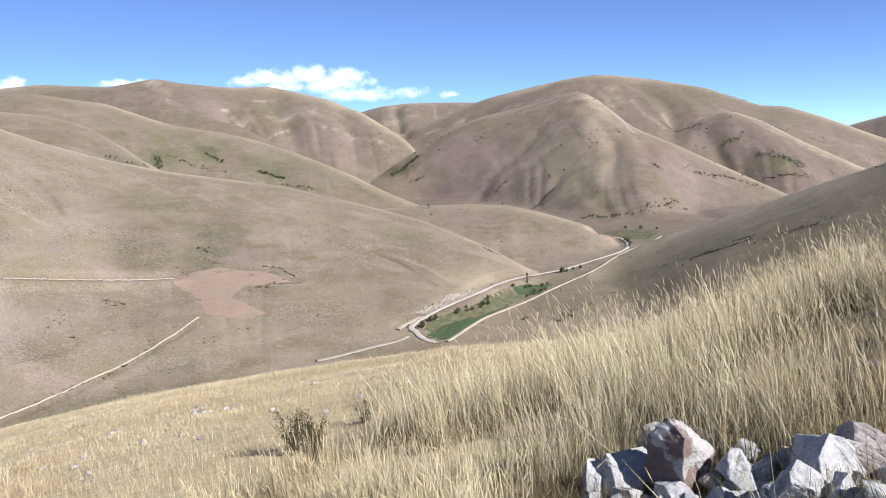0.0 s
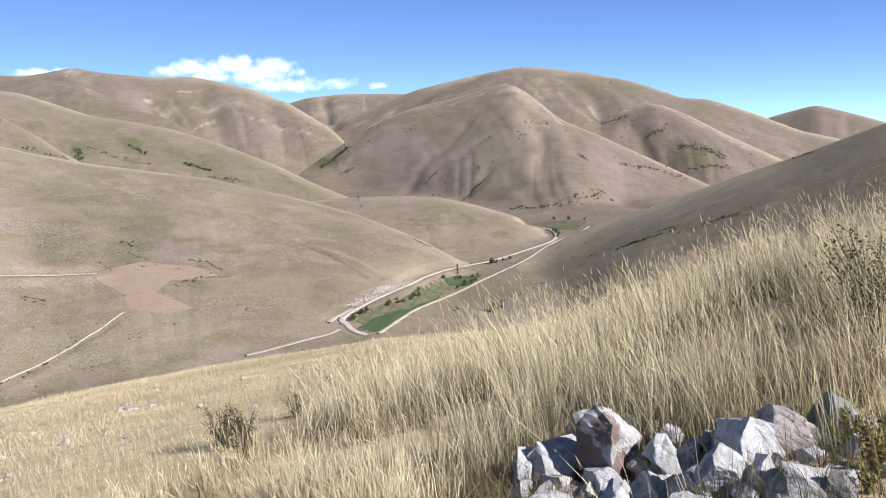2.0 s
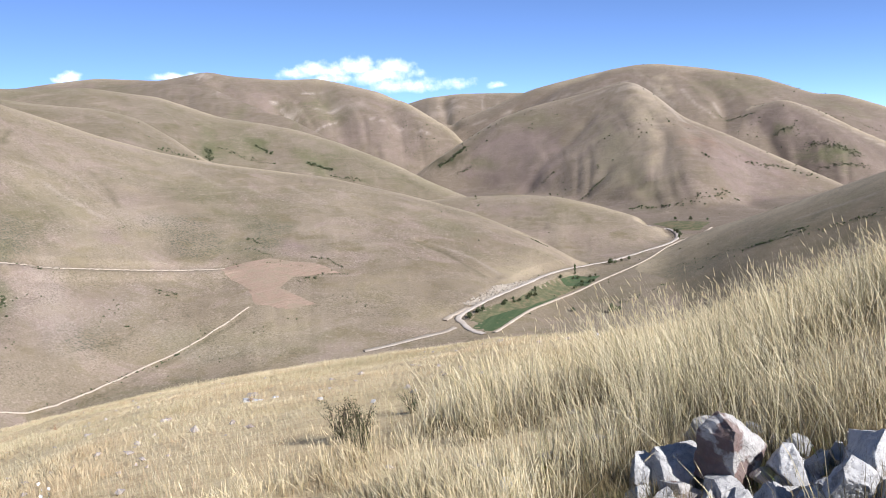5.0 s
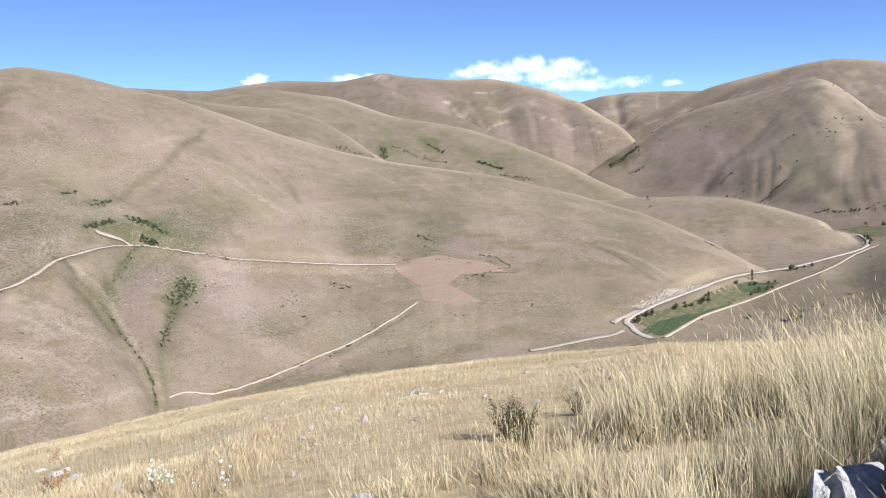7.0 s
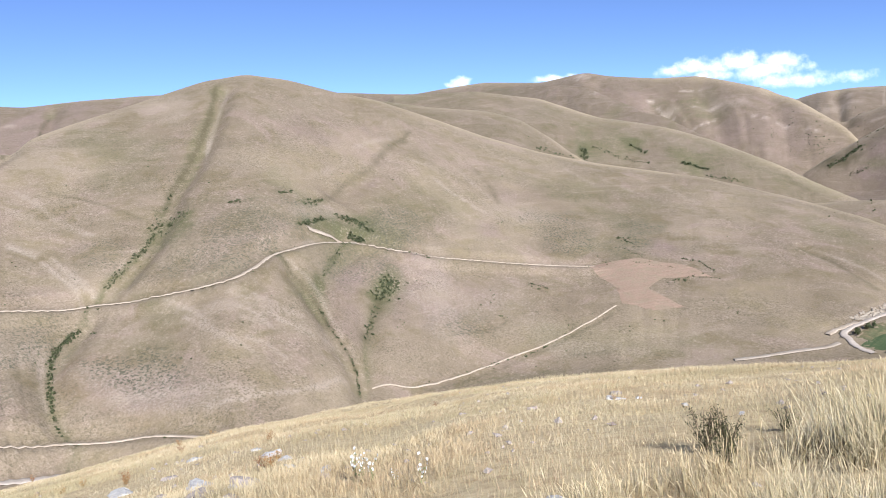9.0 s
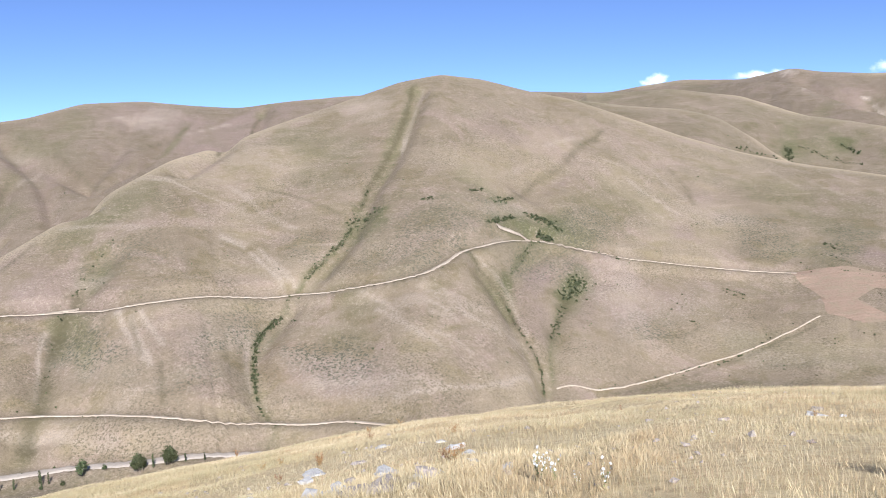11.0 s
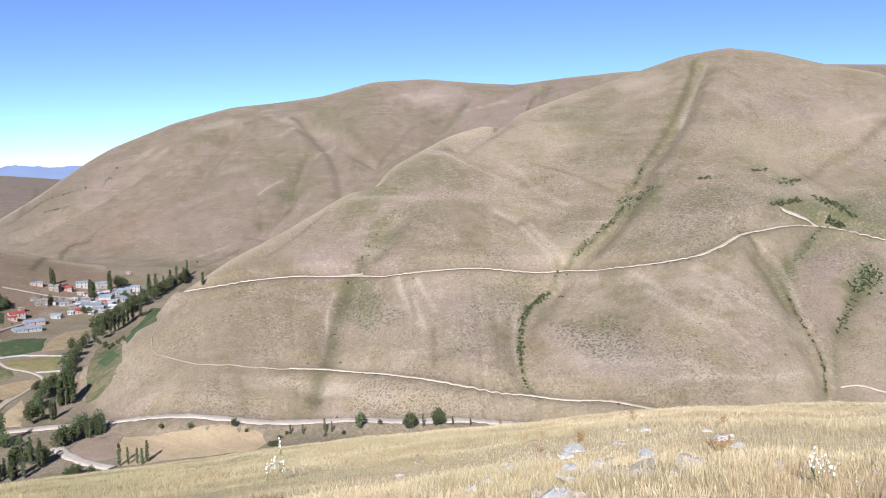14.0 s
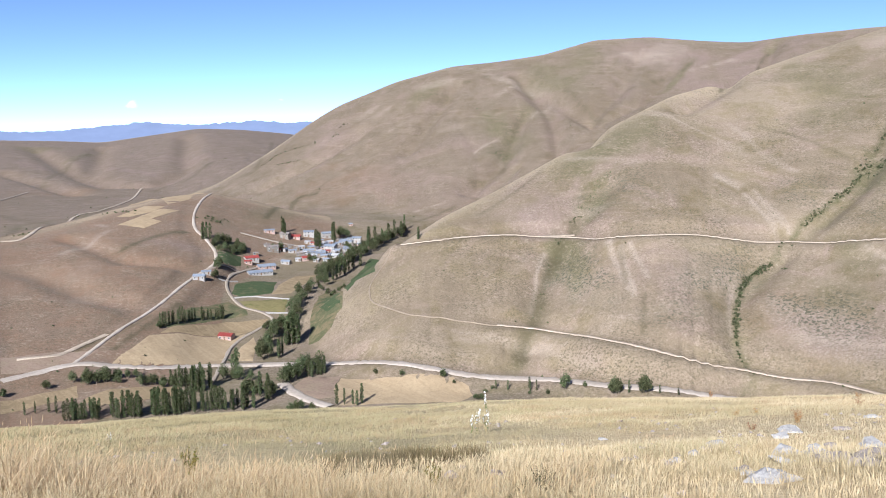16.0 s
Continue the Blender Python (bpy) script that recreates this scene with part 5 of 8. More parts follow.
def two_tone(name, dark, light, scale, fine, rough=0.9, bump=0.3, depth=0.05, per_object=0.0):
    """Matt surface of two colours, mixed by a broad and a fine noise."""
    mat, t, b = shader(name)
    big, small = noise_node(t, scale), noise_node(t, fine)
    col = blend(t, ramp(t, big, 0.3, 0.7), dark, light)
    col = blend(t, ramp(t, small, 0.35, 0.75, 0, 0.5), col, tuple(0.6 * c for c in dark))
    if per_object:
        info = t.nodes.new("ShaderNodeObjectInfo").outputs["Random"]
        hsv = node(t, "ShaderNodeHueSaturation")
        t.links.new(ramp(t, info, 0, 1, 1 - per_object, 1 + per_object), hsv.inputs["Value"])
        t.links.new(col, hsv.inputs["Color"])
        col = hsv.outputs["Color"]
    t.links.new(col, b.inputs["Base Color"])
    b.inputs["Roughness"].default_value = rough
    b.inputs["Specular IOR Level"].default_value = 0.2
    bumped(t, b, small, bump, depth)
    return mat


def earth_material():
    """Dry hill grass over tan soil. Layer cover: scrub, red soil, bare ground and painted crest light, straw; layer
    wash: olive grass, mauve soil and painted far haze, pale scree, rust soil.
    """
    mat, t, b = shader("dry_hill_earth")
    cover = t.nodes.new("ShaderNodeVertexColor")
    cover.layer_name = "cover"
    split = t.nodes.new("ShaderNodeSeparateColor")
    t.links.new(cover.outputs["Color"], split.inputs[0])
    green, red, bare, straw = split.outputs[0], split.outputs[1], split.outputs[2], cover.outputs["Alpha"]
    washes = t.nodes.new("ShaderNodeVertexColor")
    washes.layer_name = "wash"
    split2 = t.nodes.new("ShaderNodeSeparateColor")
    t.links.new(washes.outputs["Color"], split2.inputs[0])
    olive, mauve, scree, rust = split2.outputs[0], split2.outputs[1], split2.outputs[2], washes.outputs["Alpha"]
    flecks = t.nodes.new("ShaderNodeVertexColor")
    flecks.layer_name = "fleck"
    split3 = t.nodes.new("ShaderNodeSeparateColor")
    t.links.new(flecks.outputs["Color"], split3.inputs[0])
    sagebrush, chalk, dusky = split3.outputs[0], split3.outputs[1], split3.outputs[2]
    lie = t.nodes.new("ShaderNodeAttribute")
    lie.attribute_name = "lie"
    broad = noise_node(t, 1 / 140, 5, 0.6)
    mid = noise_node(t, 1 / 26, 6, 0.66, distortion=0.6)
    patch = noise_node(t, 1 / 60, 5, 0.66, scaled(t, 1, 1, 0.4), 1.2)
    contour = noise_node(t, 1.0, 5, 0.66, scaled(t, 0.02, 0.02, 0.16), 1.6)
    rill = noise_node(t, 1.0, 5, 0.68, lie.outputs["Vector"], 1.6)
    speck = noise_node(t, 1 / 2.2, 4, 0.6)
    sage = noise_node(t, 1 / 1.2, 2, 0.5)
    sage_at = noise_node(t, 1 / 45, 5, 0.64, distortion=0.5)
    scratch = noise_node(t, 1.0, 4, 0.65, scaled(t, 0.5, 0.035, 0.06), 1.5)
    grain = noise_node(t, 1 / 0.8, 4, 0.7)
    lump = noise_node(t, 1 / 5.0, 4, 0.62)
    col = blend(t, ramp(t, broad, 0.36, 0.64), (0.192, 0.149, 0.101), (0.252, 0.202, 0.144))
    col = blend(t, ramp(t, mid, 0.48, 0.62, 0, 0.9), col, (0.166, 0.132, 0.074))
    col = blend(t, ramp(t, patch, 0.52, 0.64, 0, 0.75), col, (0.275, 0.207, 0.166))
    col = blend(t, times(t, red, ramp(t, broad, 0.3, 0.7, 0.7, 1.0)), col, (0.146, 0.107, 0.087))
    col = blend(t, times(t, rust, ramp(t, mid, 0.35, 0.6, 0.35, 0.9)), col, (0.228, 0.142, 0.094))
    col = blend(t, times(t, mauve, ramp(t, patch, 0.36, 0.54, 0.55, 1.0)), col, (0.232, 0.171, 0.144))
    col = blend(t, times(t, olive, ramp(t, mid, 0.34, 0.54, 0.55, 1.0)), col, (0.142, 0.128, 0.068))
    col = blend(t, ramp(t, contour, 0.54, 0.66, 0, 0.34), col, (0.330, 0.262, 0.198))
    col = blend(t, ramp(t, contour, 0.46, 0.32, 0, 0.24), col, (0.140, 0.112, 0.070))
    col = blend(t, ramp(t, rill, 0.54, 0.68, 0, 0.26), col, (0.152, 0.120, 0.076))
    col = blend(t, ramp(t, rill, 0.45, 0.32, 0, 0.20), col, (0.312, 0.246, 0.182))
    # Bare ground; on crests this pale tone is painted sunlit rim.
    col = blend(t, times(t, bare, ramp(t, mid, 0.35, 0.6, 0.55, 1.0)), col, (0.500, 0.408, 0.270))
    col = blend(t, times(t, green, ramp(t, mid, 0.3, 0.60, 0.5, 1.0)), col, (0.085, 0.092, 0.038))
    col = blend(t, times(t, scree, ramp(t, speck, 0.38, 0.56, 0.35, 1.0)), col, (0.400, 0.330, 0.262))
    col = blend(t, times(t, ramp(t, speck, 0.54, 0.68), ramp(t, sage_at, 0.40, 0.62, 0.07, 0.50)), col, (0.110, 0.090, 0.054))
    col = blend(t, times(t, ramp(t, speck, 0.46, 0.34), ramp(t, patch, 0.40, 0.60, 0.08, 0.65)), col, (0.350, 0.286, 0.212))
    col = blend(t, times(t, ramp(t, sage, 0.51, 0.60), ramp(t, sage_at, 0.40, 0.62, 0.12, 0.66)), col, (0.098, 0.086, 0.052))
    col = blend(t, times(t, ramp(t, scratch, 0.60, 0.68), ramp(t, patch, 0.4, 0.6, 0.05, 0.4)), col, (0.370, 0.292, 0.214))
    grit = noise_node(t, 1.3, 5, 0.8)
    col = blend(t, ramp(t, grit, 0.50, 0.66, 0.0, 0.42), col, (0.120, 0.094, 0.058))
    col = blend(t, ramp(t, grit, 0.46, 0.32, 0.0, 0.35), col, (0.400, 0.325, 0.245))
    terrace = noise_node(t, 1.0, 4, 0.65, scaled(t, 0.075, 0.075, 0.62), 2.6)
    col = blend(t, times(t, ramp(t, terrace, 0.57, 0.66), ramp(t, sage_at, 0.46, 0.60, 0.0, 0.34)), col, (0.390, 0.318, 0.238))
    col = blend(t, times(t, ramp(t, terrace, 0.42, 0.34), ramp(t, sage_at, 0.46, 0.60, 0.0, 0.26)), col, (0.120, 0.098, 0.060))
    # Dark tone: gully shade put into the colour, and the right spur's dark brown.
    col = blend(t, times(t, dusky, ramp(t, speck, 0.30, 0.62, 0.70, 1.0)), col, (0.090, 0.078, 0.043))
    tuft = noise_node(t, 1 / 1.7, 3, 0.6)
    chip = noise_node(t, 1.0, 3, 0.65, scaled(t, 0.75, 0.5, 0.9), 0.8)
    col = blend(t, times(t, chalk, ramp(t, chip, 0.50, 0.61, 0.28, 1.0)), col, (0.440, 0.368, 0.300))
    col = blend(t, times(t, sagebrush, ramp(t, tuft, 0.52, 0.58, 0.08, 0.9)), col, (0.088, 0.088, 0.058))
    near_a = noise_node(t, 0.55, 5, 0.65)
    near_b = noise_node(t, 6.0, 5, 0.7)
    near_c = noise_node(t, 1.0, 5, 0.75, scaled(t, 60, 35, 40), 1.0)
    near_d = noise_node(t, 1.6, 5, 0.7, None, 0.8)
    lawn = blend(t, ramp(t, near_a, 0.38, 0.62), (0.500, 0.385, 0.210), (0.640, 0.510, 0.290))
    lawn = blend(t, ramp(t, near_d, 0.52, 0.66, 0, 0.7), lawn, (0.300, 0.250, 0.125))
    lawn = blend(t, ramp(t, near_c, 0.46, 0.60, 0, 0.7), lawn, (0.620, 0.510, 0.310))
    lawn = blend(t, ramp(t, near_c, 0.44, 0.30, 0, 0.6), lawn, (0.190, 0.135, 0.070))
    lawn = blend(t, ramp(t, near_b, 0.42, 0.70, 0, 0.75), lawn, (0.330, 0.225, 0.120))
    lawn = blend(t, times(t, olive, ramp(t, near_d, 0.35, 0.60, 0.55, 0.95)), lawn, (0.265, 0.235, 0.110))
    col = blend(t, straw, col, lawn)
    t.links.new(col, b.inputs["Base Color"])
    b.inputs["Roughness"].default_value = 0.95
    b.inputs["Specular IOR Level"].default_value = 0.1
    b.inputs["Sheen Weight"].default_value = 0.05
    b.inputs["Sheen Roughness"].default_value = 0.4
    b.inputs["Sheen Tint"].default_value = (0.95, 0.85, 0.65, 1)
    fine_bump = node(t, "ShaderNodeBump", Strength=0.5, Distance=0.5)
    t.links.new(grain, fine_bump.inputs["Height"])
    t.links.new(ramp(t, straw, 0, 1, 0.5, 0.08), fine_bump.inputs["Strength"])
    lumps = node(t, "ShaderNodeBump", Strength=0.4, Distance=1.1)
    t.links.new(lump, lumps.inputs["Height"])
    t.links.new(ramp(t, straw, 0, 1, 0.4, 0.04), lumps.inputs["Strength"])
    t.links.new(fine_bump.outputs["Normal"], lumps.inputs["Normal"])
    t.links.new(lumps.outputs["Normal"], b.inputs["Normal"])
    return mat


EARTH = earth_material()


# ---- ground sheet ----
def resample(points, step, closed=False):
    """A smooth course through points, in even steps."""
    p = np.array(points, float)
    if closed:
        p = np.concatenate([p[-1:], p, p[:2]])
    else:
        p = np.concatenate([2 * p[:1] - p[1:2], p, 2 * p[-1:] - p[-2:-1]])
    out = []
    for k in range(1, len(p) - 2):
        a, b, c, d = p[k - 1:k + 3]
        n = max(2, int(np.hypot(*(c - b)) / step))
        for u in np.arange(n) / n:
            out.append(0.5 * (2 * b + (c - a) * u + (2 * a - 5 * b + 4 * c - d) * u * u + (3 * b - a - 3 * c + d) * u ** 3))
    if not closed:
        out.append(p[-2])
    return np.array(out)


def sheet_mesh(name, verts, faces, smooth=True):
    """A mesh from arrays of corners and of equal faces."""
    me = bpy.data.meshes.new(name)
    n = faces.shape[1]
    me.vertices.add(len(verts))
    me.vertices.foreach_set("co", np.ascontiguousarray(verts, np.float32).ravel())
    me.loops.add(faces.size)
    me.loops.foreach_set("vertex_index", np.ascontiguousarray(faces, np.int32).ravel())
    me.polygons.add(len(faces))
    me.polygons.foreach_set("loop_start", np.arange(len(faces), dtype=np.int32) * n)
    me.polygons.foreach_set("use_smooth", np.full(len(faces), smooth))
    me.update(calc_edges=True)
    return me


RED = {'right_spur': 0.2, 'spur_west': 0.2, 'hill_west': 0.2, 'range_west': 0.45, 'range_spur': 0.4, 'range_gap': 0.5, 'massif_front': 0.35,
       'massif': 0.65, 'massif_east': 1.0, 'far_east': 1.0, 'hill_back': 0.35, 'plateau_far': 0.55, 'brown_spur': 0.45}


def build_ground():
    na, nr = len(AZ) - 1, len(RAD)
    a = np.radians(AZ[:-1])[:, None]
    x, y = -np.sin(a) * RAD[None, :], np.cos(a) * RAD[None, :]
    z = LAND[:-1]
    verts = np.stack([x, y, z], -1).reshape(-1, 3)
    verts[::nr] = (0.06, -0.04, -EYE)
    i, j = np.meshgrid(np.arange(na), np.arange(nr - 1), indexing="ij")
    k = (i + 1) % na
    quads = np.stack([i * nr + j, k * nr + j, k * nr + j + 1, i * nr + j + 1], -1).reshape(-1, 4)[:, ::-1]
    me = sheet_mesh("ground", verts, quads)
    hill = HILL[:-1]
    cover = np.zeros((na, nr, 4))
    for n, name in enumerate(RIDGES):
        cover[..., 1] = np.where(hill == n, RED.get(name, 0.0), cover[..., 1])
    for name, (depth, half, line) in GULLIES.items():
        if name[0] == 't':
            continue
        d = line_distance(x, y, line, half * 5)
        cover[..., 0] = np.maximum(cover[..., 0], 0.3 * np.exp(-(d / (half * 0.4)) ** 2))
    for sx, sy, reach, thick in SCRUB:
        d = np.hypot(x - sx, y - sy)
        cover[..., 0] = np.maximum(cover[..., 0], 0.5 * np.exp(-(d / reach) ** 2))
    level = z - floor_z(x, y)
    flat = (hill < 0)
    cover[..., 0] = np.where(flat & (RAD[None, :] < 1000), 0.18 + 0.35 * fbm(x / 45, y / 45, 3, 3), cover[..., 0])
    cover[..., 1] = np.where(flat & (RAD[None, :] >= 1000), 0.7, cover[..., 1])
    west = (hill == list(RIDGES).index('hill_west')) | (hill == list(RIDGES).index('spur_west'))
    cover[..., 0] = np.where(west, np.maximum(cover[..., 0], 0.2 + 0.35 * fbm(x / 80, y / 80, 13, 3)), cover[..., 0])
    main = (hill == list(RIDGES).index('main_hill'))
    low = np.exp(-((level - 14) / 9) ** 2) * np.clip(0.5 + fbm(x / 90, y / 90, 21, 3), 0, 1)
    cover[..., 2] = np.where(main, 0.5 * low + 0.2 * np.clip(fbm(x / 70, y / 70, 22, 4) * 2, 0, 1), 0)
    for n, (name, rows) in enumerate(RIDGES.items()):
        rows = np.array(rows)
        ra, rr = np.degrees(np.arctan2(-rows[:, 0], rows[:, 1])), np.hypot(rows[:, 0], rows[:, 1])
        cr = smooth_interp(AZ[:-1], ra, rr, 3.0)[:, None]
        # Pale crest rim: sunlit grass seen edge-on, painted into the ground cover.
        rim_light = np.exp(-((RAD[None, :] - cr) / (13 + 0.011 * cr + (55 if name == 'right_spur' else 0))) ** 2) * np.clip(0.75 + 0.6 * fbm(x / 120, y / 120, 70 + n, 3), 0, 1)
        cover[..., 2] = np.where(hill == n, np.maximum(cover[..., 2], 0.85 * rim_light), cover[..., 2])
        cover[..., 1] = np.where(hill == n, cover[..., 1] * (1 - 0.6 * rim_light), cover[..., 1])
    cover[..., 3] = (hill == 99)
    washed = np.zeros((na, nr, 4))
    fleck = np.zeros((na, nr, 4))
    place = {'olive': (washed, 0), 'mauve': (washed, 1), 'pale': (washed, 2), 'rust': (washed, 3), 'dark': (fleck, 2), 'green': (cover, 0), 'umber': (cover, 1), 'straw': (cover, 2), 'sage': (fleck, 0), 'chalk': (fleck, 1)}
    wob = 0.45 * fbm(x / 38, y / 38, 31, 4) + 0.25 * fbm(x / 9, y / 9, 33, 2)
    for kind, cx, cy, ux, uy, vx, vy, strength in WASHES:
        det = ux * vy - uy * vx
        reach = 2.2 * max(math.hypot(ux, uy), math.hypot(vx, vy))
        near = np.nonzero((np.abs(x - cx) < reach) & (np.abs(y - cy) < reach))
        dx, dy = x[near] - cx, y[near] - cy
        p, q = (dx * vy - dy * vx) / det, (dy * ux - dx * uy) / det
        w = strength * (0.6 if kind == 'pale' else 1.0) * np.clip(1.5 - 1.3 * np.sqrt(p * p + q * q) + 2.6 * wob[near], 0, 1)
        w = w * (0.45 if kind == 'chalk' else 1.0)
        layer, n = place[kind]
        layer[(*near, n)] = np.maximum(layer[(*near, n)], w)
    for kind, half, strength, line in LINES:
        away = math.hypot(*line[0])
        half = max(half, (1.7 if away < 760 else 2.6) if away < 1150 else 4.5)
        strength *= 0.6 if kind == 'dark' and away > 900 else 1.0
        d = line_distance(x, y, resample(line, 6.0) if len(line) > 2 else line, half * 3)
        ragged = 1 + 0.5 * vnoise(x / 6, y / 6, 37)
        w = strength * np.exp(-(d / (half * ragged)) ** 2) * np.clip(0.85 + 1.0 * wob, 0.2, 1)
        layer, n = place[kind]
        layer[..., n] = np.maximum(layer[..., n], w)
    washed[..., 3] = np.where(hill == list(RIDGES).index('brown_spur'), np.maximum(washed[..., 3], 0.95), washed[..., 3])
    washed[..., 3] = np.where(hill == list(RIDGES).index('right_spur'), np.maximum(washed[..., 3], 0.6 + 0.6 * wob), washed[..., 3])
    washed[..., 0] = np.where(hill == list(RIDGES).index('right_spur'), np.maximum(washed[..., 0], 0.5 + 0.7 * wob), washed[..., 0])
    fleck[..., 2] = np.where(hill == list(RIDGES).index('right_spur'), np.maximum(fleck[..., 2], np.clip(0.22 + 0.8 * wob, 0, 1) * (1 - cover[..., 2])), fleck[..., 2])
    green_side = np.clip((np.degrees(a) - 58) / 16, 0, 1) * np.clip(0.8 + 0.8 * vnoise(x / 4, y / 4, 48), 0.2, 1)
    washed[..., 0] = np.where(hill == 99, green_side, washed[..., 0])
    # Even mauve cast on distant hills: haze put into the soil colour.
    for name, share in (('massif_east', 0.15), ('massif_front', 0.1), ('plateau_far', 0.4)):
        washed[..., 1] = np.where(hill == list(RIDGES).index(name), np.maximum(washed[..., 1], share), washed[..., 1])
    lie = np.zeros((na, nr, 3))
    for n, (name, rows) in enumerate(RIDGES.items()):
        mine = np.broadcast_to(hill == n, (na, nr))
        reach = np.median([math.hypot(q[0], q[1]) for q in rows])
        size = 0.07 if reach < 1200 else 0.03
        across = np.broadcast_to(a * reach * size, (na, nr))
        lie[..., 0] = np.where(mine, across, lie[..., 0])
        lie[..., 1] = np.where(mine, np.broadcast_to(RAD[None, :] * size * 0.1, (na, nr)), lie[..., 1])
        lie[..., 2] = np.where(mine, z * size * 0.25, lie[..., 2])
    layer = me.color_attributes.new("fleck", 'FLOAT_COLOR', 'POINT')
    layer.data.foreach_set("color", fleck.reshape(-1).astype(np.float32))
    layer = me.color_attributes.new("wash", 'FLOAT_COLOR', 'POINT')
    layer.data.foreach_set("color", washed.reshape(-1).astype(np.float32))
    layer = me.attributes.new("lie", 'FLOAT_VECTOR', 'POINT')
    layer.data.foreach_set("vector", lie.reshape(-1).astype(np.float32))
    layer = me.color_attributes.new("cover", 'FLOAT_COLOR', 'POINT')
    layer.data.foreach_set("color", cover.reshape(-1).astype(np.float32))
    me.materials.append(EARTH)
    return tagged(new("ground", me), "dry tan grass hills round a narrow valley", "ground", kind="structure")


ground = build_ground()


# ---- roads, tracks, fields ----
from mathutils.geometry import delaunay_2d_cdt


GRAVEL = two_tone("pale_gravel", (0.316, 0.261, 0.200), (0.427, 0.372, 0.303), 0.08, 0.9)
ROAD = two_tone("dusty_road", (0.430, 0.365, 0.298), (0.555, 0.487, 0.410), 0.05, 0.6)
TRACK = two_tone("pale_track_earth", (0.400, 0.325, 0.245), (0.530, 0.445, 0.345), 0.12, 0.7)


def crop(name, dark, light, dry, share, turn):
    """A field: two tones in rows along one direction, with dry ragged patches."""
    mat, t, b = shader(name)
    geo = t.nodes.new("ShaderNodeNewGeometry").outputs["Position"]
    rot = t.nodes.new("ShaderNodeVectorRotate")
    rot.rotation_type = 'Z_AXIS'
    rot.inputs["Angle"].default_value = turn
    t.links.new(geo, rot.inputs["Vector"])
    squash = t.nodes.new("ShaderNodeVectorMath")
    squash.operation = 'MULTIPLY'
    squash.inputs[1].default_value = (0.45, 0.015, 0.1)
    t.links.new(rot.outputs[0], squash.inputs[0])
    rows = noise_node(t, 1.0, 4, 0.7, squash.outputs[0], 0.15)
    big, small, mid = noise_node(t, 0.03, 5, 0.65), noise_node(t, 0.7, 4, 0.65), noise_node(t, 0.11, 5, 0.68, None, 0.6)
    col = blend(t, ramp(t, rows, 0.36, 0.64), dark, light)
    col = blend(t, ramp(t, big, 0.35, 0.65, 0, 0.5), col, tuple(0.75 * v for v in light))
    col = blend(t, ramp(t, mid, 0.60 - 0.25 * share, 0.70 - 0.2 * share, 0, 0.85), col, dry)
    col = blend(t, ramp(t, small, 0.45, 0.72, 0, 0.45), col, tuple(0.6 * v for v in dark))
    t.links.new(col, b.inputs["Base Color"])
    b.inputs["Roughness"].default_value = 0.95
    b.inputs["Specular IOR Level"].default_value = 0.1
    bumped(t, b, small, 0.4, 0.3)
    return mat


FAINT = two_tone("faint_track_earth", (0.265, 0.210, 0.150), (0.345, 0.280, 0.208), 0.12, 0.7)
COVERS = {
    'soil': (crop("ploughed_earth", (0.272, 0.197, 0.142), (0.345, 0.260, 0.195), (0.300, 0.236, 0.165), 0.5, 0.9), "bare ploughed field of reddish tan earth"),
    'tilled': (crop("tilled_red_earth", (0.290, 0.203, 0.143), (0.355, 0.258, 0.190), (0.275, 0.218, 0.150), 0.55, 0.9), "bare ploughed field of reddish tan earth"),
    'lush': (crop("lush_crop", (0.056, 0.084, 0.038), (0.086, 0.112, 0.054), (0.125, 0.122, 0.064), 0.25, 0.3), "lush green crop field on the valley floor"),
    'meadow': (crop("green_meadow", (0.090, 0.102, 0.050), (0.138, 0.138, 0.074), (0.200, 0.160, 0.092), 0.6, 0.3), "mown green meadow on the valley floor"),
    'meadow2': (crop("yellow_meadow", (0.190, 0.168, 0.074), (0.262, 0.222, 0.108), (0.120, 0.130, 0.050), 0.35, 1.2), "yellowed meadow beside the farm lane"),
    'wheat': (crop("wheat_stubble", (0.375, 0.283, 0.172), (0.460, 0.358, 0.225), (0.330, 0.250, 0.155), 0.3, 1.2), "golden harvested wheat field"),
    'stubble': (crop("brown_stubble", (0.275, 0.206, 0.122), (0.370, 0.285, 0.172), (0.235, 0.180, 0.105), 0.4, 1.2), "tan stubble field on the valley floor"),
    'pale': (two_tone("pale_rubble", (0.344, 0.289, 0.220), (0.468, 0.413, 0.330), 0.10, 0.6, bump=0.8, depth=0.6), "pale rubble cutting beside the gorge road"),
}


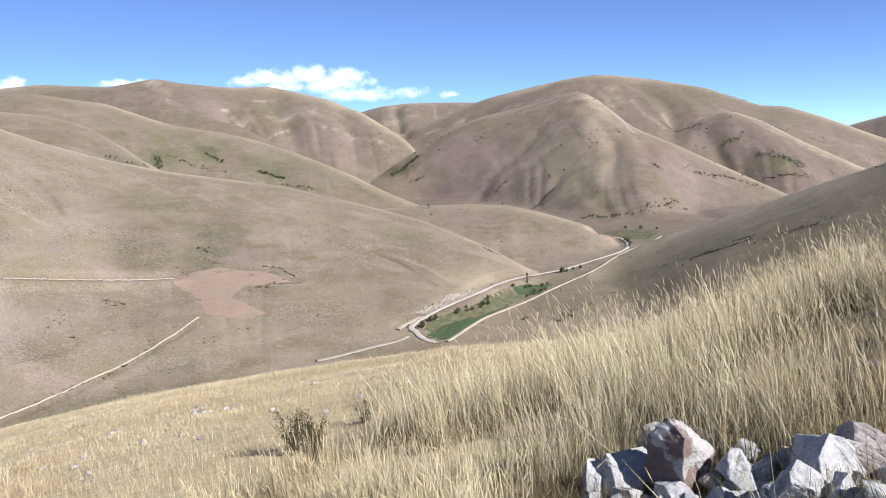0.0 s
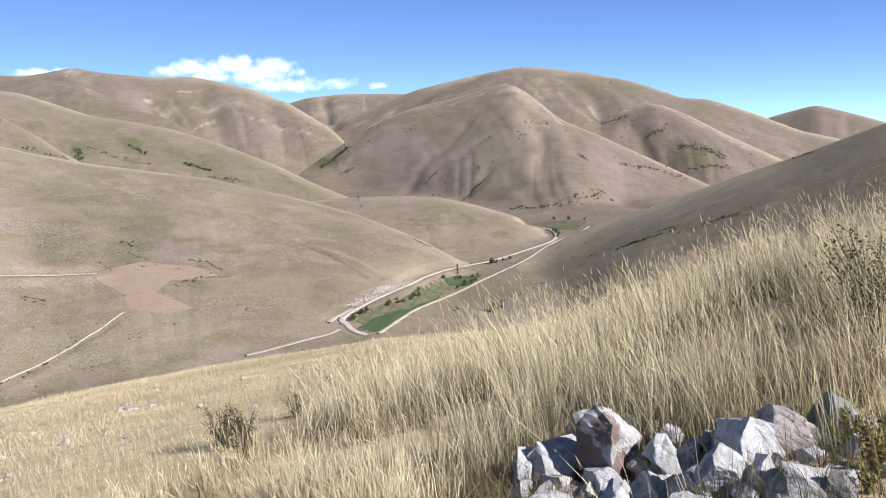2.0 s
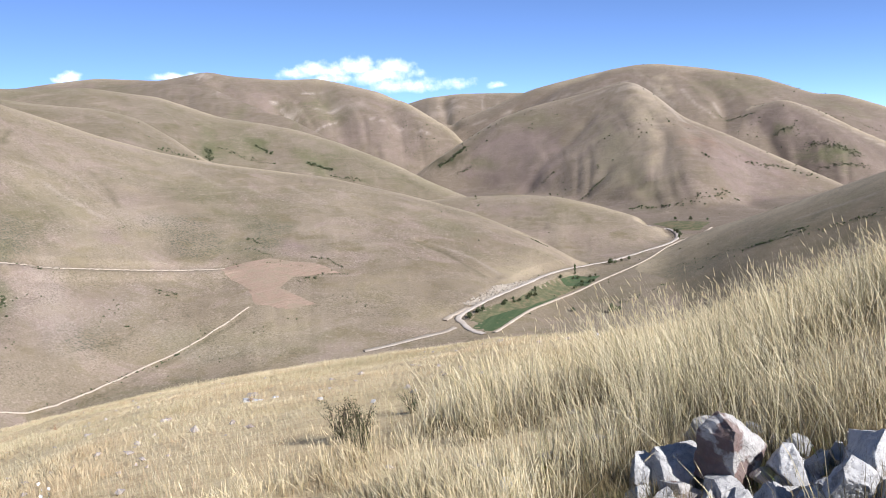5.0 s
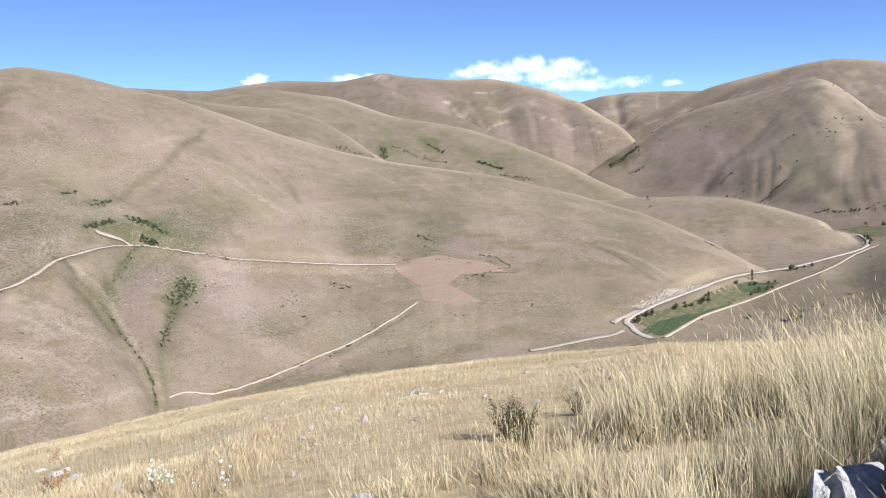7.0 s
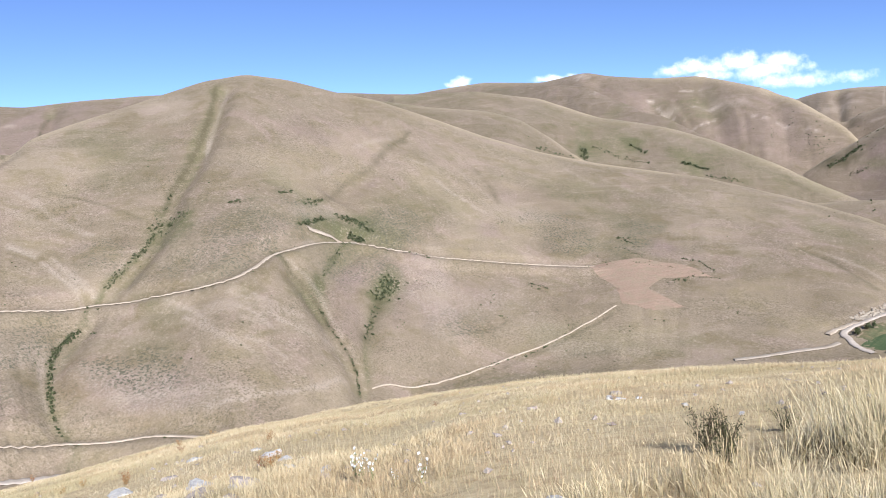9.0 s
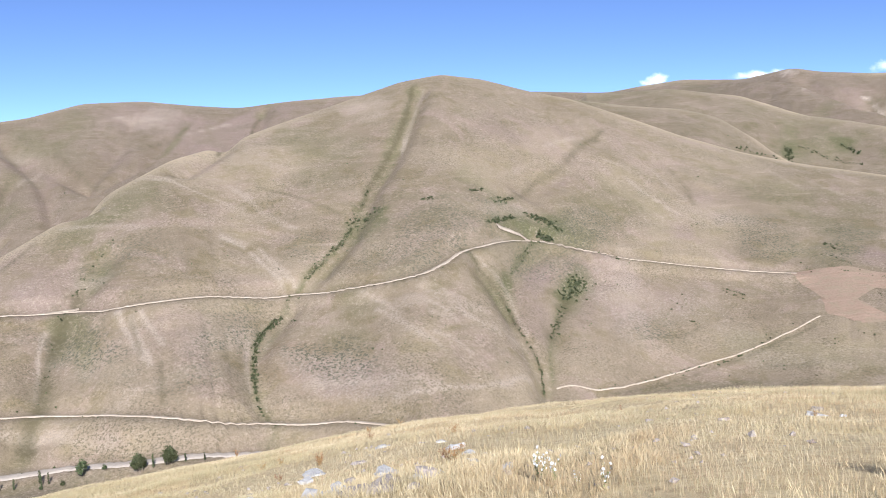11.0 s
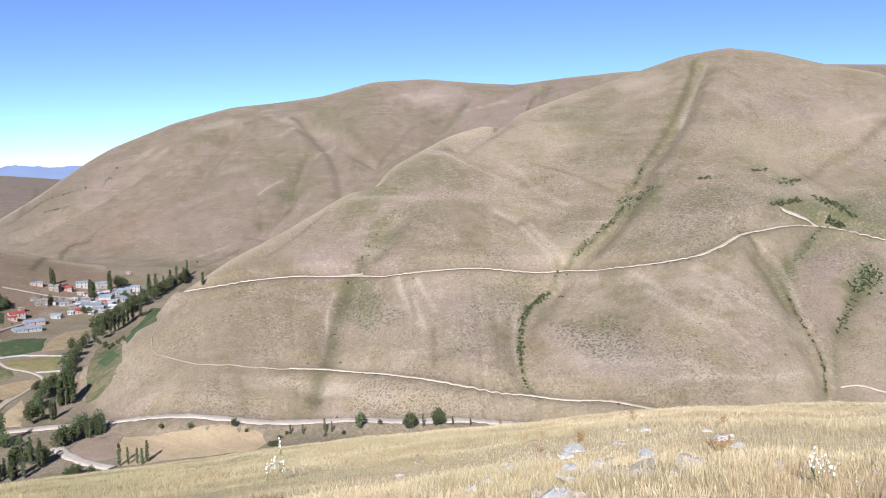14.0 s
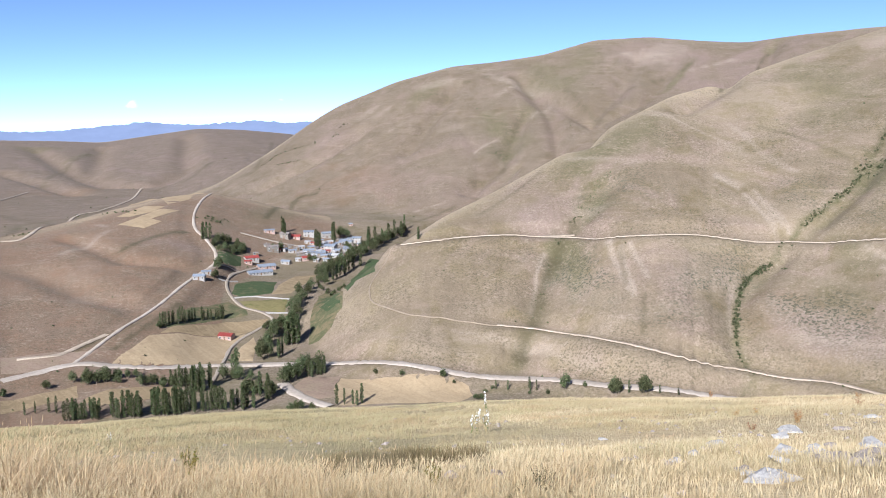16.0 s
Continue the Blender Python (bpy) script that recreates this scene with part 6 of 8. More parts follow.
def ribbon(name, points, width, mat, lift, label, category):
    line = resample(points, 2.5)
    side = np.gradient(line, axis=0)
    side = np.stack([-side[:, 1], side[:, 0]], 1) / (np.hypot(side[:, 0], side[:, 1])[:, None] + 1e-9)
    n = len(line)
    wob = 1 + 0.25 * vnoise(np.arange(n) * 0.45, 0.3, len(name))
    across = np.array([-0.53, -0.45, -0.17, 0.17, 0.45, 0.53])
    drop = np.array([-0.45, 0.0, 0.05, 0.05, 0.0, -0.45])
    xy = line[:, None, :] + side[:, None, :] * (across[None, :, None] * (width * wob)[:, None, None])
    z = ground_z(xy[..., 0], xy[..., 1])
    z = 0.5 * z + 0.5 * z.mean(1, keepdims=True) + lift + drop[None, :]
    z[:, 1:-1] = np.maximum(z[:, 1:-1], ground_z(xy[:, 1:-1, 0], xy[:, 1:-1, 1]) + lift * 0.7)
    verts = np.concatenate([xy, z[..., None]], -1).reshape(-1, 3)
    m = len(across)
    i, j = np.meshgrid(np.arange(n - 1), np.arange(m - 1), indexing="ij")
    quads = np.stack([i * m + j, (i + 1) * m + j, (i + 1) * m + j + 1, i * m + j + 1], -1).reshape(-1, 4)[:, ::-1]
    me = sheet_mesh(name, verts, quads)
    me.materials.append(mat)
    return tagged(new(name, me), label, category, kind="structure")


ROAD_LOOK = {'valley_road': (ROAD, "pale gravel road along the valley floor"), 'village_road': (ROAD, "pale road climbing past the village"),
             'gorge_road': (ROAD, "pale gravel road winding up the gorge"), 'bridge_lane': (ROAD, "pale lane running down to the stream")}
for k, (name, (width, line)) in enumerate(ROADS.items()):
    mat, label = ROAD_LOOK.get(name, (TRACK if name.endswith("track") else GRAVEL, "narrow pale dirt track across the dry slope"))
    if name == 'bend_track':
        mat = FAINT
    ribbon("road_%d" % (k + 1), line, width, mat, 0.6 + 0.015 * k if width > 2.0 else 0.4 + 0.01 * k, label, "road" if name in ROAD_LOOK else "dirt track")


def field(name, outline, mat, label, lift):
    ring = np.array(list(outline) + list(outline[:1]), float)
    edge = np.concatenate([a + (b - a) * np.linspace(0, 1, max(2, int(np.hypot(*(b - a)) / 5)), endpoint=False)[:, None] for a, b in zip(ring[:-1], ring[1:])])
    edge = edge + 0.8 * np.stack([vnoise(edge[:, 0] / 9, edge[:, 1] / 9, 4), vnoise(edge[:, 0] / 9, edge[:, 1] / 9, 5)], 1)
    lo, hi = edge.min(0), edge.max(0)
    step = max(4.0, (hi - lo).max() / 40)
    gx, gy = np.meshgrid(np.arange(lo[0], hi[0], step), np.arange(lo[1], hi[1], step))
    inner = np.stack([gx.ravel(), gy.ravel()], 1)
    pts = [Vector(p) for p in edge] + [Vector(p) for p in inner]
    n = len(edge)
    vs, _, fs, *_ = delaunay_2d_cdt(pts, [(i, (i + 1) % n) for i in range(n)], [], 1, 0.01)
    vs = np.array([tuple(v) for v in vs])
    z = ground_z(vs[:, 0], vs[:, 1]) + lift
    z[:n] -= lift - 0.03
    tris = np.array([f for f in fs if len(f) == 3])
    a, b, c = vs[tris[:, 0]], vs[tris[:, 1]], vs[tris[:, 2]]
    turn = (b[:, 0] - a[:, 0]) * (c[:, 1] - a[:, 1]) - (b[:, 1] - a[:, 1]) * (c[:, 0] - a[:, 0])
    tris[turn < 0] = tris[turn < 0][:, ::-1]
    me = sheet_mesh(name, np.column_stack([vs, z]), tris)
    me.materials.append(mat)
    return tagged(new(name, me), label, "field", kind="structure")


for k, (name, (cover, outline)) in enumerate(FIELDS.items()):
    mat, label = COVERS[cover]
    field("field_%d" % (k + 1), outline, mat, label, 0.16 + 0.008 * k)


# ---- distance: mountains and clouds ----
def part(name, data, mat, parent, label=""):
    """A mesh (or bmesh) as one object under a thing or a part."""
    if isinstance(data, bmesh.types.BMesh):
        me = bpy.data.meshes.new(name)
        data.to_mesh(me)
        data.free()
        data = me
    if mat and not data.materials:
        data.materials.append(mat)
    ob = new(name, data)
    ob.parent = parent
    if label:
        ob["label"] = label
    return ob


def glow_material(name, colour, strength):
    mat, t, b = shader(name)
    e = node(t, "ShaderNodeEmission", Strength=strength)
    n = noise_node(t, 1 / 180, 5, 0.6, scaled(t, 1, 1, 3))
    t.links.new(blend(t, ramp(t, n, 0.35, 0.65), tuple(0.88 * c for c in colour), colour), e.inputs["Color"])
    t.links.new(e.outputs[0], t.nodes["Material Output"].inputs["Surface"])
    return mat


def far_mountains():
    """A range beyond the open end of the valley; its blue is haze, painted as glowing colour."""
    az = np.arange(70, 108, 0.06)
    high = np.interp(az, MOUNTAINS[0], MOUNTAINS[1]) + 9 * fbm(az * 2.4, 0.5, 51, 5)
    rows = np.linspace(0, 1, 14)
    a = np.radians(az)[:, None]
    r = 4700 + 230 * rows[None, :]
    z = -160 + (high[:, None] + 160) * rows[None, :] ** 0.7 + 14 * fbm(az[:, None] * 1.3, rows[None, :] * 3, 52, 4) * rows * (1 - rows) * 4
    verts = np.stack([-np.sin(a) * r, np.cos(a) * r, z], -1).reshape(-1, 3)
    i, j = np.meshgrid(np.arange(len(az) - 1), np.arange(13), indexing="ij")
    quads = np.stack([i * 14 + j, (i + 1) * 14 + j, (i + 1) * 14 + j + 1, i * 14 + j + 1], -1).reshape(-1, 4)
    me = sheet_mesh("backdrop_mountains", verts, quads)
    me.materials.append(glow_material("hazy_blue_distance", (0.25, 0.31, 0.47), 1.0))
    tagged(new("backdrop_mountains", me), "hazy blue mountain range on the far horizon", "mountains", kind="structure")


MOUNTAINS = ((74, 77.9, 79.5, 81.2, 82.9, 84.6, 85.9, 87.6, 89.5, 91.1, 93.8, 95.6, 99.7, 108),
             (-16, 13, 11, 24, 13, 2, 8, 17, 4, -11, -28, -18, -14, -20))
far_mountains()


def cloud_material():
    mat, t, b = shader("white_cloud")
    layer = t.nodes.new("ShaderNodeVertexColor")
    layer.layer_name = "thick"
    fine = noise_node(t, 1 / 45, 6, 0.65)
    add = t.nodes.new("ShaderNodeMath")
    add.operation = 'ADD'
    t.links.new(layer.outputs["Color"], add.inputs[0])
    t.links.new(ramp(t, fine, 0, 1, -0.55, 0.55), add.inputs[1])
    alpha = ramp(t, add.outputs[0], 0.26, 0.98)
    e = node(t, "ShaderNodeEmission", Strength=1.0)
    t.links.new(blend(t, ramp(t, add.outputs[0], 0.35, 0.95), (0.70, 0.80, 0.95), (0.96, 0.97, 0.98)), e.inputs["Color"])
    clear = t.nodes.new("ShaderNodeBsdfTransparent")
    mix = t.nodes.new("ShaderNodeMixShader")
    t.links.new(alpha, mix.inputs[0])
    t.links.new(clear.outputs[0], mix.inputs[1])
    t.links.new(e.outputs[0], mix.inputs[2])
    t.links.new(mix.outputs[0], t.nodes["Material Output"].inputs["Surface"])
    return mat


CLOUD = cloud_material()


def cloud(puffs, label, seed):
    """A bank of cloud beyond the hills: puffs of bearing, height angle, half width, half height and thickness."""
    p = np.array(puffs)
    a = np.arange((p[:, 0] - p[:, 2]).min() - 0.5, (p[:, 0] + p[:, 2]).max() + 0.5, 0.07)
    h = np.arange((p[:, 1] - p[:, 3]).min() - 0.4, (p[:, 1] + p[:, 3]).max() + 0.5, 0.05)
    ga, gh = np.meshgrid(a, h, indexing="ij")
    wa, wh = ga + 0.22 * fbm(ga * 1.6, gh * 2.2, seed, 4), gh + 0.18 * fbm(ga * 1.6, gh * 2.2, seed + 9, 4)
    thick = np.zeros_like(ga)
    for pa, ph, pw, pt, dense in p:
        d = np.hypot((wa - pa) / pw, (wh - ph) / np.where(wh < ph, pt * 0.7, pt))
        thick = np.maximum(thick, dense * np.clip(1.25 - d, 0, 1))
    r = 4880.0
    x, y = -np.sin(np.radians(ga)) * r, np.cos(np.radians(ga)) * r
    verts = np.stack([x, y, np.tan(np.radians(gh)) * r], -1).reshape(-1, 3)
    nh = len(h)
    i, j = np.meshgrid(np.arange(len(a) - 1), np.arange(nh - 1), indexing="ij")
    quads = np.stack([i * nh + j, (i + 1) * nh + j, (i + 1) * nh + j + 1, i * nh + j + 1], -1).reshape(-1, 4)
    me = sheet_mesh("backdrop_cloud", verts, quads)
    layer = me.color_attributes.new("thick", 'FLOAT_COLOR', 'POINT')
    layer.data.foreach_set("color", np.repeat(thick.reshape(-1, 1), 4, 1).astype(np.float32).ravel())
    me.materials.append(CLOUD)
    ob = tagged(new("backdrop_cloud", me), label, "cloud", kind="structure")
    ob.visible_shadow = False
    return ob


cloud([(12.02, 5.08, 1.23, 0.51, 0.80), (10.87, 5.32, 1.30, 0.65, 1.00), (9.61, 5.14, 1.44, 0.65, 0.90), (8.10, 5.37, 1.44, 0.79, 1.00), (5.93, 5.22, 1.44, 0.72, 1.00), (6.84, 4.77, 2.17, 0.79, 0.95), (4.36, 4.81, 0.94, 0.43, 0.60), (4.94, 4.00, 2.89, 0.65, 0.75), (2.27, 4.02, 2.17, 0.51, 0.65), (6.35, 4.12, 1.08, 0.51, 0.90), (-0.57, 3.82, 0.87, 0.36, 0.80), (9.81, 4.70, 2.53, 0.51, 0.70)],
      "bank of bright white cumulus cloud behind the hills", 11)
cloud([(25.14, 5.33, 0.79, 0.43, 1.00), (25.56, 5.14, 0.72, 0.36, 0.70)],
      "small white puff of cloud behind the ridge", 23)
cloud([(19.27, 5.15, 1.81, 0.32, 0.90), (20.06, 5.10, 1.08, 0.25, 0.60), (18.30, 5.26, 0.90, 0.29, 0.60)],
      "low white strip of cloud behind the ridge", 31)
cloud([(88.41, 1.24, 0.43, 0.29, 0.95), (88.67, 1.10, 0.29, 0.18, 0.50)],
      "tiny white cloud over the far plain", 37)
cloud([(79.50, 1.49, 0.32, 0.18, 0.50)],
      "faint wisp of cloud over the far plain", 41)


# ---- trees ----
def leaf_material(name, dark, light):
    mat, t, b = shader(name)
    geo = t.nodes.new("ShaderNodeNewGeometry")
    info = t.nodes.new("ShaderNodeObjectInfo")
    col = blend(t, geo.outputs["Random Per Island"], dark, light)
    hsv = node(t, "ShaderNodeHueSaturation")
    t.links.new(ramp(t, info.outputs["Random"], 0, 1, 0.75, 1.3), hsv.inputs["Value"])
    t.links.new(ramp(t, info.outputs["Random"], 0, 1, 0.47, 0.52), hsv.inputs["Hue"])
    t.links.new(col, hsv.inputs["Color"])
    t.links.new(hsv.outputs["Color"], b.inputs["Base Color"])
    b.inputs["Roughness"].default_value = 0.7
    b.inputs["Specular IOR Level"].default_value = 0.2
    tr = t.nodes.new("ShaderNodeBsdfTranslucent")
    t.links.new(hsv.outputs["Color"], tr.inputs["Color"])
    mix = node(t, "ShaderNodeMixShader", Fac=0.3)
    t.links.new(b.outputs[0], mix.inputs[1])
    t.links.new(tr.outputs[0], mix.inputs[2])
    t.links.new(mix.outputs[0], t.nodes["Material Output"].inputs["Surface"])
    return mat


POPLAR_LEAF = leaf_material("poplar_leaf", (0.040, 0.060, 0.026), (0.130, 0.155, 0.068))
WILLOW_LEAF = leaf_material("willow_leaf", (0.044, 0.062, 0.027), (0.155, 0.172, 0.082))
SCRUB_LEAF = leaf_material("scrub_leaf", (0.050, 0.062, 0.030), (0.130, 0.138, 0.070))
BARK = two_tone("grey_bark", (0.13, 0.10, 0.075), (0.24, 0.20, 0.16), 2.0, 9.0)


def leaf_cards(centres, sizes, rng, flat=0.0):
    """Small four-cornered leaf sprays, each turned its own way."""
    n = len(centres)
    a = rng.normal(size=(n, 3))
    a /= np.linalg.norm(a, axis=1)[:, None]
    b = np.cross(a, rng.normal(size=(n, 3)))
    b /= np.linalg.norm(b, axis=1)[:, None]
    s = sizes[:, None]
    v = np.stack([centres - a * s * 0.5, centres + b * s * 0.35, centres + a * s * 0.5, centres - b * s * 0.35], 1)
    v[:, 1] += rng.normal(size=(n, 3)) * s * 0.1
    return v.reshape(-1, 3), np.arange(4 * n).reshape(n, 4)


def tube(bm, path, radii, sides=6):
    """A tapered limb along a path of points."""
    rings = []
    for k, (p, r) in enumerate(zip(path, radii)):
        p = Vector(p)
        d = (Vector(path[min(k + 1, len(path) - 1)]) - Vector(path[max(k - 1, 0)])).normalized()
        u = d.orthogonal().normalized()
        w = d.cross(u)
        rings.append([bm.verts.new(p + (u * math.cos(q) + w * math.sin(q)) * r) for q in np.arange(sides) * math.tau / sides])
    for a, b in zip(rings[:-1], rings[1:]):
        for k in range(sides):
            bm.faces.new((a[k], a[(k + 1) % sides], b[(k + 1) % sides], b[k]))
    bm.faces.new(rings[-1])


def make_tree(kind, seed, label, category, group):
    """A tree one unit high: trunk with limbs, and a crown of leaf sprays."""
    rng = np.random.default_rng(seed)
    base = tagged(new(kind + "_tree"), label, category, group)
    bm = bmesh.new()
    lean = rng.normal(size=2) * 0.02
    tip = 0.9 if kind == "poplar" else 0.6
    tube(bm, [(lean[0] * q, lean[1] * q, q * tip - 0.03) for q in (0, 0.15, 0.5, 1)], [0.022, 0.016, 0.011, 0.003])
    limbs = []
    for k in range(7):
        up, turn = rng.uniform(0.15, 0.6) * tip, rng.uniform(0, math.tau)
        out = 0.05 if kind == "poplar" else 0.17
        end = (math.cos(turn) * out, math.sin(turn) * out, up + (0.16 if kind == "poplar" else 0.2))
        limbs.append(end)
        tube(bm, [(0, 0, up), (end[0] * 0.5, end[1] * 0.5, up + 0.06), end], [0.008, 0.006, 0.002], 4)
    part("trunk", bm, BARK, base)
    if kind == "poplar":
        n = 420
        h = rng.uniform(0.06, 1.0, n)
        wide = 0.082 * rng.uniform(0.8, 1.15) * np.clip((h - 0.02) / 0.12, 0.25, 1) * np.sqrt(np.clip(1 - ((h - 0.45) / 0.56) ** 4, 0.03, 1))
        turn = rng.uniform(0, math.tau, n)
        bulge = 1 + 0.35 * np.sin(turn * 2 + h * 17 + seed) + 0.2 * np.sin(turn * 3 - h * 31)
        rad = wide * np.sqrt(rng.uniform(0.15, 1, n)) * bulge
        c = np.stack([np.cos(turn) * rad, np.sin(turn) * rad, h], 1)
        size = rng.uniform(0.040, 0.066, n)
    else:
        c = []
        for lx, ly, lz in limbs + [(0, 0, 0.72), (0.05, 0.08, 0.6), (-0.1, 0.02, 0.5)]:
            m = 60
            d = rng.normal(size=(m, 3))
            d /= np.linalg.norm(d, axis=1)[:, None]
            c.append(np.array((lx, ly, lz)) + d * np.array((0.15, 0.15, 0.17)) * rng.uniform(0.55, 1.15, (m, 1)) * rng.uniform(0.8, 1.2))
        c = np.concatenate(c)
        c[:, 2] = np.clip(c[:, 2], 0.06, 1.0)
        size = rng.uniform(0.05, 0.10, len(c))
    v, f = leaf_cards(c, size, rng)
    part("crown", sheet_mesh("crown", v, f, False), POPLAR_LEAF if kind == "poplar" else WILLOW_LEAF, base)
    return base


def plant_trees():
    rng = np.random.default_rng(12)
    stock = {}
    labels = {"poplar": "slender dark green poplar on the valley floor", "willow": "rounded green willow beside the stream"}
    for kind, number, height, line in TREE_ROWS:
        kind = "willow" if kind == "round" else kind
        pts = np.array(line, float)
        cum = np.concatenate([[0], np.cumsum(np.hypot(*np.diff(pts, axis=0).T))])
        for q in range(number):
            u = (q + rng.uniform(0.2, 0.8)) / number * cum[-1]
            spread = 0.5 if number < 4 else (1.0 if kind == "poplar" else 1.5)
            x, y = np.interp(u, cum, pts[:, 0]) + rng.normal() * spread, np.interp(u, cum, pts[:, 1]) + rng.normal() * spread
            h = height * rng.uniform(0.85, 1.25)
            wide = h * rng.uniform(0.85, 1.2) * (1.0 if h > 5 else 1.25)
            m = pose(x, y, float(ground_z(x, y)) - 0.05, 0, 0, rng.uniform(0, 360)) @ Matrix.Diagonal((wide, wide, h, 1))
            pick = (kind, int(rng.integers(5)))
            if pick not in stock:
                stock[pick] = make_tree(kind, 40 + pick[1] + (10 if kind == "willow" else 0), labels[kind], "tree", kind + " trees of the valley")
                stock[pick].matrix_basis = m
            else:
                made = copy_thing(stock[pick], Matrix.Identity(4))
                made.matrix_basis = m


plant_trees()


# ---- scrub on the slopes ----
def clumps(places, sizes, seed, cards=14):
    rng = np.random.default_rng(seed)
    n = len(places)
    d = rng.normal(size=(n, cards, 3))
    d /= np.linalg.norm(d, axis=2)[..., None]
    c = places[:, None, :] + d * sizes[:, None, None] * np.array((0.5, 0.5, 0.38)) * rng.uniform(0.3, 1.0, (n, cards, 1))
    c[..., 2] += 0.3 * sizes[:, None]
    return leaf_cards(c.reshape(-1, 3), np.repeat(sizes, cards) * rng.uniform(0.35, 0.7, n * cards), rng)


def scatter_scrub():
    rng = np.random.default_rng(77)
    xs, ys, ss = [], [], []
    for size, number, spread, line in BUSHES:
        pts = np.array(line, float)
        cum = np.concatenate([[0], np.cumsum(np.hypot(*np.diff(pts, axis=0).T))])
        for u in rng.uniform(0, cum[-1], number):
            x, y = np.interp(u, cum, pts[:, 0]), np.interp(u, cum, pts[:, 1])
            xs.append(x + rng.normal() * spread * 0.6), ys.append(y + rng.normal() * spread * 0.6)
            ss.append(size * (0.45 + 0.85 * rng.random() ** 1.5))
    for sx, sy, reach, thick in SCRUB:
        for _ in range(int(min(200, 30 + reach * 1.6) * thick)):
            u, w = rng.normal(size=2) * reach * 0.6
            if vnoise((sx + u) / 14, (sy + w) / 14, 8) > -0.1:
                xs.append(sx + u), ys.append(sy + w), ss.append(rng.uniform(0.6, 1.6) * (1 + 0.25 * thick) * max(1.0, math.hypot(sx, sy) / 950))
    n = 4200
    az, r = rng.uniform(-33, 99, n), np.exp(rng.uniform(math.log(390), math.log(3200), n))
    x, y = -np.sin(np.radians(az)) * r, np.cos(np.radians(az)) * r
    keep = vnoise(x / 70, y / 70, 9) + 0.6 * vnoise(x / 18, y / 18, 10) > 0.15
    xs += list(x[keep]); ys += list(y[keep]); ss += list((0.4 + 1.0 * rng.random(n) ** 2.5)[keep] * (0.7 + r[keep] / 1400))
    n = 2600
    az, r = rng.uniform(-33, 8, n), rng.uniform(1450, 2500, n)
    x, y = -np.sin(np.radians(az)) * r, np.cos(np.radians(az)) * r
    keep = vnoise(x / 130, y / 130, 19) + 0.8 * vnoise(x / 40, y / 40, 20) > 0.3
    xs += list(x[keep]); ys += list(y[keep]); ss += list(rng.uniform(1.0, 3.6, n)[keep])
    for name in ("upper_track", "lower_track", "field_track", "gorge_road", "valley_road", "field_edge_track"):
        for x, y in resample(ROADS[name][1], 7.0):
            if rng.random() < 0.3:
                xs.append(x + rng.normal() * 3 + rng.choice((-5, 5))), ys.append(y + rng.normal() * 3), ss.append(rng.uniform(0.5, 1.5))
    x, y, s = np.array(xs), np.array(ys), np.array(ss)
    v, f = clumps(np.stack([x, y, ground_z(x, y)], 1), s, 5)
    me = sheet_mesh("scrub", v, f, False)
    me.materials.append(SCRUB_LEAF)
    tagged(new("scrub", me), "dark green thorn scrub dotted over the slopes", "scrub", kind="stuff")


scatter_scrub()


# ---- village ----
PLASTER = {'white': two_tone("white_plaster", (0.330, 0.315, 0.290), (0.430, 0.415, 0.385), 0.4, 3.0, per_object=0.08),
           'pink': two_tone("pink_plaster", (0.408, 0.282, 0.239), (0.465, 0.352, 0.303), 0.4, 3.0),
           'tan': two_tone("mud_plaster", (0.264, 0.207, 0.145), (0.352, 0.290, 0.216), 0.4, 3.0, per_object=0.15),
           'grey': two_tone("stone_wall", (0.190, 0.169, 0.141), (0.282, 0.253, 0.218), 0.6, 3.0, per_object=0.15)}


def metal_roof(name, dark, light, rough):
    mat = two_tone(name, dark, light, 0.3, 2.5, rough, 0.1, 0.02, 0.12)
    mat.node_tree.nodes["Principled BSDF"].inputs["Specular IOR Level"].default_value = 0.3
    return mat


ROOF = {'blue': metal_roof("blue_grey_tin", (0.190, 0.225, 0.275), (0.290, 0.320, 0.360), 0.6), 'red': metal_roof("red_tin", (0.253, 0.049, 0.042), (0.324, 0.077, 0.063), 0.5),
        'white': metal_roof("white_tin", (0.380, 0.392, 0.410), (0.490, 0.497, 0.505), 0.5), 'grey': metal_roof("rusty_tin", (0.197, 0.169, 0.148), (0.282, 0.253, 0.232), 0.7)}
GLASS, _, glass_b = shader("window_glass")
glass_b.inputs["Base Color"].default_value = (0.03, 0.04, 0.05, 1)
glass_b.inputs["Roughness"].default_value = 0.08
FRAME = two_tone("painted_frame", (0.55, 0.55, 0.53), (0.70, 0.70, 0.68), 2.0, 9.0)
DOORWOOD = two_tone("brown_door_wood", (0.13, 0.08, 0.05), (0.22, 0.14, 0.09), 2.0, 9.0)


def box(bm, lo, hi):
    """An upright block from corner to corner."""
    made = bmesh.ops.create_cube(bm, size=1.0)["verts"]
    for v in made:
        v.co = Vector([lo[k] + (v.co[k] + 0.5) * (hi[k] - lo[k]) for k in range(3)])
    return made


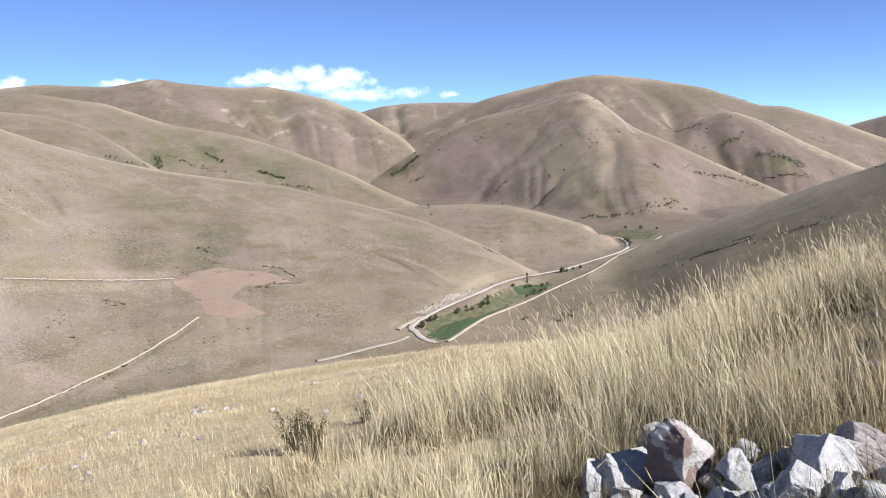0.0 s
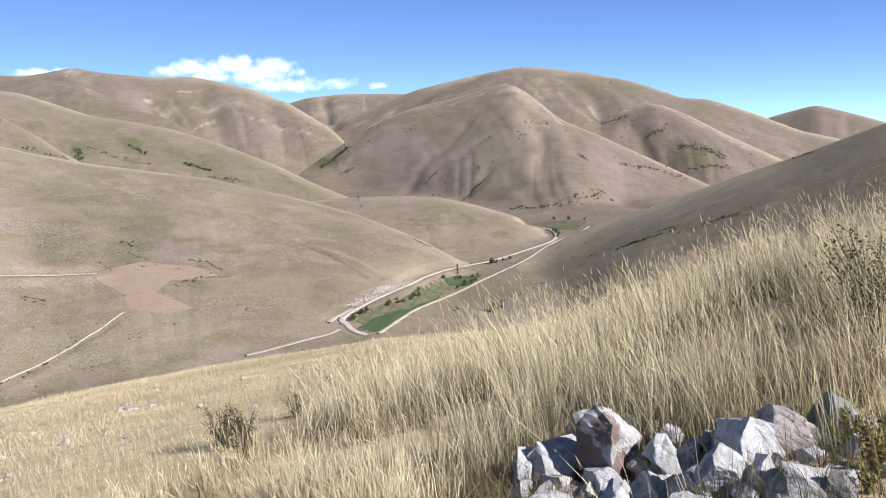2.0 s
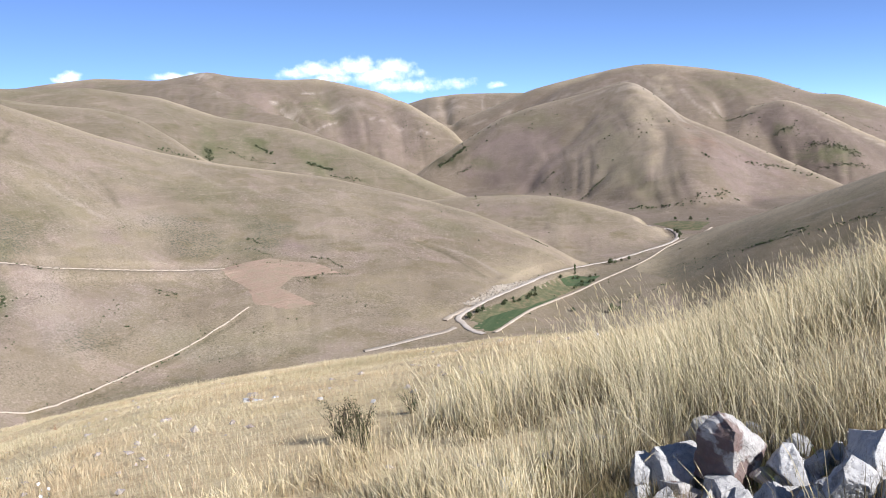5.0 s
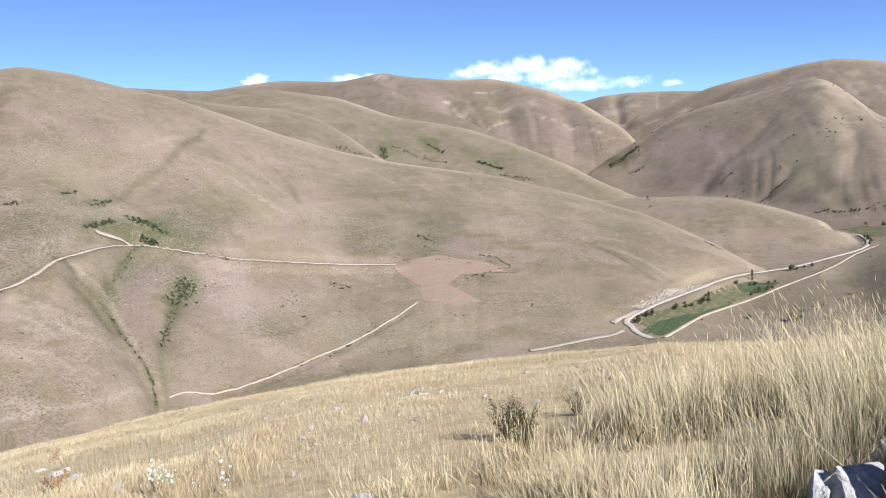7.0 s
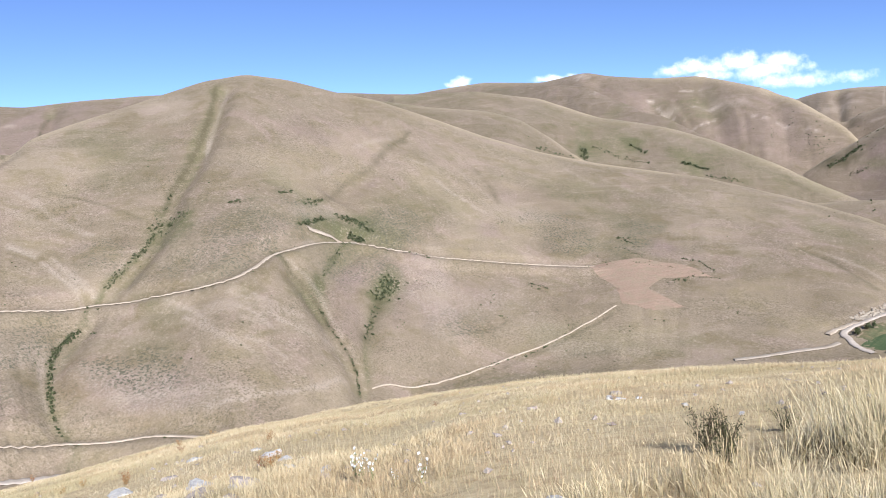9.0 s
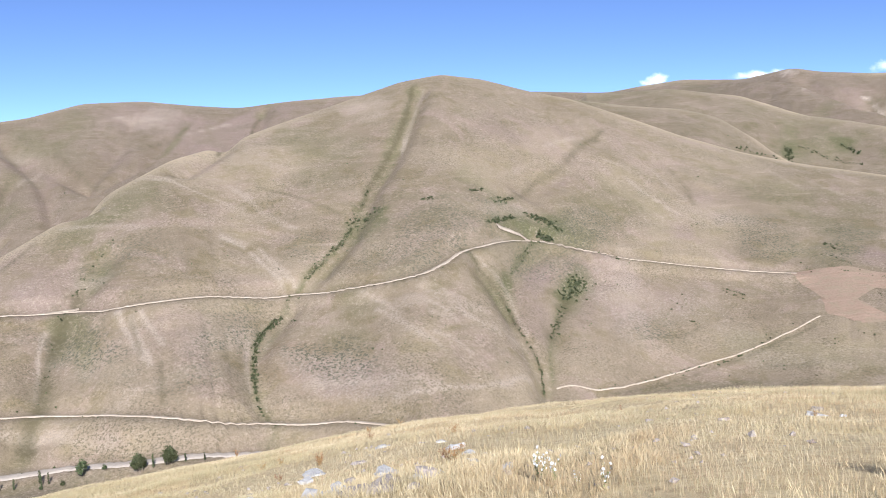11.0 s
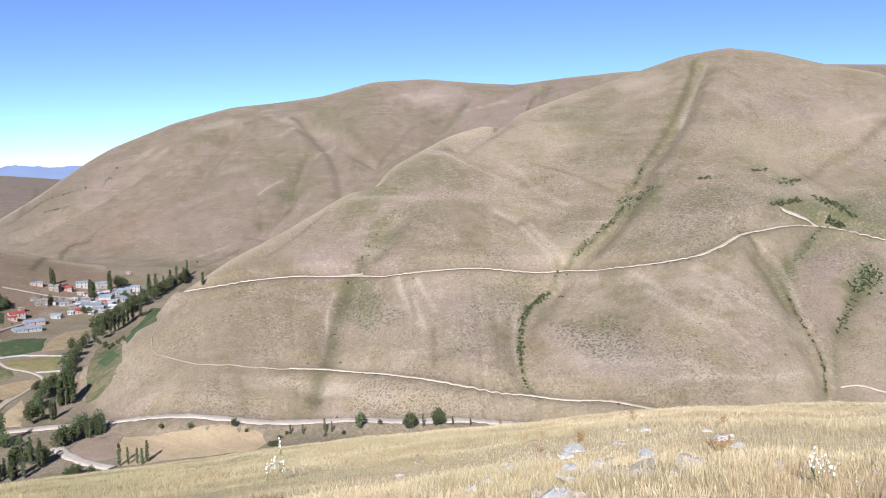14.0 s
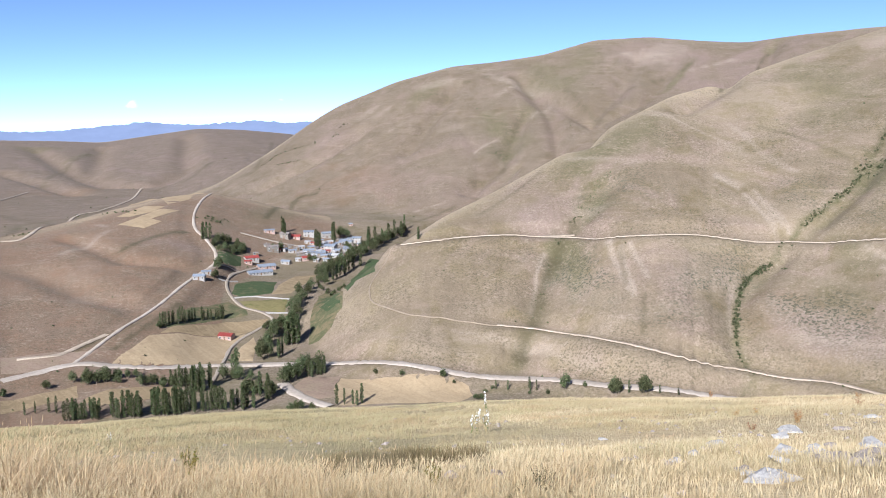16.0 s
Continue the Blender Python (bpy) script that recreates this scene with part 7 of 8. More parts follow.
def house(x, y, length, look_of, seed):
    rng = random.Random(seed)
    deep = min(length * rng.uniform(0.5, 0.7), 6.5)
    tall = 2.2 if length < 7 or length > 12 else rng.choice((2.3, 2.5, 2.5, 4.4))
    rise = deep * rng.uniform(0.16, 0.26)
    plaster = {'white': 'white', 'pink': 'pink', 'grey': 'grey'}.get(look_of, rng.choice(('white', 'white', 'pink', 'tan')))
    roofing = {'white': rng.choice(('white', 'blue')), 'pink': rng.choice(('red', 'blue', 'white')), 'grey': 'grey', 'red': 'red', 'blue': 'blue'}[look_of]
    turn = math.degrees(math.atan2(-x, y)) + rng.choice((-28, -14, 0, 8, 18, 62))
    foot = min(float(ground_z(x + a, y + b)) for a in (-4, 0, 4) for b in (-4, 0, 4))
    up = float(ground_z(x, y)) - foot
    names = {'blue': 'blue-grey tin roof', 'red': 'red tin roof', 'white': 'white tin roof', 'grey': 'rusty tin roof'}
    walls = {'white': 'whitewashed', 'pink': 'pink plastered', 'grey': 'rough stone', 'tan': 'mud-plastered'}
    ob = tagged(new("house"), "%s village house with a %s" % (walls[plaster], names[roofing]), "house", "village houses")
    ob.matrix_basis = pose(x, y, foot - 0.2, 0, 0, turn)
    L, D, H = length / 2, deep / 2, tall + up + 0.2
    bm = bmesh.new()
    pts = [(-L, -D), (L, -D), (L, D), (-L, D)]
    low = [bm.verts.new((a, b, 0)) for a, b in pts]
    top = [bm.verts.new((a, b, H)) for a, b in pts]
    g0, g1 = bm.verts.new((-L, 0, H + rise)), bm.verts.new((L, 0, H + rise))
    bm.faces.new((low[0], low[1], top[1], top[0]))
    bm.faces.new((low[2], low[3], top[3], top[2]))
    bm.faces.new((low[1], low[2], top[2], g1, top[1]))
    bm.faces.new((low[3], low[0], top[0], g0, top[3]))
    bm.faces.new(low[::-1])
    wall = part("wall", bm, PLASTER[plaster], ob)
    bm = bmesh.new()
    e, k = 0.35, rise / D
    for side in (-1, 1):
        sec = [(0, H + rise + 0.06), (side * (D + e), H - e * k + 0.06), (side * (D + e), H - e * k + 0.18), (0, H + rise + 0.20)]
        a = [bm.verts.new((-L - e, p, q)) for p, q in sec]
        b = [bm.verts.new((L + e, p, q)) for p, q in sec]
        for q in range(4):
            bm.faces.new((a[q], a[(q + 1) % 4], b[(q + 1) % 4], b[q]))
        bm.faces.new(a)
        bm.faces.new(b[::-1])
    bmesh.ops.recalc_face_normals(bm, faces=bm.faces)
    roof = part("roof", bm, ROOF[roofing], ob, names[roofing])
    if rng.random() < 0.75:
        bm = bmesh.new()
        cx = rng.uniform(-0.5, 0.5) * L
        box(bm, (cx - 0.25, 0.3, H + rise * 0.4), (cx + 0.25, 0.8, H + rise + 0.8))
        box(bm, (cx - 0.32, 0.23, H + rise + 0.8), (cx + 0.32, 0.87, H + rise + 0.9))
        part("chimney", bm, PLASTER['grey'], roof)
    base = 0.2 + up
    for floor_ in range(2 if tall > 4 else 1):
        n = max(2, int(length / 2.6))
        for q in range(n):
            wx = -L + (q + 0.5) * length / n
            for side in (-1, 1):
                if floor_ == 0 and side < 0 and q == n // 2:
                    bm = bmesh.new()
                    box(bm, (wx - 0.5, -D - 0.05, base), (wx + 0.5, -D + 0.05, base + 2.05))
                    door = part("door", bm, DOORWOOD, ob)
                    bm = bmesh.new()
                    box(bm, (wx + 0.34, -D - 0.10, base + 0.98), (wx + 0.42, -D - 0.05, base + 1.10))
                    part("handle", bm, FRAME, door)
                    continue
                wz = base + 0.75 + 2.4 * floor_
                y0 = side * D
                bm = bmesh.new()
                for lo, hi in (((-0.55, 0), (-0.45, 1.25)), ((0.45, 0), (0.55, 1.25)), ((-0.45, 1.15), (0.45, 1.25)), ((-0.03, 0.08), (0.03, 1.15)), ((-0.62, -0.08), (0.62, 0.08))):
                    box(bm, (wx + lo[0], y0 - 0.06, wz + lo[1]), (wx + hi[0], y0 + 0.06, wz + hi[1]))
                window = part("window", bm, FRAME, ob)
                bm = bmesh.new()
                box(bm, (wx - 0.45, y0 - 0.03, wz + 0.08), (wx + 0.45, y0 + 0.03, wz + 1.15))
                part("pane", bm, GLASS, window)
    return ob


for k, (hx, hy, hl, hlook) in enumerate(HOUSES):
    house(hx, hy, hl, hlook, 900 + k)


# ---- field walls ----
def field_wall(line):
    """A low whitewashed wall along a course."""
    pts = resample(line, 3.0)
    bm = bmesh.new()
    rings = []
    for k, (x, y) in enumerate(pts):
        d = Vector(pts[min(k + 1, len(pts) - 1)]) - Vector(pts[max(k - 1, 0)])
        side = Vector((-d.y, d.x)).normalized() * 0.28
        z = float(ground_z(x, y))
        top = z + 0.85 + 0.08 * math.sin(k * 1.7)
        rings.append([bm.verts.new(v) for v in ((x - side.x, y - side.y, z - 0.3), (x - side.x * 0.8, y - side.y * 0.8, top),
                                                (x + side.x * 0.8, y + side.y * 0.8, top), (x + side.x, y + side.y, z - 0.3))])
    for a, b in zip(rings[:-1], rings[1:]):
        for q in range(3):
            bm.faces.new((a[q], a[q + 1], b[q + 1], b[q]))
    bm.faces.new(rings[0][::-1])
    bm.faces.new(rings[-1])
    bmesh.ops.recalc_face_normals(bm, faces=bm.faces)
    me = bpy.data.meshes.new("field_wall")
    bm.to_mesh(me)
    bm.free()
    me.materials.append(PLASTER['white'])
    return tagged(new("field_wall", me), "low whitewashed wall along the edge of a meadow", "wall", "field walls")


for line in FIELD_WALLS:
    field_wall(line)


# ---- rubble of the cutting ----
def rubble(outline, seed, number):
    """Pale blocks and spoil tipped over the bank."""
    rng = np.random.default_rng(seed)
    pts = np.array(outline, float)
    pick = rng.integers(0, len(pts), (number, 3))
    share = rng.dirichlet((1, 1, 1), number)
    xy = (pts[pick] * share[..., None]).sum(1)
    s = rng.uniform(0.2, 1.0, number) ** 3 * 1.3 + 0.25
    unit = np.array([(1, 0, -0.3), (0, 1, -0.3), (-1, 0, -0.3), (0, -1, -0.3), (0.5, 0.4, 0.7), (-0.5, 0.4, 0.6), (-0.4, -0.5, 0.75), (0.5, -0.5, 0.6)])
    faces = np.array([(0, 1, 4), (1, 5, 4), (1, 2, 5), (2, 6, 5), (2, 3, 6), (3, 7, 6), (3, 0, 7), (0, 4, 7), (4, 5, 6), (4, 6, 7)])
    turn = rng.uniform(0, math.tau, number)
    v = unit[None] * rng.uniform(0.6, 1.3, (number, 8, 1)) * s[:, None, None]
    c, k = np.cos(turn)[:, None], np.sin(turn)[:, None]
    v = np.stack([v[..., 0] * c - v[..., 1] * k, v[..., 0] * k + v[..., 1] * c, v[..., 2] * 0.8], -1)
    v += np.column_stack([xy, ground_z(xy[:, 0], xy[:, 1]) + 0.15])[:, None, :]
    me = sheet_mesh("rubble", v.reshape(-1, 3), (faces[None] + 8 * np.arange(number)[:, None, None]).reshape(-1, 3), False)
    me.materials.append(COVERS['pale'][0])
    tagged(new("rubble", me), "pale broken rock tipped beside the gorge road", "rubble", kind="stuff")


rubble(FIELDS['quarry'][1], 61, 650)


# ---- stones of the near slope ----
def limestone(name, light, dark, rust):
    mat, t, b = shader(name)
    big, mid, fine = noise_node(t, 3.0, 5, 0.6), noise_node(t, 14.0, 5, 0.65), noise_node(t, 70.0, 4, 0.7)
    col = blend(t, ramp(t, mid, 0.35, 0.65), dark, light)
    col = blend(t, ramp(t, fine, 0.55, 0.75, 0, 0.2), col, tuple(0.45 * c for c in dark))
    col = blend(t, ramp(t, big, 0.62 - 0.10 * rust, 0.65 - 0.10 * rust, 0, 0.25 + 0.6 * rust), col, (0.105, 0.034, 0.020))
    col = blend(t, ramp(t, noise_node(t, 6.0, 5, 0.7), 0.58, 0.68, 0, 0.5), col, (0.13, 0.125, 0.105))
    crack = noise_node(t, 4.5, 6, 0.75, None, 1.5)
    near_half = t.nodes.new("ShaderNodeMath")
    near_half.operation = 'SUBTRACT'
    near_half.inputs[1].default_value = 0.5
    t.links.new(crack, near_half.inputs[0])
    size = t.nodes.new("ShaderNodeMath")
    size.operation = 'ABSOLUTE'
    t.links.new(near_half.outputs[0], size.inputs[0])
    col = blend(t, ramp(t, size.outputs[0], 0.012, 0.0, 0, 0.7), col, tuple(0.35 * c for c in dark))
    t.links.new(col, b.inputs["Base Color"])
    b.inputs["Roughness"].default_value = 0.85
    bumped(t, b, crack, 0.7, 0.03)
    return mat


STONE = {'': limestone("grey_limestone", (0.492, 0.474, 0.446), (0.324, 0.314, 0.302), 0.15), 'rust': limestone("rust_stained_limestone", (0.480, 0.450, 0.414), (0.312, 0.292, 0.270), 0.8),
         'big': limestone("pale_limestone", (0.528, 0.510, 0.482), (0.378, 0.367, 0.350), 0.0), 'pink': limestone("pinkish_limestone", (0.430, 0.367, 0.320), (0.312, 0.274, 0.242), 0.25),
         'lichen': limestone("lichened_limestone", (0.266, 0.258, 0.234), (0.156, 0.149, 0.133), 0.0)}
STONE_WORDS = {'': "angular grey limestone rock in the stone heap", 'rust': "grey limestone rock stained with rust-red lichen", 'big': "large pale block of limestone in the stone heap",
               'pink': "layered pinkish limestone rock in the stone heap", 'lichen': "dark lichened limestone rock among dry grass"}


def rock_mesh(wide, high, seed, cuts=9, fine_edge=0.13):
    """A broken block: a cuboid split along slanting planes, edges worn, faces slightly uneven."""
    rng = np.random.default_rng(seed)
    bm = bmesh.new()
    deep = wide * rng.uniform(0.7, 1.0)
    size = Vector((wide, deep, high))
    for v in bmesh.ops.create_cube(bm, size=1.0)["verts"]:
        v.co = Vector((v.co.x * size.x, v.co.y * size.y, v.co.z * size.z)) * 1.08
    for q in range(cuts):
        d = Vector(rng.normal(size=3))
        d.z = abs(d.z) * 0.9 + (0.1 if q < cuts - 2 else -1.0)
        d = Vector((d.x / size.x, d.y / size.y, d.z / size.z)).normalized()
        reach = 0.5 * math.sqrt((d.x * size.x) ** 2 + (d.y * size.y) ** 2 + (d.z * size.z) ** 2) * rng.uniform(0.44, 0.90)
        bmesh.ops.bisect_plane(bm, geom=bm.verts[:] + bm.edges[:] + bm.faces[:], plane_co=d * reach, plane_no=d, clear_outer=True)
        hole = [e for e in bm.edges if e.is_boundary]
        if hole:
            bmesh.ops.holes_fill(bm, edges=hole, sides=0)
    bmesh.ops.remove_doubles(bm, verts=bm.verts, dist=0.004)
    bmesh.ops.bevel(bm, geom=bm.edges[:], offset=0.008 * min(wide, high), segments=1, profile=0.6, affect='EDGES')
    bmesh.ops.triangulate(bm, faces=bm.faces)
    for _ in range(4):
        bmesh.ops.subdivide_edges(bm, edges=[e for e in bm.edges if e.calc_length() > fine_edge * wide], cuts=1, use_grid_fill=True)
        bmesh.ops.triangulate(bm, faces=bm.faces)
    step = Vector(rng.uniform(-50, 50, 3))
    bed = Vector(rng.normal(size=3) * (0.35, 0.35, 0) + np.array((0, 0, 1))).normalized()
    scale = max(wide, high)
    for v in bm.verts:
        q = v.co / scale * 3.0 + step
        v.co += Vector((noise.noise(q), noise.noise(q + Vector((9, 3, 1))), noise.noise(q + Vector((2, 7, 5))))) * 0.03 * wide
        near, far = noise.voronoi(q * 0.75)[0][:2]
        small = noise.voronoi(q * 2.4)[0][0]
        ledge = v.co.dot(bed) / scale * 9 + 0.7 * noise.noise(q * 1.3)
        ledge = abs(ledge - round(ledge))
        chip = max(0.0, noise.noise(q * 2.1) - 0.10)
        v.co -= v.co.normalized() * (0.035 * near + 0.02 * small + 0.07 * chip + 0.012 * max(0.0, 0.18 - ledge) / 0.18 - 0.02 + noise.noise(q * 9) * 0.010) * wide
    bmesh.ops.recalc_face_normals(bm, faces=bm.faces)
    me = bpy.data.meshes.new("rock")
    bm.to_mesh(me)
    bm.free()
    return me


for k, (x, y, z, wide, high, kind) in enumerate(ROCKS):
    me = rock_mesh(wide * 1.04, high * 1.08, 300 + k, 8, 0.075)
    me.materials.append(STONE[kind])
    ob = tagged(new("rock", me), STONE_WORDS[kind], "rock", "rocks of the stone heap")
    drop = min(0.0, float(ground_z(x, y)) - (z - high * 0.5)) if high > 0.25 else 0.0
    ob.matrix_basis = pose(x, y, z + 0.5 * drop, random.Random(k).uniform(-14, 14), random.Random(k + 50).uniform(-14, 14), random.Random(k + 99).uniform(15, 65))
# stones that carry the heap from below
fill = random.Random(8)
for k in range(26):
    x, y, z, wide, high, kind = ROCKS[k]
    fx, fy = x + fill.uniform(-0.05, 0.12), y + fill.uniform(-0.05, 0.12)
    top = z - high * 0.5
    base = float(ground_z(fx, fy)) - 0.06
    if top - base < 0.05:
        continue
    me = rock_mesh(wide * 1.05, top - base + 0.1, 700 + k)
    me.materials.append(STONE[''])
    ob = tagged(new("rock", me), STONE_WORDS[''], "rock", "rocks of the stone heap")
    ob.matrix_basis = pose(fx, fy, (top + base) / 2, 0, 0, fill.uniform(0, 360))
for k in range(60):
    fx, fy = fill.gauss(1.45, 0.42), fill.gauss(4.15, 0.40)
    near = min(ROCKS, key=lambda q: (q[0] - fx) ** 2 + (q[1] - fy) ** 2)
    s = fill.uniform(0.05, 0.13)
    top = near[2] + near[4] * fill.uniform(-0.2, 0.35)
    me = rock_mesh(s * 1.3, s, 820 + k, 7)
    me.materials.append(STONE[fill.choice(('', '', 'big', 'pink'))])
    ob = tagged(new("rock", me), "small broken limestone piece in the stone heap", "rock", "rocks of the stone heap")
    ob.matrix_basis = pose(fx, fy, max(top - 0.08, float(ground_z(fx, fy)) + s * 0.3) if (near[0] - fx) ** 2 + (near[1] - fy) ** 2 < 0.02 else float(ground_z(fx, fy)) + s * 0.3, fill.uniform(-25, 25), fill.uniform(-25, 25), fill.uniform(0, 360))
for k, (x, y, wide, high) in enumerate(SLABS):
    me = rock_mesh(wide * 0.95, max(high * 0.95, 0.10), 500 + k)
    me.materials.append(STONE['big' if k % 3 else 'pink'])
    ob = tagged(new("rock", me), "pale limestone outcrop half sunk in dry grass", "rock", "outcrops on the slope")
    ob.matrix_basis = pose(x, y, float(ground_z(x, y)) + high * 0.15, random.Random(k).uniform(-8, 8), random.Random(k + 5).uniform(-8, 8), random.Random(k + 9).uniform(0, 360))


# ---- grass ----
def straw_material(name, stops, foot_shade, mottle=0.15, tip_light=(0.84, 0.74, 0.52), through_share=0.22):
    """Dry blades: each its own straw colour, greener at the foot; foot shade and tip highlights are painted in."""
    mat, t, b = shader(name)
    geo = t.nodes.new("ShaderNodeNewGeometry")
    rampn = t.nodes.new("ShaderNodeValToRGB")
    els = rampn.color_ramp.elements
    for k, (pos, colour) in enumerate(stops):
        e = els[k] if k < 2 else els.new(pos)
        e.position, e.color = pos, (*colour, 1)
    t.links.new(geo.outputs["Random Per Island"], rampn.inputs[0])
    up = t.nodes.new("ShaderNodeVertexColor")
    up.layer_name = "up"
    patch = noise_node(t, 0.5, 3, 0.6)
    wide_patch = noise_node(t, 0.16, 4, 0.65)
    col = blend(t, ramp(t, patch, 0.48, 0.68, 0.0, mottle), rampn.outputs[0], (0.40, 0.25, 0.13))
    col = blend(t, ramp(t, wide_patch, 0.42, 0.62, 0.0, mottle), col, (0.30, 0.265, 0.140))
    col = blend(t, ramp(t, patch, 0.42, 0.30, 0.0, mottle), col, (0.26, 0.225, 0.150))
    # Shade low between blades and bright tips, both put into the colour.
    col = blend(t, ramp(t, up.outputs["Color"], 0.0, 0.6, 0.8, 0.0), col, foot_shade)
    col = blend(t, ramp(t, up.outputs["Color"], 0.55, 1.0, 0.0, 0.45), col, tip_light)
    t.links.new(col, b.inputs["Base Color"])
    b.inputs["Roughness"].default_value = 0.75
    b.inputs["Specular IOR Level"].default_value = 0.25
    tr = t.nodes.new("ShaderNodeBsdfTranslucent")
    t.links.new(col, tr.inputs["Color"])
    mix = node(t, "ShaderNodeMixShader", Fac=through_share)
    t.links.new(b.outputs[0], mix.inputs[1])
    t.links.new(tr.outputs[0], mix.inputs[2])
    t.links.new(mix.outputs[0], t.nodes["Material Output"].inputs["Surface"])
    return mat


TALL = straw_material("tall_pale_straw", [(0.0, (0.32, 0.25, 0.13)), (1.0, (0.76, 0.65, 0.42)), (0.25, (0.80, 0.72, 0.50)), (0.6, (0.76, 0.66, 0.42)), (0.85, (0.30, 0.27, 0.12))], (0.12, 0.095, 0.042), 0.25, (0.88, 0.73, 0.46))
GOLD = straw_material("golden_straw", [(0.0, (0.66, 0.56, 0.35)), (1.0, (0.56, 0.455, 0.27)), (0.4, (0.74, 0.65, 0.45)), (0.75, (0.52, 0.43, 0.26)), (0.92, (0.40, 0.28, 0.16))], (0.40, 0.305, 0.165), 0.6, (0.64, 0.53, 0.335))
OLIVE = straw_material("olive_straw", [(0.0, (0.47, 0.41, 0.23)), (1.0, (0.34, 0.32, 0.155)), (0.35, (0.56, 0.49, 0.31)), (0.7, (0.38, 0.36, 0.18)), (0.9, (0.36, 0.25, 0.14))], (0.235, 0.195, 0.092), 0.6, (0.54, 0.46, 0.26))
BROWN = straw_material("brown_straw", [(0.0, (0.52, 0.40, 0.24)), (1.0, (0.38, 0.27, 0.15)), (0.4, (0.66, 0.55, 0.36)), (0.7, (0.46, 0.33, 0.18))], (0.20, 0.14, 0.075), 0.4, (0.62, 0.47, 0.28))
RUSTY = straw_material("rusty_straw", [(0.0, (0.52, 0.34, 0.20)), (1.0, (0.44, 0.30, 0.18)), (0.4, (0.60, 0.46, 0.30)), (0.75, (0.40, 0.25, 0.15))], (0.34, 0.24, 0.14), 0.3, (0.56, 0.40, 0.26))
# Dark blades added as painted shade for gaps and hollows in the grass.
GAP_SHADE = straw_material("painted_gap_shade", [(0.0, (0.10, 0.075, 0.040)), (1.0, (0.17, 0.13, 0.06)), (0.5, (0.13, 0.11, 0.045)), (0.8, (0.22, 0.16, 0.085))], (0.05, 0.038, 0.02), 0.3, (0.20, 0.15, 0.08), 0.1)
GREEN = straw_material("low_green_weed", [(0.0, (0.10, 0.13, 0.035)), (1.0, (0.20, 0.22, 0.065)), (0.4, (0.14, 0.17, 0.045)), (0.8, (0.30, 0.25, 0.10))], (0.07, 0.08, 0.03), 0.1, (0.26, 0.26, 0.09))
WIND = np.array((-0.55, 0.45))


def blades(x, y, length, width, bend, rng, joints, heads=0.0):
    """Bent tapering blades as one mesh's arrays: corners, triangles, height along the blade."""
    n = len(x)
    z = ground_z(x, y) - 0.02
    turn = rng.uniform(0, math.tau, n)
    side = np.stack([np.cos(turn), np.sin(turn), np.zeros(n)], 1)
    lean = np.stack([np.cos(bend[1]), np.sin(bend[1])], 1) * bend[0][:, None]
    us = np.linspace(0, 1, joints + 1)
    mids, wide = [], []
    for u in us:
        out = lean * (length * u ** 1.7)[:, None]
        droop = length * (u - 0.32 * (bend[0] ** 2) * u ** 2.2)
        mids.append(np.column_stack([x + out[:, 0], y + out[:, 1], z + droop]))
        wide.append(width * (1 - 0.75 * u))
    verts, ups, tris, count = [], [], [], 0
    for k in range(joints):
        for s in (-0.5, 0.5):
            verts.append(mids[k] + side * (wide[k] * s)[:, None])
            ups.append(np.full(n, us[k]))
    verts.append(mids[-1])
    ups.append(np.ones(n))
    m = 2 * joints + 1
    v = np.stack(verts, 1)
    up = np.stack(ups, 1)
    first = np.arange(n) * m
    for k in range(joints - 1):
        a = 2 * k
        tris += [np.stack([first + a, first + a + 1, first + a + 3], 1), np.stack([first + a, first + a + 3, first + a + 2], 1)]
    a = 2 * (joints - 1)
    tris.append(np.stack([first + a, first + a + 1, first + 2 * joints], 1))
    v, up, tris = v.reshape(-1, 3), up.reshape(-1), np.concatenate(tris)
    if heads:
        pick = np.nonzero(rng.random(n) < heads)[0]
        tip, under = mids[-1][pick], mids[-2][pick]
        d = tip - under
        d /= np.linalg.norm(d, axis=1)[:, None]
        hl, hw = rng.uniform(0.05, 0.11, len(pick)), np.maximum(0.0022, 0.00045 * np.hypot(x[pick], y[pick])) * rng.uniform(0.8, 1.4, len(pick))
        for extra in (side[pick], np.cross(side[pick], d)):
            start = len(v)
            a, b = tip - d * (hl * 0.6)[:, None], tip + d * (hl * 0.5)[:, None]
            c = tip - d * (hl * 0.15)[:, None]
            v = np.concatenate([v, np.stack([a, c + extra * hw[:, None], b, c - extra * hw[:, None]], 1).reshape(-1, 3)])
            up = np.concatenate([up, np.ones(4 * len(pick))])
            q = start + 4 * np.arange(len(pick))
            tris = np.concatenate([tris, np.stack([q, q + 1, q + 2], 1), np.stack([q, q + 2, q + 3], 1)])
    return v, tris, up


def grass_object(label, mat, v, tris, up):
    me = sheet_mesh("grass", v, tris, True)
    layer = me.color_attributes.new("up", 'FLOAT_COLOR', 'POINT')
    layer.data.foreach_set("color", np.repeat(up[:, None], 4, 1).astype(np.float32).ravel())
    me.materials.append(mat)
    tagged(new("grass", me), label, "grass", kind="stuff")


def polar_spots(n, a0, a1, r0, r1, rng, power=2.0):
    az = rng.uniform(a0, a1, n)
    r = (rng.uniform(r0 ** power, r1 ** power, n)) ** (1 / power)
    return az, r, -np.sin(np.radians(az)) * r, np.cos(np.radians(az)) * r


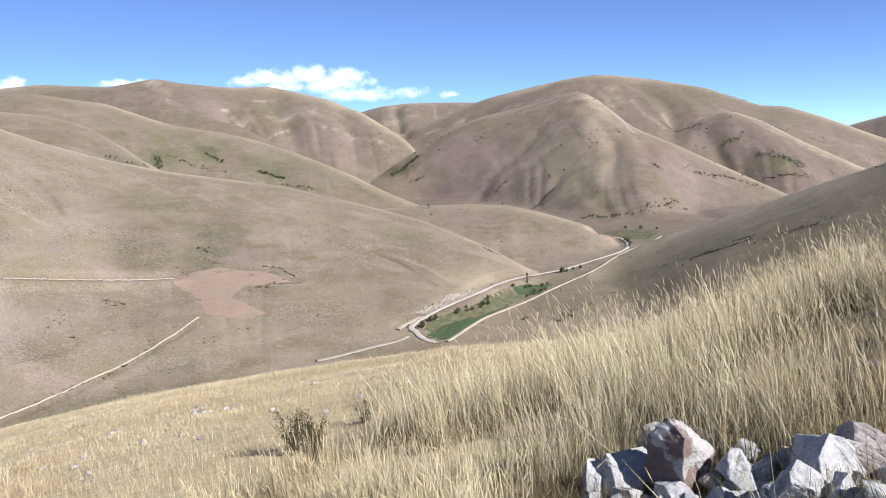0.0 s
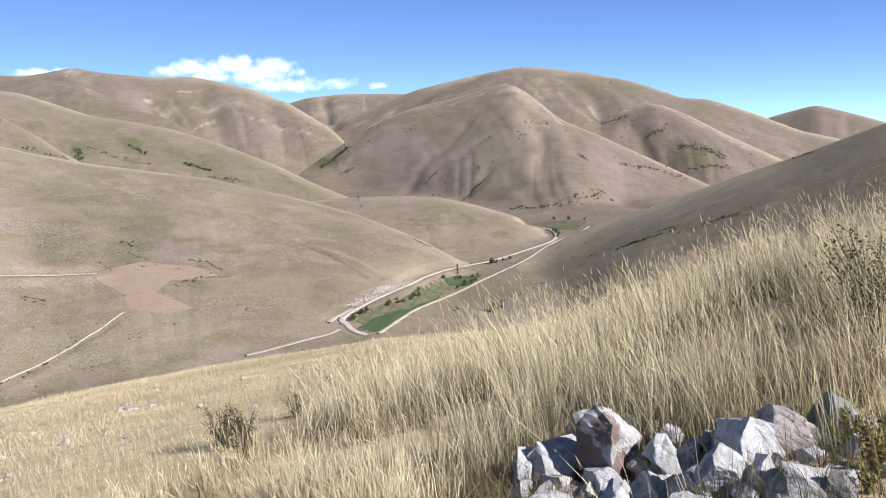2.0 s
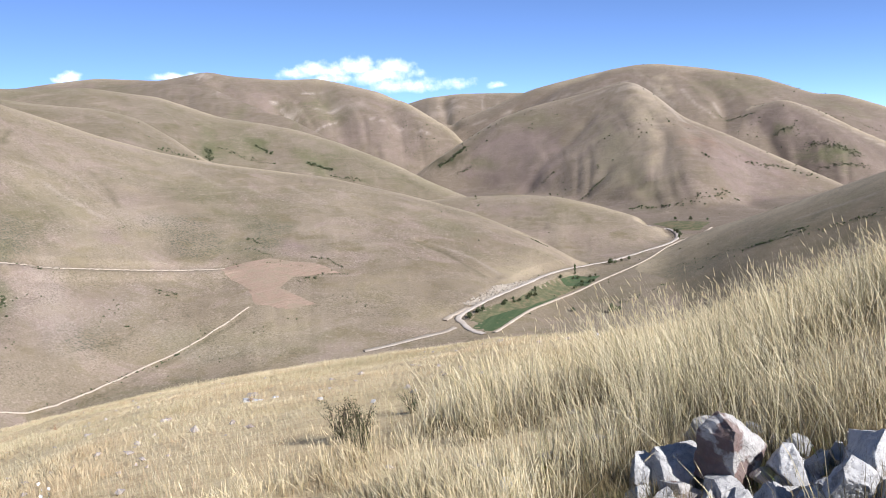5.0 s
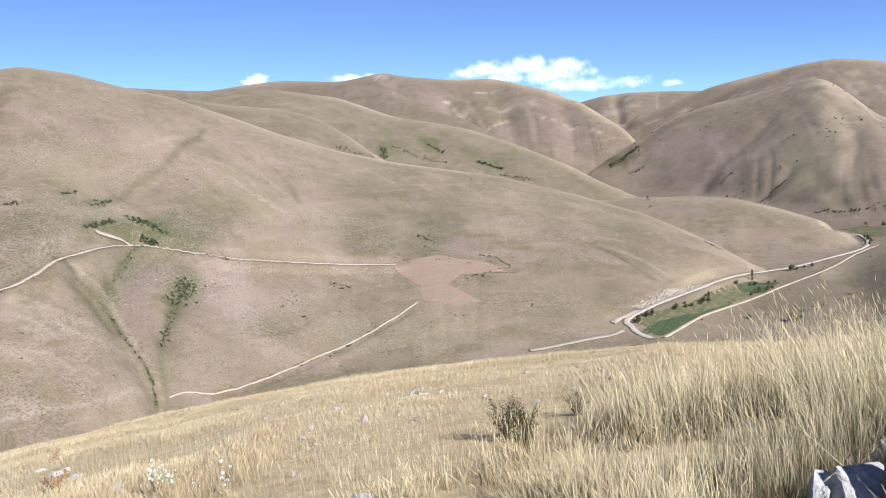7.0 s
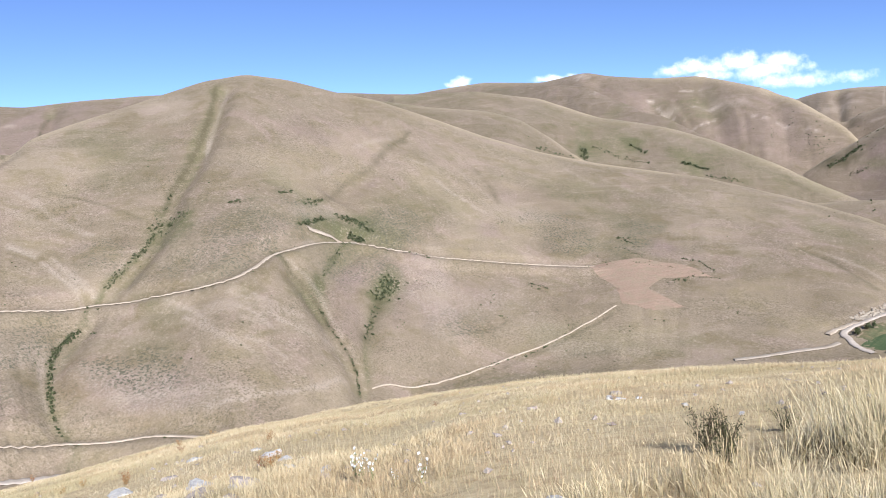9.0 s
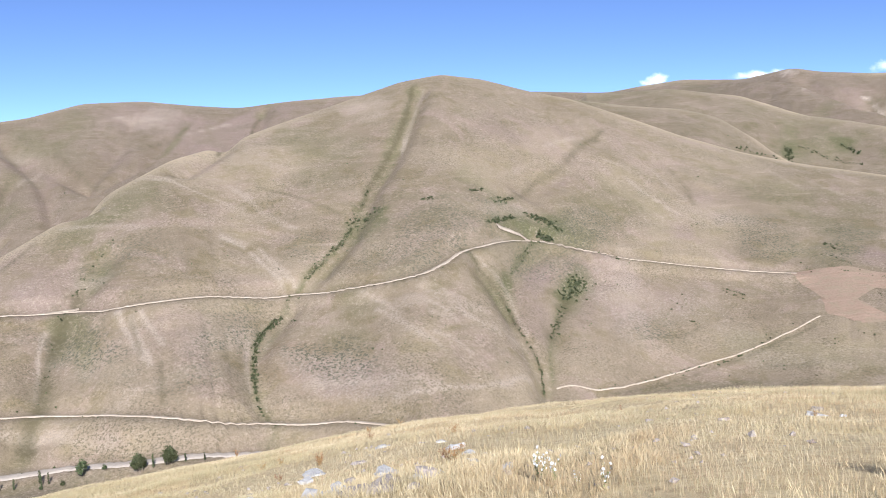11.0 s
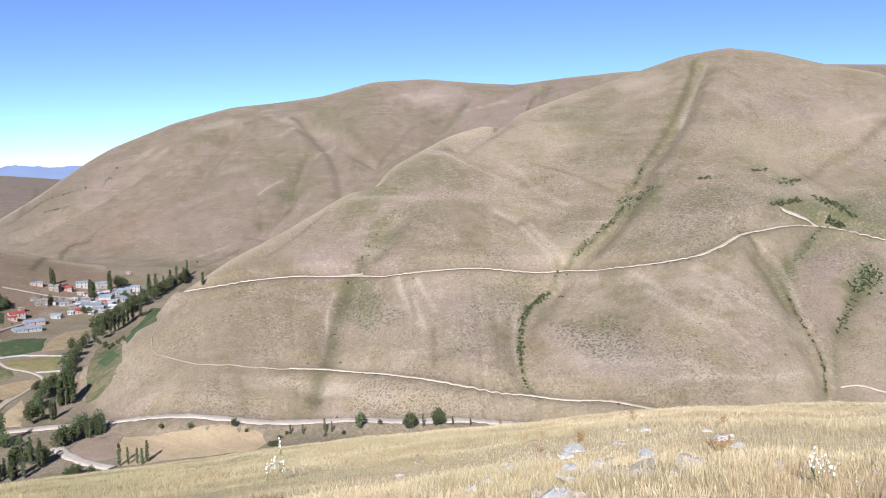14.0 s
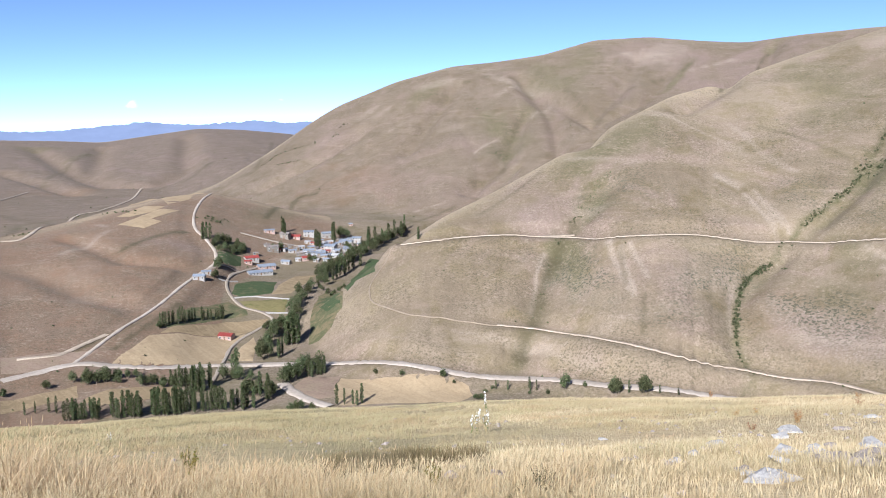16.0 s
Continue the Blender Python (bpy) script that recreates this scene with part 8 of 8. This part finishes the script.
def clear_of_rocks(x, y):
    keep = np.ones(len(x), bool)
    for rx, ry, rz, wide, high, kind in ROCKS:
        keep &= np.hypot(x - rx, y - ry) > wide * 0.55 + 0.02
    for rx, ry, wide, high in SLABS:
        keep &= np.hypot(x - rx, y - ry) > wide * 0.3
    heap = (np.hypot((x - 1.40) / 0.66, (y - 3.90) / 0.55) < 1)
    hollow = np.hypot((x - 0.60) / 0.24, (y - 4.15) / 0.36) < 1
    corner = (np.degrees(np.arctan2(x, y)) > 21.5) & (np.hypot(x, y) < 4.4)
    return keep & ~heap & ~corner & ~hollow


def tufted(az, r, x, y, number, spread, rng):
    """Blades set in tufts round each spot."""
    k = np.repeat(np.arange(len(x)), number)
    off = rng.normal(size=(len(k), 2)) * spread
    return k, x[k] + off[:, 0], y[k] + off[:, 1], off


def patch_of_grass(label, mat, seed, n, a0, a1, r0, r1, power, number, spread, height, joints, heads, gaps):
    """Tufts over a sector of the slope; height and gaps are functions of bearing, distance and place."""
    rng = np.random.default_rng(seed)
    brow = np.array(BROW_ALL)
    az, r, x, y = polar_spots(n, a0, a1, r0, r1, rng, power)
    keep = (r < np.interp(az, brow[:, 0], brow[:, 1]) * 1.12) & gaps(az, r, x, y)
    az, r, x, y = az[keep], r[keep], x[keep], y[keep]
    vigour = rng.uniform(0.6, 1.25, len(x))
    k, bx, by, off = tufted(az, r, x, y, np.maximum(3, (number * vigour * rng.uniform(0.6, 1.4, len(x))).astype(int)), spread, rng)
    ok = clear_of_rocks(bx, by) if mat not in (GREEN, GAP_SHADE) else np.ones(len(bx), bool)
    k, bx, by, off = k[ok], bx[ok], by[ok], off[ok]
    m = len(k)
    tall = height(az[k], r[k], bx, by) * vigour[k] * rng.uniform(0.55, 1.2, m)
    amount = np.abs(rng.normal(0.34, 0.26, m)) * (1.7 if mat is BROWN else 1.0)
    sway = rng.normal(size=(len(x), 2)) * 0.6
    way = np.arctan2(WIND[1] + sway[k, 1] + off[:, 1] * 0.5 / spread + rng.normal(size=m) * 0.3, WIND[0] + sway[k, 0] + off[:, 0] * 0.5 / spread + rng.normal(size=m) * 0.3)
    thin = 0.75 if mat in (GOLD, OLIVE, RUSTY) else 0.55 + 1.7 * rng.random(m) ** 2
    width = thin * np.maximum(0.0030, 0.00064 * np.hypot(bx, by)) * rng.uniform(0.6, 1.4, m)
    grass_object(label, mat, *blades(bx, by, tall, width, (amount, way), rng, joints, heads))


def near_height(az, r, x, y):
    right = np.interp(az, (-36, -18, -6, 6, 14, 32), (0.72, 0.70, 0.62, 0.48, 0.26, 0.16))
    return right * np.interp(r, (4, 8, 10.5, 13), (0.95, 1.0, 0.7, 0.4)) * (1 + 0.25 * vnoise(x / 1.1, y / 1.1, 33))


def near_gaps(az, r, x, y):
    edge = np.interp(az, (-36, -18, -10, -4, 0, 8, 15, 24, 32), (14, 12, 10.6, 9.2, 8.5, 7.4, 6.6, 5.9, 5.2))
    front = (r < 4.75) & (az < -3) & (az > -14)
    return ~front & (r < edge + 0.9 * vnoise(x / 1.2, y / 1.2, 35)) & ((vnoise(x / 0.7, y / 0.7, 36) > -0.16) | (np.hypot(x - 0.40, y - 4.85) < 0.85))


def low_height(az, r, x, y):
    return (0.080 + 0.050 * vnoise(x / 2.5, y / 2.5, 43)) * np.interp(az, (-30, -8, 5, 60, 101), (2.0, 1.5, 1.0, 1.0, 1.4))


def low_gaps(az, r, x, y):
    return vnoise(x / 1.6, y / 1.6, 45) + 0.5 * vnoise(x / 0.5, y / 0.5, 46) > -0.85


def lower_height(az, r, x, y):
    return np.interp(az, (28, 55, 75, 86, 101), (0.24, 0.27, 0.32, 0.40, 0.42)) * np.interp(r, (8, 10, 12), (1.0, 0.75, 0.35)) * (1 + 0.25 * vnoise(x / 1.5, y / 1.5, 51))


def lower_gaps(az, r, x, y):
    return vnoise(x / 0.8, y / 0.8, 53) > -0.55


def brow_grass():
    rng = np.random.default_rng(202)
    brow = np.array(BROW_ALL)
    az, r, x, y = polar_spots(420000, -14, 101, 9.0, 66.0, rng, 1.3)
    lim = np.interp(az, brow[:, 0], brow[:, 1])
    keep = (r < lim * 1.1) & (r > lim * 0.2)
    az, r, x, y = az[keep], r[keep], x[keep], y[keep]
    tall = (0.085 + 0.06 * vnoise(x / 5, y / 5, 47)) * rng.uniform(0.5, 1.6, len(x))
    amount, way = np.abs(rng.normal(0.45, 0.4, len(x))), np.arctan2(WIND[1], WIND[0]) + rng.normal(size=len(x))
    olive = (az > 54) & (vnoise(x / 6, y / 6, 48) + (az - 66) / 18 > -0.15)
    for mat, sel, label in ((GOLD, ~olive, "golden dry grass along the brow of the slope"), (OLIVE, olive, "olive dry grass along the lower brow")):
        grass_object(label, mat, *blades(x[sel], y[sel], tall[sel], 0.00055 * r[sel], (amount[sel], way[sel]), rng, 1))


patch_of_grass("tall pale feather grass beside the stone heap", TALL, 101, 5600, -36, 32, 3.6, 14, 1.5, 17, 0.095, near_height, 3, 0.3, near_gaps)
# Added low dark blades imitate the shade between tall tufts.
patch_of_grass("dark blades standing in for shade between the tall grass", GAP_SHADE, 105, 4200, -36, 14, 3.8, 11, 1.5, 10, 0.09, lambda az, r, x, y: 0.42 * near_height(az, r, x, y), 2, 0.0, lambda az, r, x, y: near_gaps(az, r, x, y) & (vnoise(x / 0.45, y / 0.45, 38) > -0.3))
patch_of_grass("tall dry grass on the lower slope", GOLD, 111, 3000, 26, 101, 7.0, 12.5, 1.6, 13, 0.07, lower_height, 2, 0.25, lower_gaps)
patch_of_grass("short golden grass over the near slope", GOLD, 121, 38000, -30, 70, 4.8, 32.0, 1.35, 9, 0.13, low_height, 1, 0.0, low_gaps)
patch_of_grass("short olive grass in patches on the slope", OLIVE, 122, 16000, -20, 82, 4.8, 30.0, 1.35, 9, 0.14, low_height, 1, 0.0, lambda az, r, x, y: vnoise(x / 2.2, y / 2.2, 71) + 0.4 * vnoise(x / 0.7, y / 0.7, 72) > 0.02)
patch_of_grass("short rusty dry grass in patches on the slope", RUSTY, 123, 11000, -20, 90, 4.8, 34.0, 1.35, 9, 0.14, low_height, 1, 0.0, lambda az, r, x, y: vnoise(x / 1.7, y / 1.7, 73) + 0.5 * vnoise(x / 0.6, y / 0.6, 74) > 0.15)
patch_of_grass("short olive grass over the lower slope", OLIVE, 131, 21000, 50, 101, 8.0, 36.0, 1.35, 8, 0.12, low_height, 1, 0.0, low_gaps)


def bank_edge(az):
    return np.interp(az, (60, 70, 84, 95, 103), (9.0, 9.3, 10.8, 13.2, 13.8))


def bank_gaps(az, r, x, y):
    edge = bank_edge(az) + 0.5 * vnoise(x / 0.9, y / 0.9, 57)
    return (r < edge) & (r > edge - 3.2) & (vnoise(x / 0.6, y / 0.6, 58) > -0.35)


def bank_height(az, r, x, y):
    return np.interp(az, (60, 70, 84, 95, 103), (0.24, 0.30, 0.46, 0.62, 0.66)) * (1 + 0.25 * vnoise(x / 1.0, y / 1.0, 59))


patch_of_grass("low green weeds round the stone heap", GREEN, 151, 420, -36, -8, 3.2, 5.4, 1.6, 12, 0.05, lambda az, r, x, y: 0.16 + 0.06 * vnoise(x, y, 61), 2, 0.0, lambda az, r, x, y: (vnoise(x / 0.5, y / 0.5, 62) > -0.2) & (az < -14 - 6 * vnoise(x, y, 63)))
# Added dark blades imitate the shadow left of the heap.
patch_of_grass("dark blades standing in for shade in the hollow beside the heap", GAP_SHADE, 106, 1300, -18, -1, 3.3, 5.0, 1.6, 14, 0.04, lambda az, r, x, y: np.full(len(x), 0.17), 2, 0.0, lambda az, r, x, y: np.hypot((x - 0.50) / 0.46, (y - 4.22) / 0.66) < 1)
# Green weeds in the same hollow, thickened to deepen its imitated shadow.
patch_of_grass("dark green weeds in the hollow beside the heap", GREEN, 152, 150, -15, -6, 3.7, 4.7, 1.6, 10, 0.04, lambda az, r, x, y: np.full(len(x), 0.14), 2, 0.0, lambda az, r, x, y: np.hypot((x - 0.66) / 0.24, (y - 4.15) / 0.34) < 1)
# Added dark blades imitate the shaded step in the lower slope.
patch_of_grass("dark blades standing in for shade in a hollow of the lower slope", GAP_SHADE, 153, 620, 67, 78, 11.2, 13.2, 1.6, 12, 0.06, lambda az, r, x, y: np.full(len(x), 0.20), 2, 0.0, lambda az, r, x, y: vnoise(x / 0.8, y / 0.8, 64) > -0.2)
patch_of_grass("tall brown straw leaning over the lower slope", BROWN, 141, 3200, 60, 103, 5.8, 14.2, 1.8, 16, 0.08, bank_height, 3, 0.3, bank_gaps)
brow_grass()



# ---- plants of the near slope ----
WEED_LEAF = leaf_material("dark_shrub_leaf", (0.035, 0.045, 0.018), (0.100, 0.110, 0.045))
SPURGE_LEAF = leaf_material("spurge_leaf", (0.120, 0.150, 0.040), (0.340, 0.270, 0.070))
PALE_LEAF = leaf_material("hollyhock_leaf", (0.160, 0.200, 0.080), (0.270, 0.310, 0.140))
RUST_LEAF = leaf_material("rust_weed_leaf", (0.260, 0.135, 0.055), (0.440, 0.265, 0.115))
STEM = two_tone("dry_stem", (0.30, 0.24, 0.13), (0.46, 0.38, 0.22), 5.0, 30.0)
DARKSTEM = two_tone("dark_stem", (0.10, 0.075, 0.05), (0.20, 0.15, 0.10), 5.0, 30.0)
PETAL = leaf_material("white_petal", (0.74, 0.74, 0.70), (0.86, 0.86, 0.83))
GREYTWIG = leaf_material("grey_dead_twig", (0.34, 0.30, 0.24), (0.50, 0.45, 0.37))
PLANT_WORDS = {'shrub': ("dark green thorny shrub among dry grass", "shrub"), 'spurge': ("yellow-green spurge beside the pale stones", "spurge"),
               'hollyhock': ("pale hollyhock with white open flowers", "hollyhock"), 'rustweed': ("dried rust-orange weed on the slope", "weed"),
               'thistle': ("dry thistle stalk with round seed heads", "thistle"), 'deadbush': ("grey dead cushion bush among dry grass", "bush")}


def grow(kind, x, y, high, seed):
    rng = np.random.default_rng(seed)
    label, category = PLANT_WORDS[kind]
    names = {'rustweed': 'weed', 'deadbush': 'dead_bush'}
    ob = tagged(new(names.get(kind, kind)), label, category, category + " plants of the slope")
    ob.matrix_basis = pose(x, y, float(ground_z(x, y)) - 0.02, 0, 0, rng.uniform(0, 360))
    stems = {'shrub': 13, 'spurge': 10, 'hollyhock': 3, 'rustweed': 7, 'thistle': 1, 'deadbush': 16}[kind]
    spread = {'shrub': 0.55, 'spurge': 0.45, 'hollyhock': 0.16, 'rustweed': 0.6, 'thistle': 0.06, 'deadbush': 0.75}[kind]
    bm = bmesh.new()
    leaf_at, tips, sizes = [], [], []
    for q in range(stems):
        turn, out, tall = rng.uniform(0, math.tau), spread * high * rng.uniform(0.3, 1.0), high * rng.uniform(0.65, 1.0)
        path = [(math.cos(turn) * out * u ** 1.4, math.sin(turn) * out * u ** 1.4, tall * u) for u in (0, 0.35, 0.7, 1)]
        thick = 0.004 + 0.006 * high
        tube(bm, path, [thick, thick * 0.8, thick * 0.6, thick * 0.25], 4)
        tips.append(path[-1])
        for u in rng.uniform(0.12 if kind != 'rustweed' else 0.4, 1.0, {'shrub': 120, 'spurge': 60, 'hollyhock': 16, 'rustweed': 26, 'thistle': 5, 'deadbush': 22}[kind]):
            p = np.array((math.cos(turn) * out * u ** 1.4, math.sin(turn) * out * u ** 1.4, tall * u))
            leaf_at.append(p + rng.normal(size=3) * high * (0.07 if kind in ('shrub', 'rustweed', 'deadbush') else 0.03))
            sizes.append(high * rng.uniform(0.06, 0.12) * {'shrub': 0.36, 'spurge': 0.85, 'hollyhock': 1.0 - 0.5 * u, 'rustweed': 0.9, 'thistle': 0.7, 'deadbush': 0.7}[kind])
    part("stem", bm, DARKSTEM if kind in ('shrub', 'spurge') else STEM, ob)
    v, f = leaf_cards(np.array(leaf_at), np.array(sizes), rng)
    leaf = {'shrub': WEED_LEAF, 'spurge': SPURGE_LEAF, 'hollyhock': PALE_LEAF, 'rustweed': RUST_LEAF, 'thistle': RUST_LEAF, 'deadbush': GREYTWIG}[kind]
    part("foliage", sheet_mesh("foliage", v, f, False), leaf, ob)
    if kind == 'hollyhock':
        for tx, ty, tz in tips:
            for u in np.linspace(0.55, 1.0, 4):
                bm = bmesh.new()
                r, turn = high * rng.uniform(0.035, 0.06), rng.uniform(0, math.tau)
                centre = Vector((tx * u ** 1.4, ty * u ** 1.4, tz * u)) + Vector((math.cos(turn), math.sin(turn), 0)) * r * 0.6
                hub = bm.verts.new(centre)
                rim = [bm.verts.new(centre + Vector((math.cos(turn) * 0.35 - math.sin(turn) * math.cos(s), math.sin(turn) * 0.35 + math.cos(turn) * math.cos(s), math.sin(s))) * r * (1.0 if k % 2 else 0.8))
                       for k, s in enumerate(np.arange(10) * math.tau / 10)]
                for k in range(10):
                    bm.faces.new((hub, rim[k], rim[(k + 1) % 10]))
                part("flower", bm, PETAL, ob, "white open flower")
    if kind == 'thistle':
        for tx, ty, tz in tips:
            bm = bmesh.new()
            bmesh.ops.create_icosphere(bm, subdivisions=2, radius=high * 0.028, matrix=Matrix.Translation((tx, ty, tz)))
            for vert in bm.verts:
                d = vert.co - Vector((tx, ty, tz))
                vert.co += d * (0.35 * rng.random()) + Vector((0, 0, 0.25 * d.z))
            part("seed_head", bm, STEM, ob, "pale round seed head")
    return ob


for k, (kind, x, y, high) in enumerate(PLANTS):
    grow(kind, x, y, high, 1200 + k)


# ---- gravel on the slope ----
def pebbles():
    rng = np.random.default_rng(303)
    az, r, x, y = polar_spots(1000, -30, 98, 4.0, 26.0, rng, 1.4)
    keep = vnoise(x / 2.0, y / 2.0, 55) > 0.05
    x, y = x[keep], y[keep]
    n = len(x)
    unit = np.array([(1, 0, 0), (-1, 0, 0), (0, 1, 0), (0, -1, 0), (0, 0, 1), (0, 0, -1)], float)
    faces = np.array([(0, 2, 4), (2, 1, 4), (1, 3, 4), (3, 0, 4), (2, 0, 5), (1, 2, 5), (3, 1, 5), (0, 3, 5)])
    s = rng.uniform(0.02, 0.07, n)
    v = unit[None] * s[:, None, None] * rng.uniform(0.6, 1.2, (n, 6, 1)) * np.array((1, 1, 0.6)) + rng.normal(size=(n, 6, 3)) * s[:, None, None] * 0.15
    v += np.stack([x, y, ground_z(x, y) + s * 0.3], 1)[:, None, :]
    f = faces[None] + 6 * np.arange(n)[:, None, None]
    me = sheet_mesh("gravel", v.reshape(-1, 3), f.reshape(-1, 3), False)
    me.materials.append(STONE['pink'])
    tagged(new("gravel", me), "loose pale limestone chips in the grass", "gravel", kind="stuff")


pebbles()
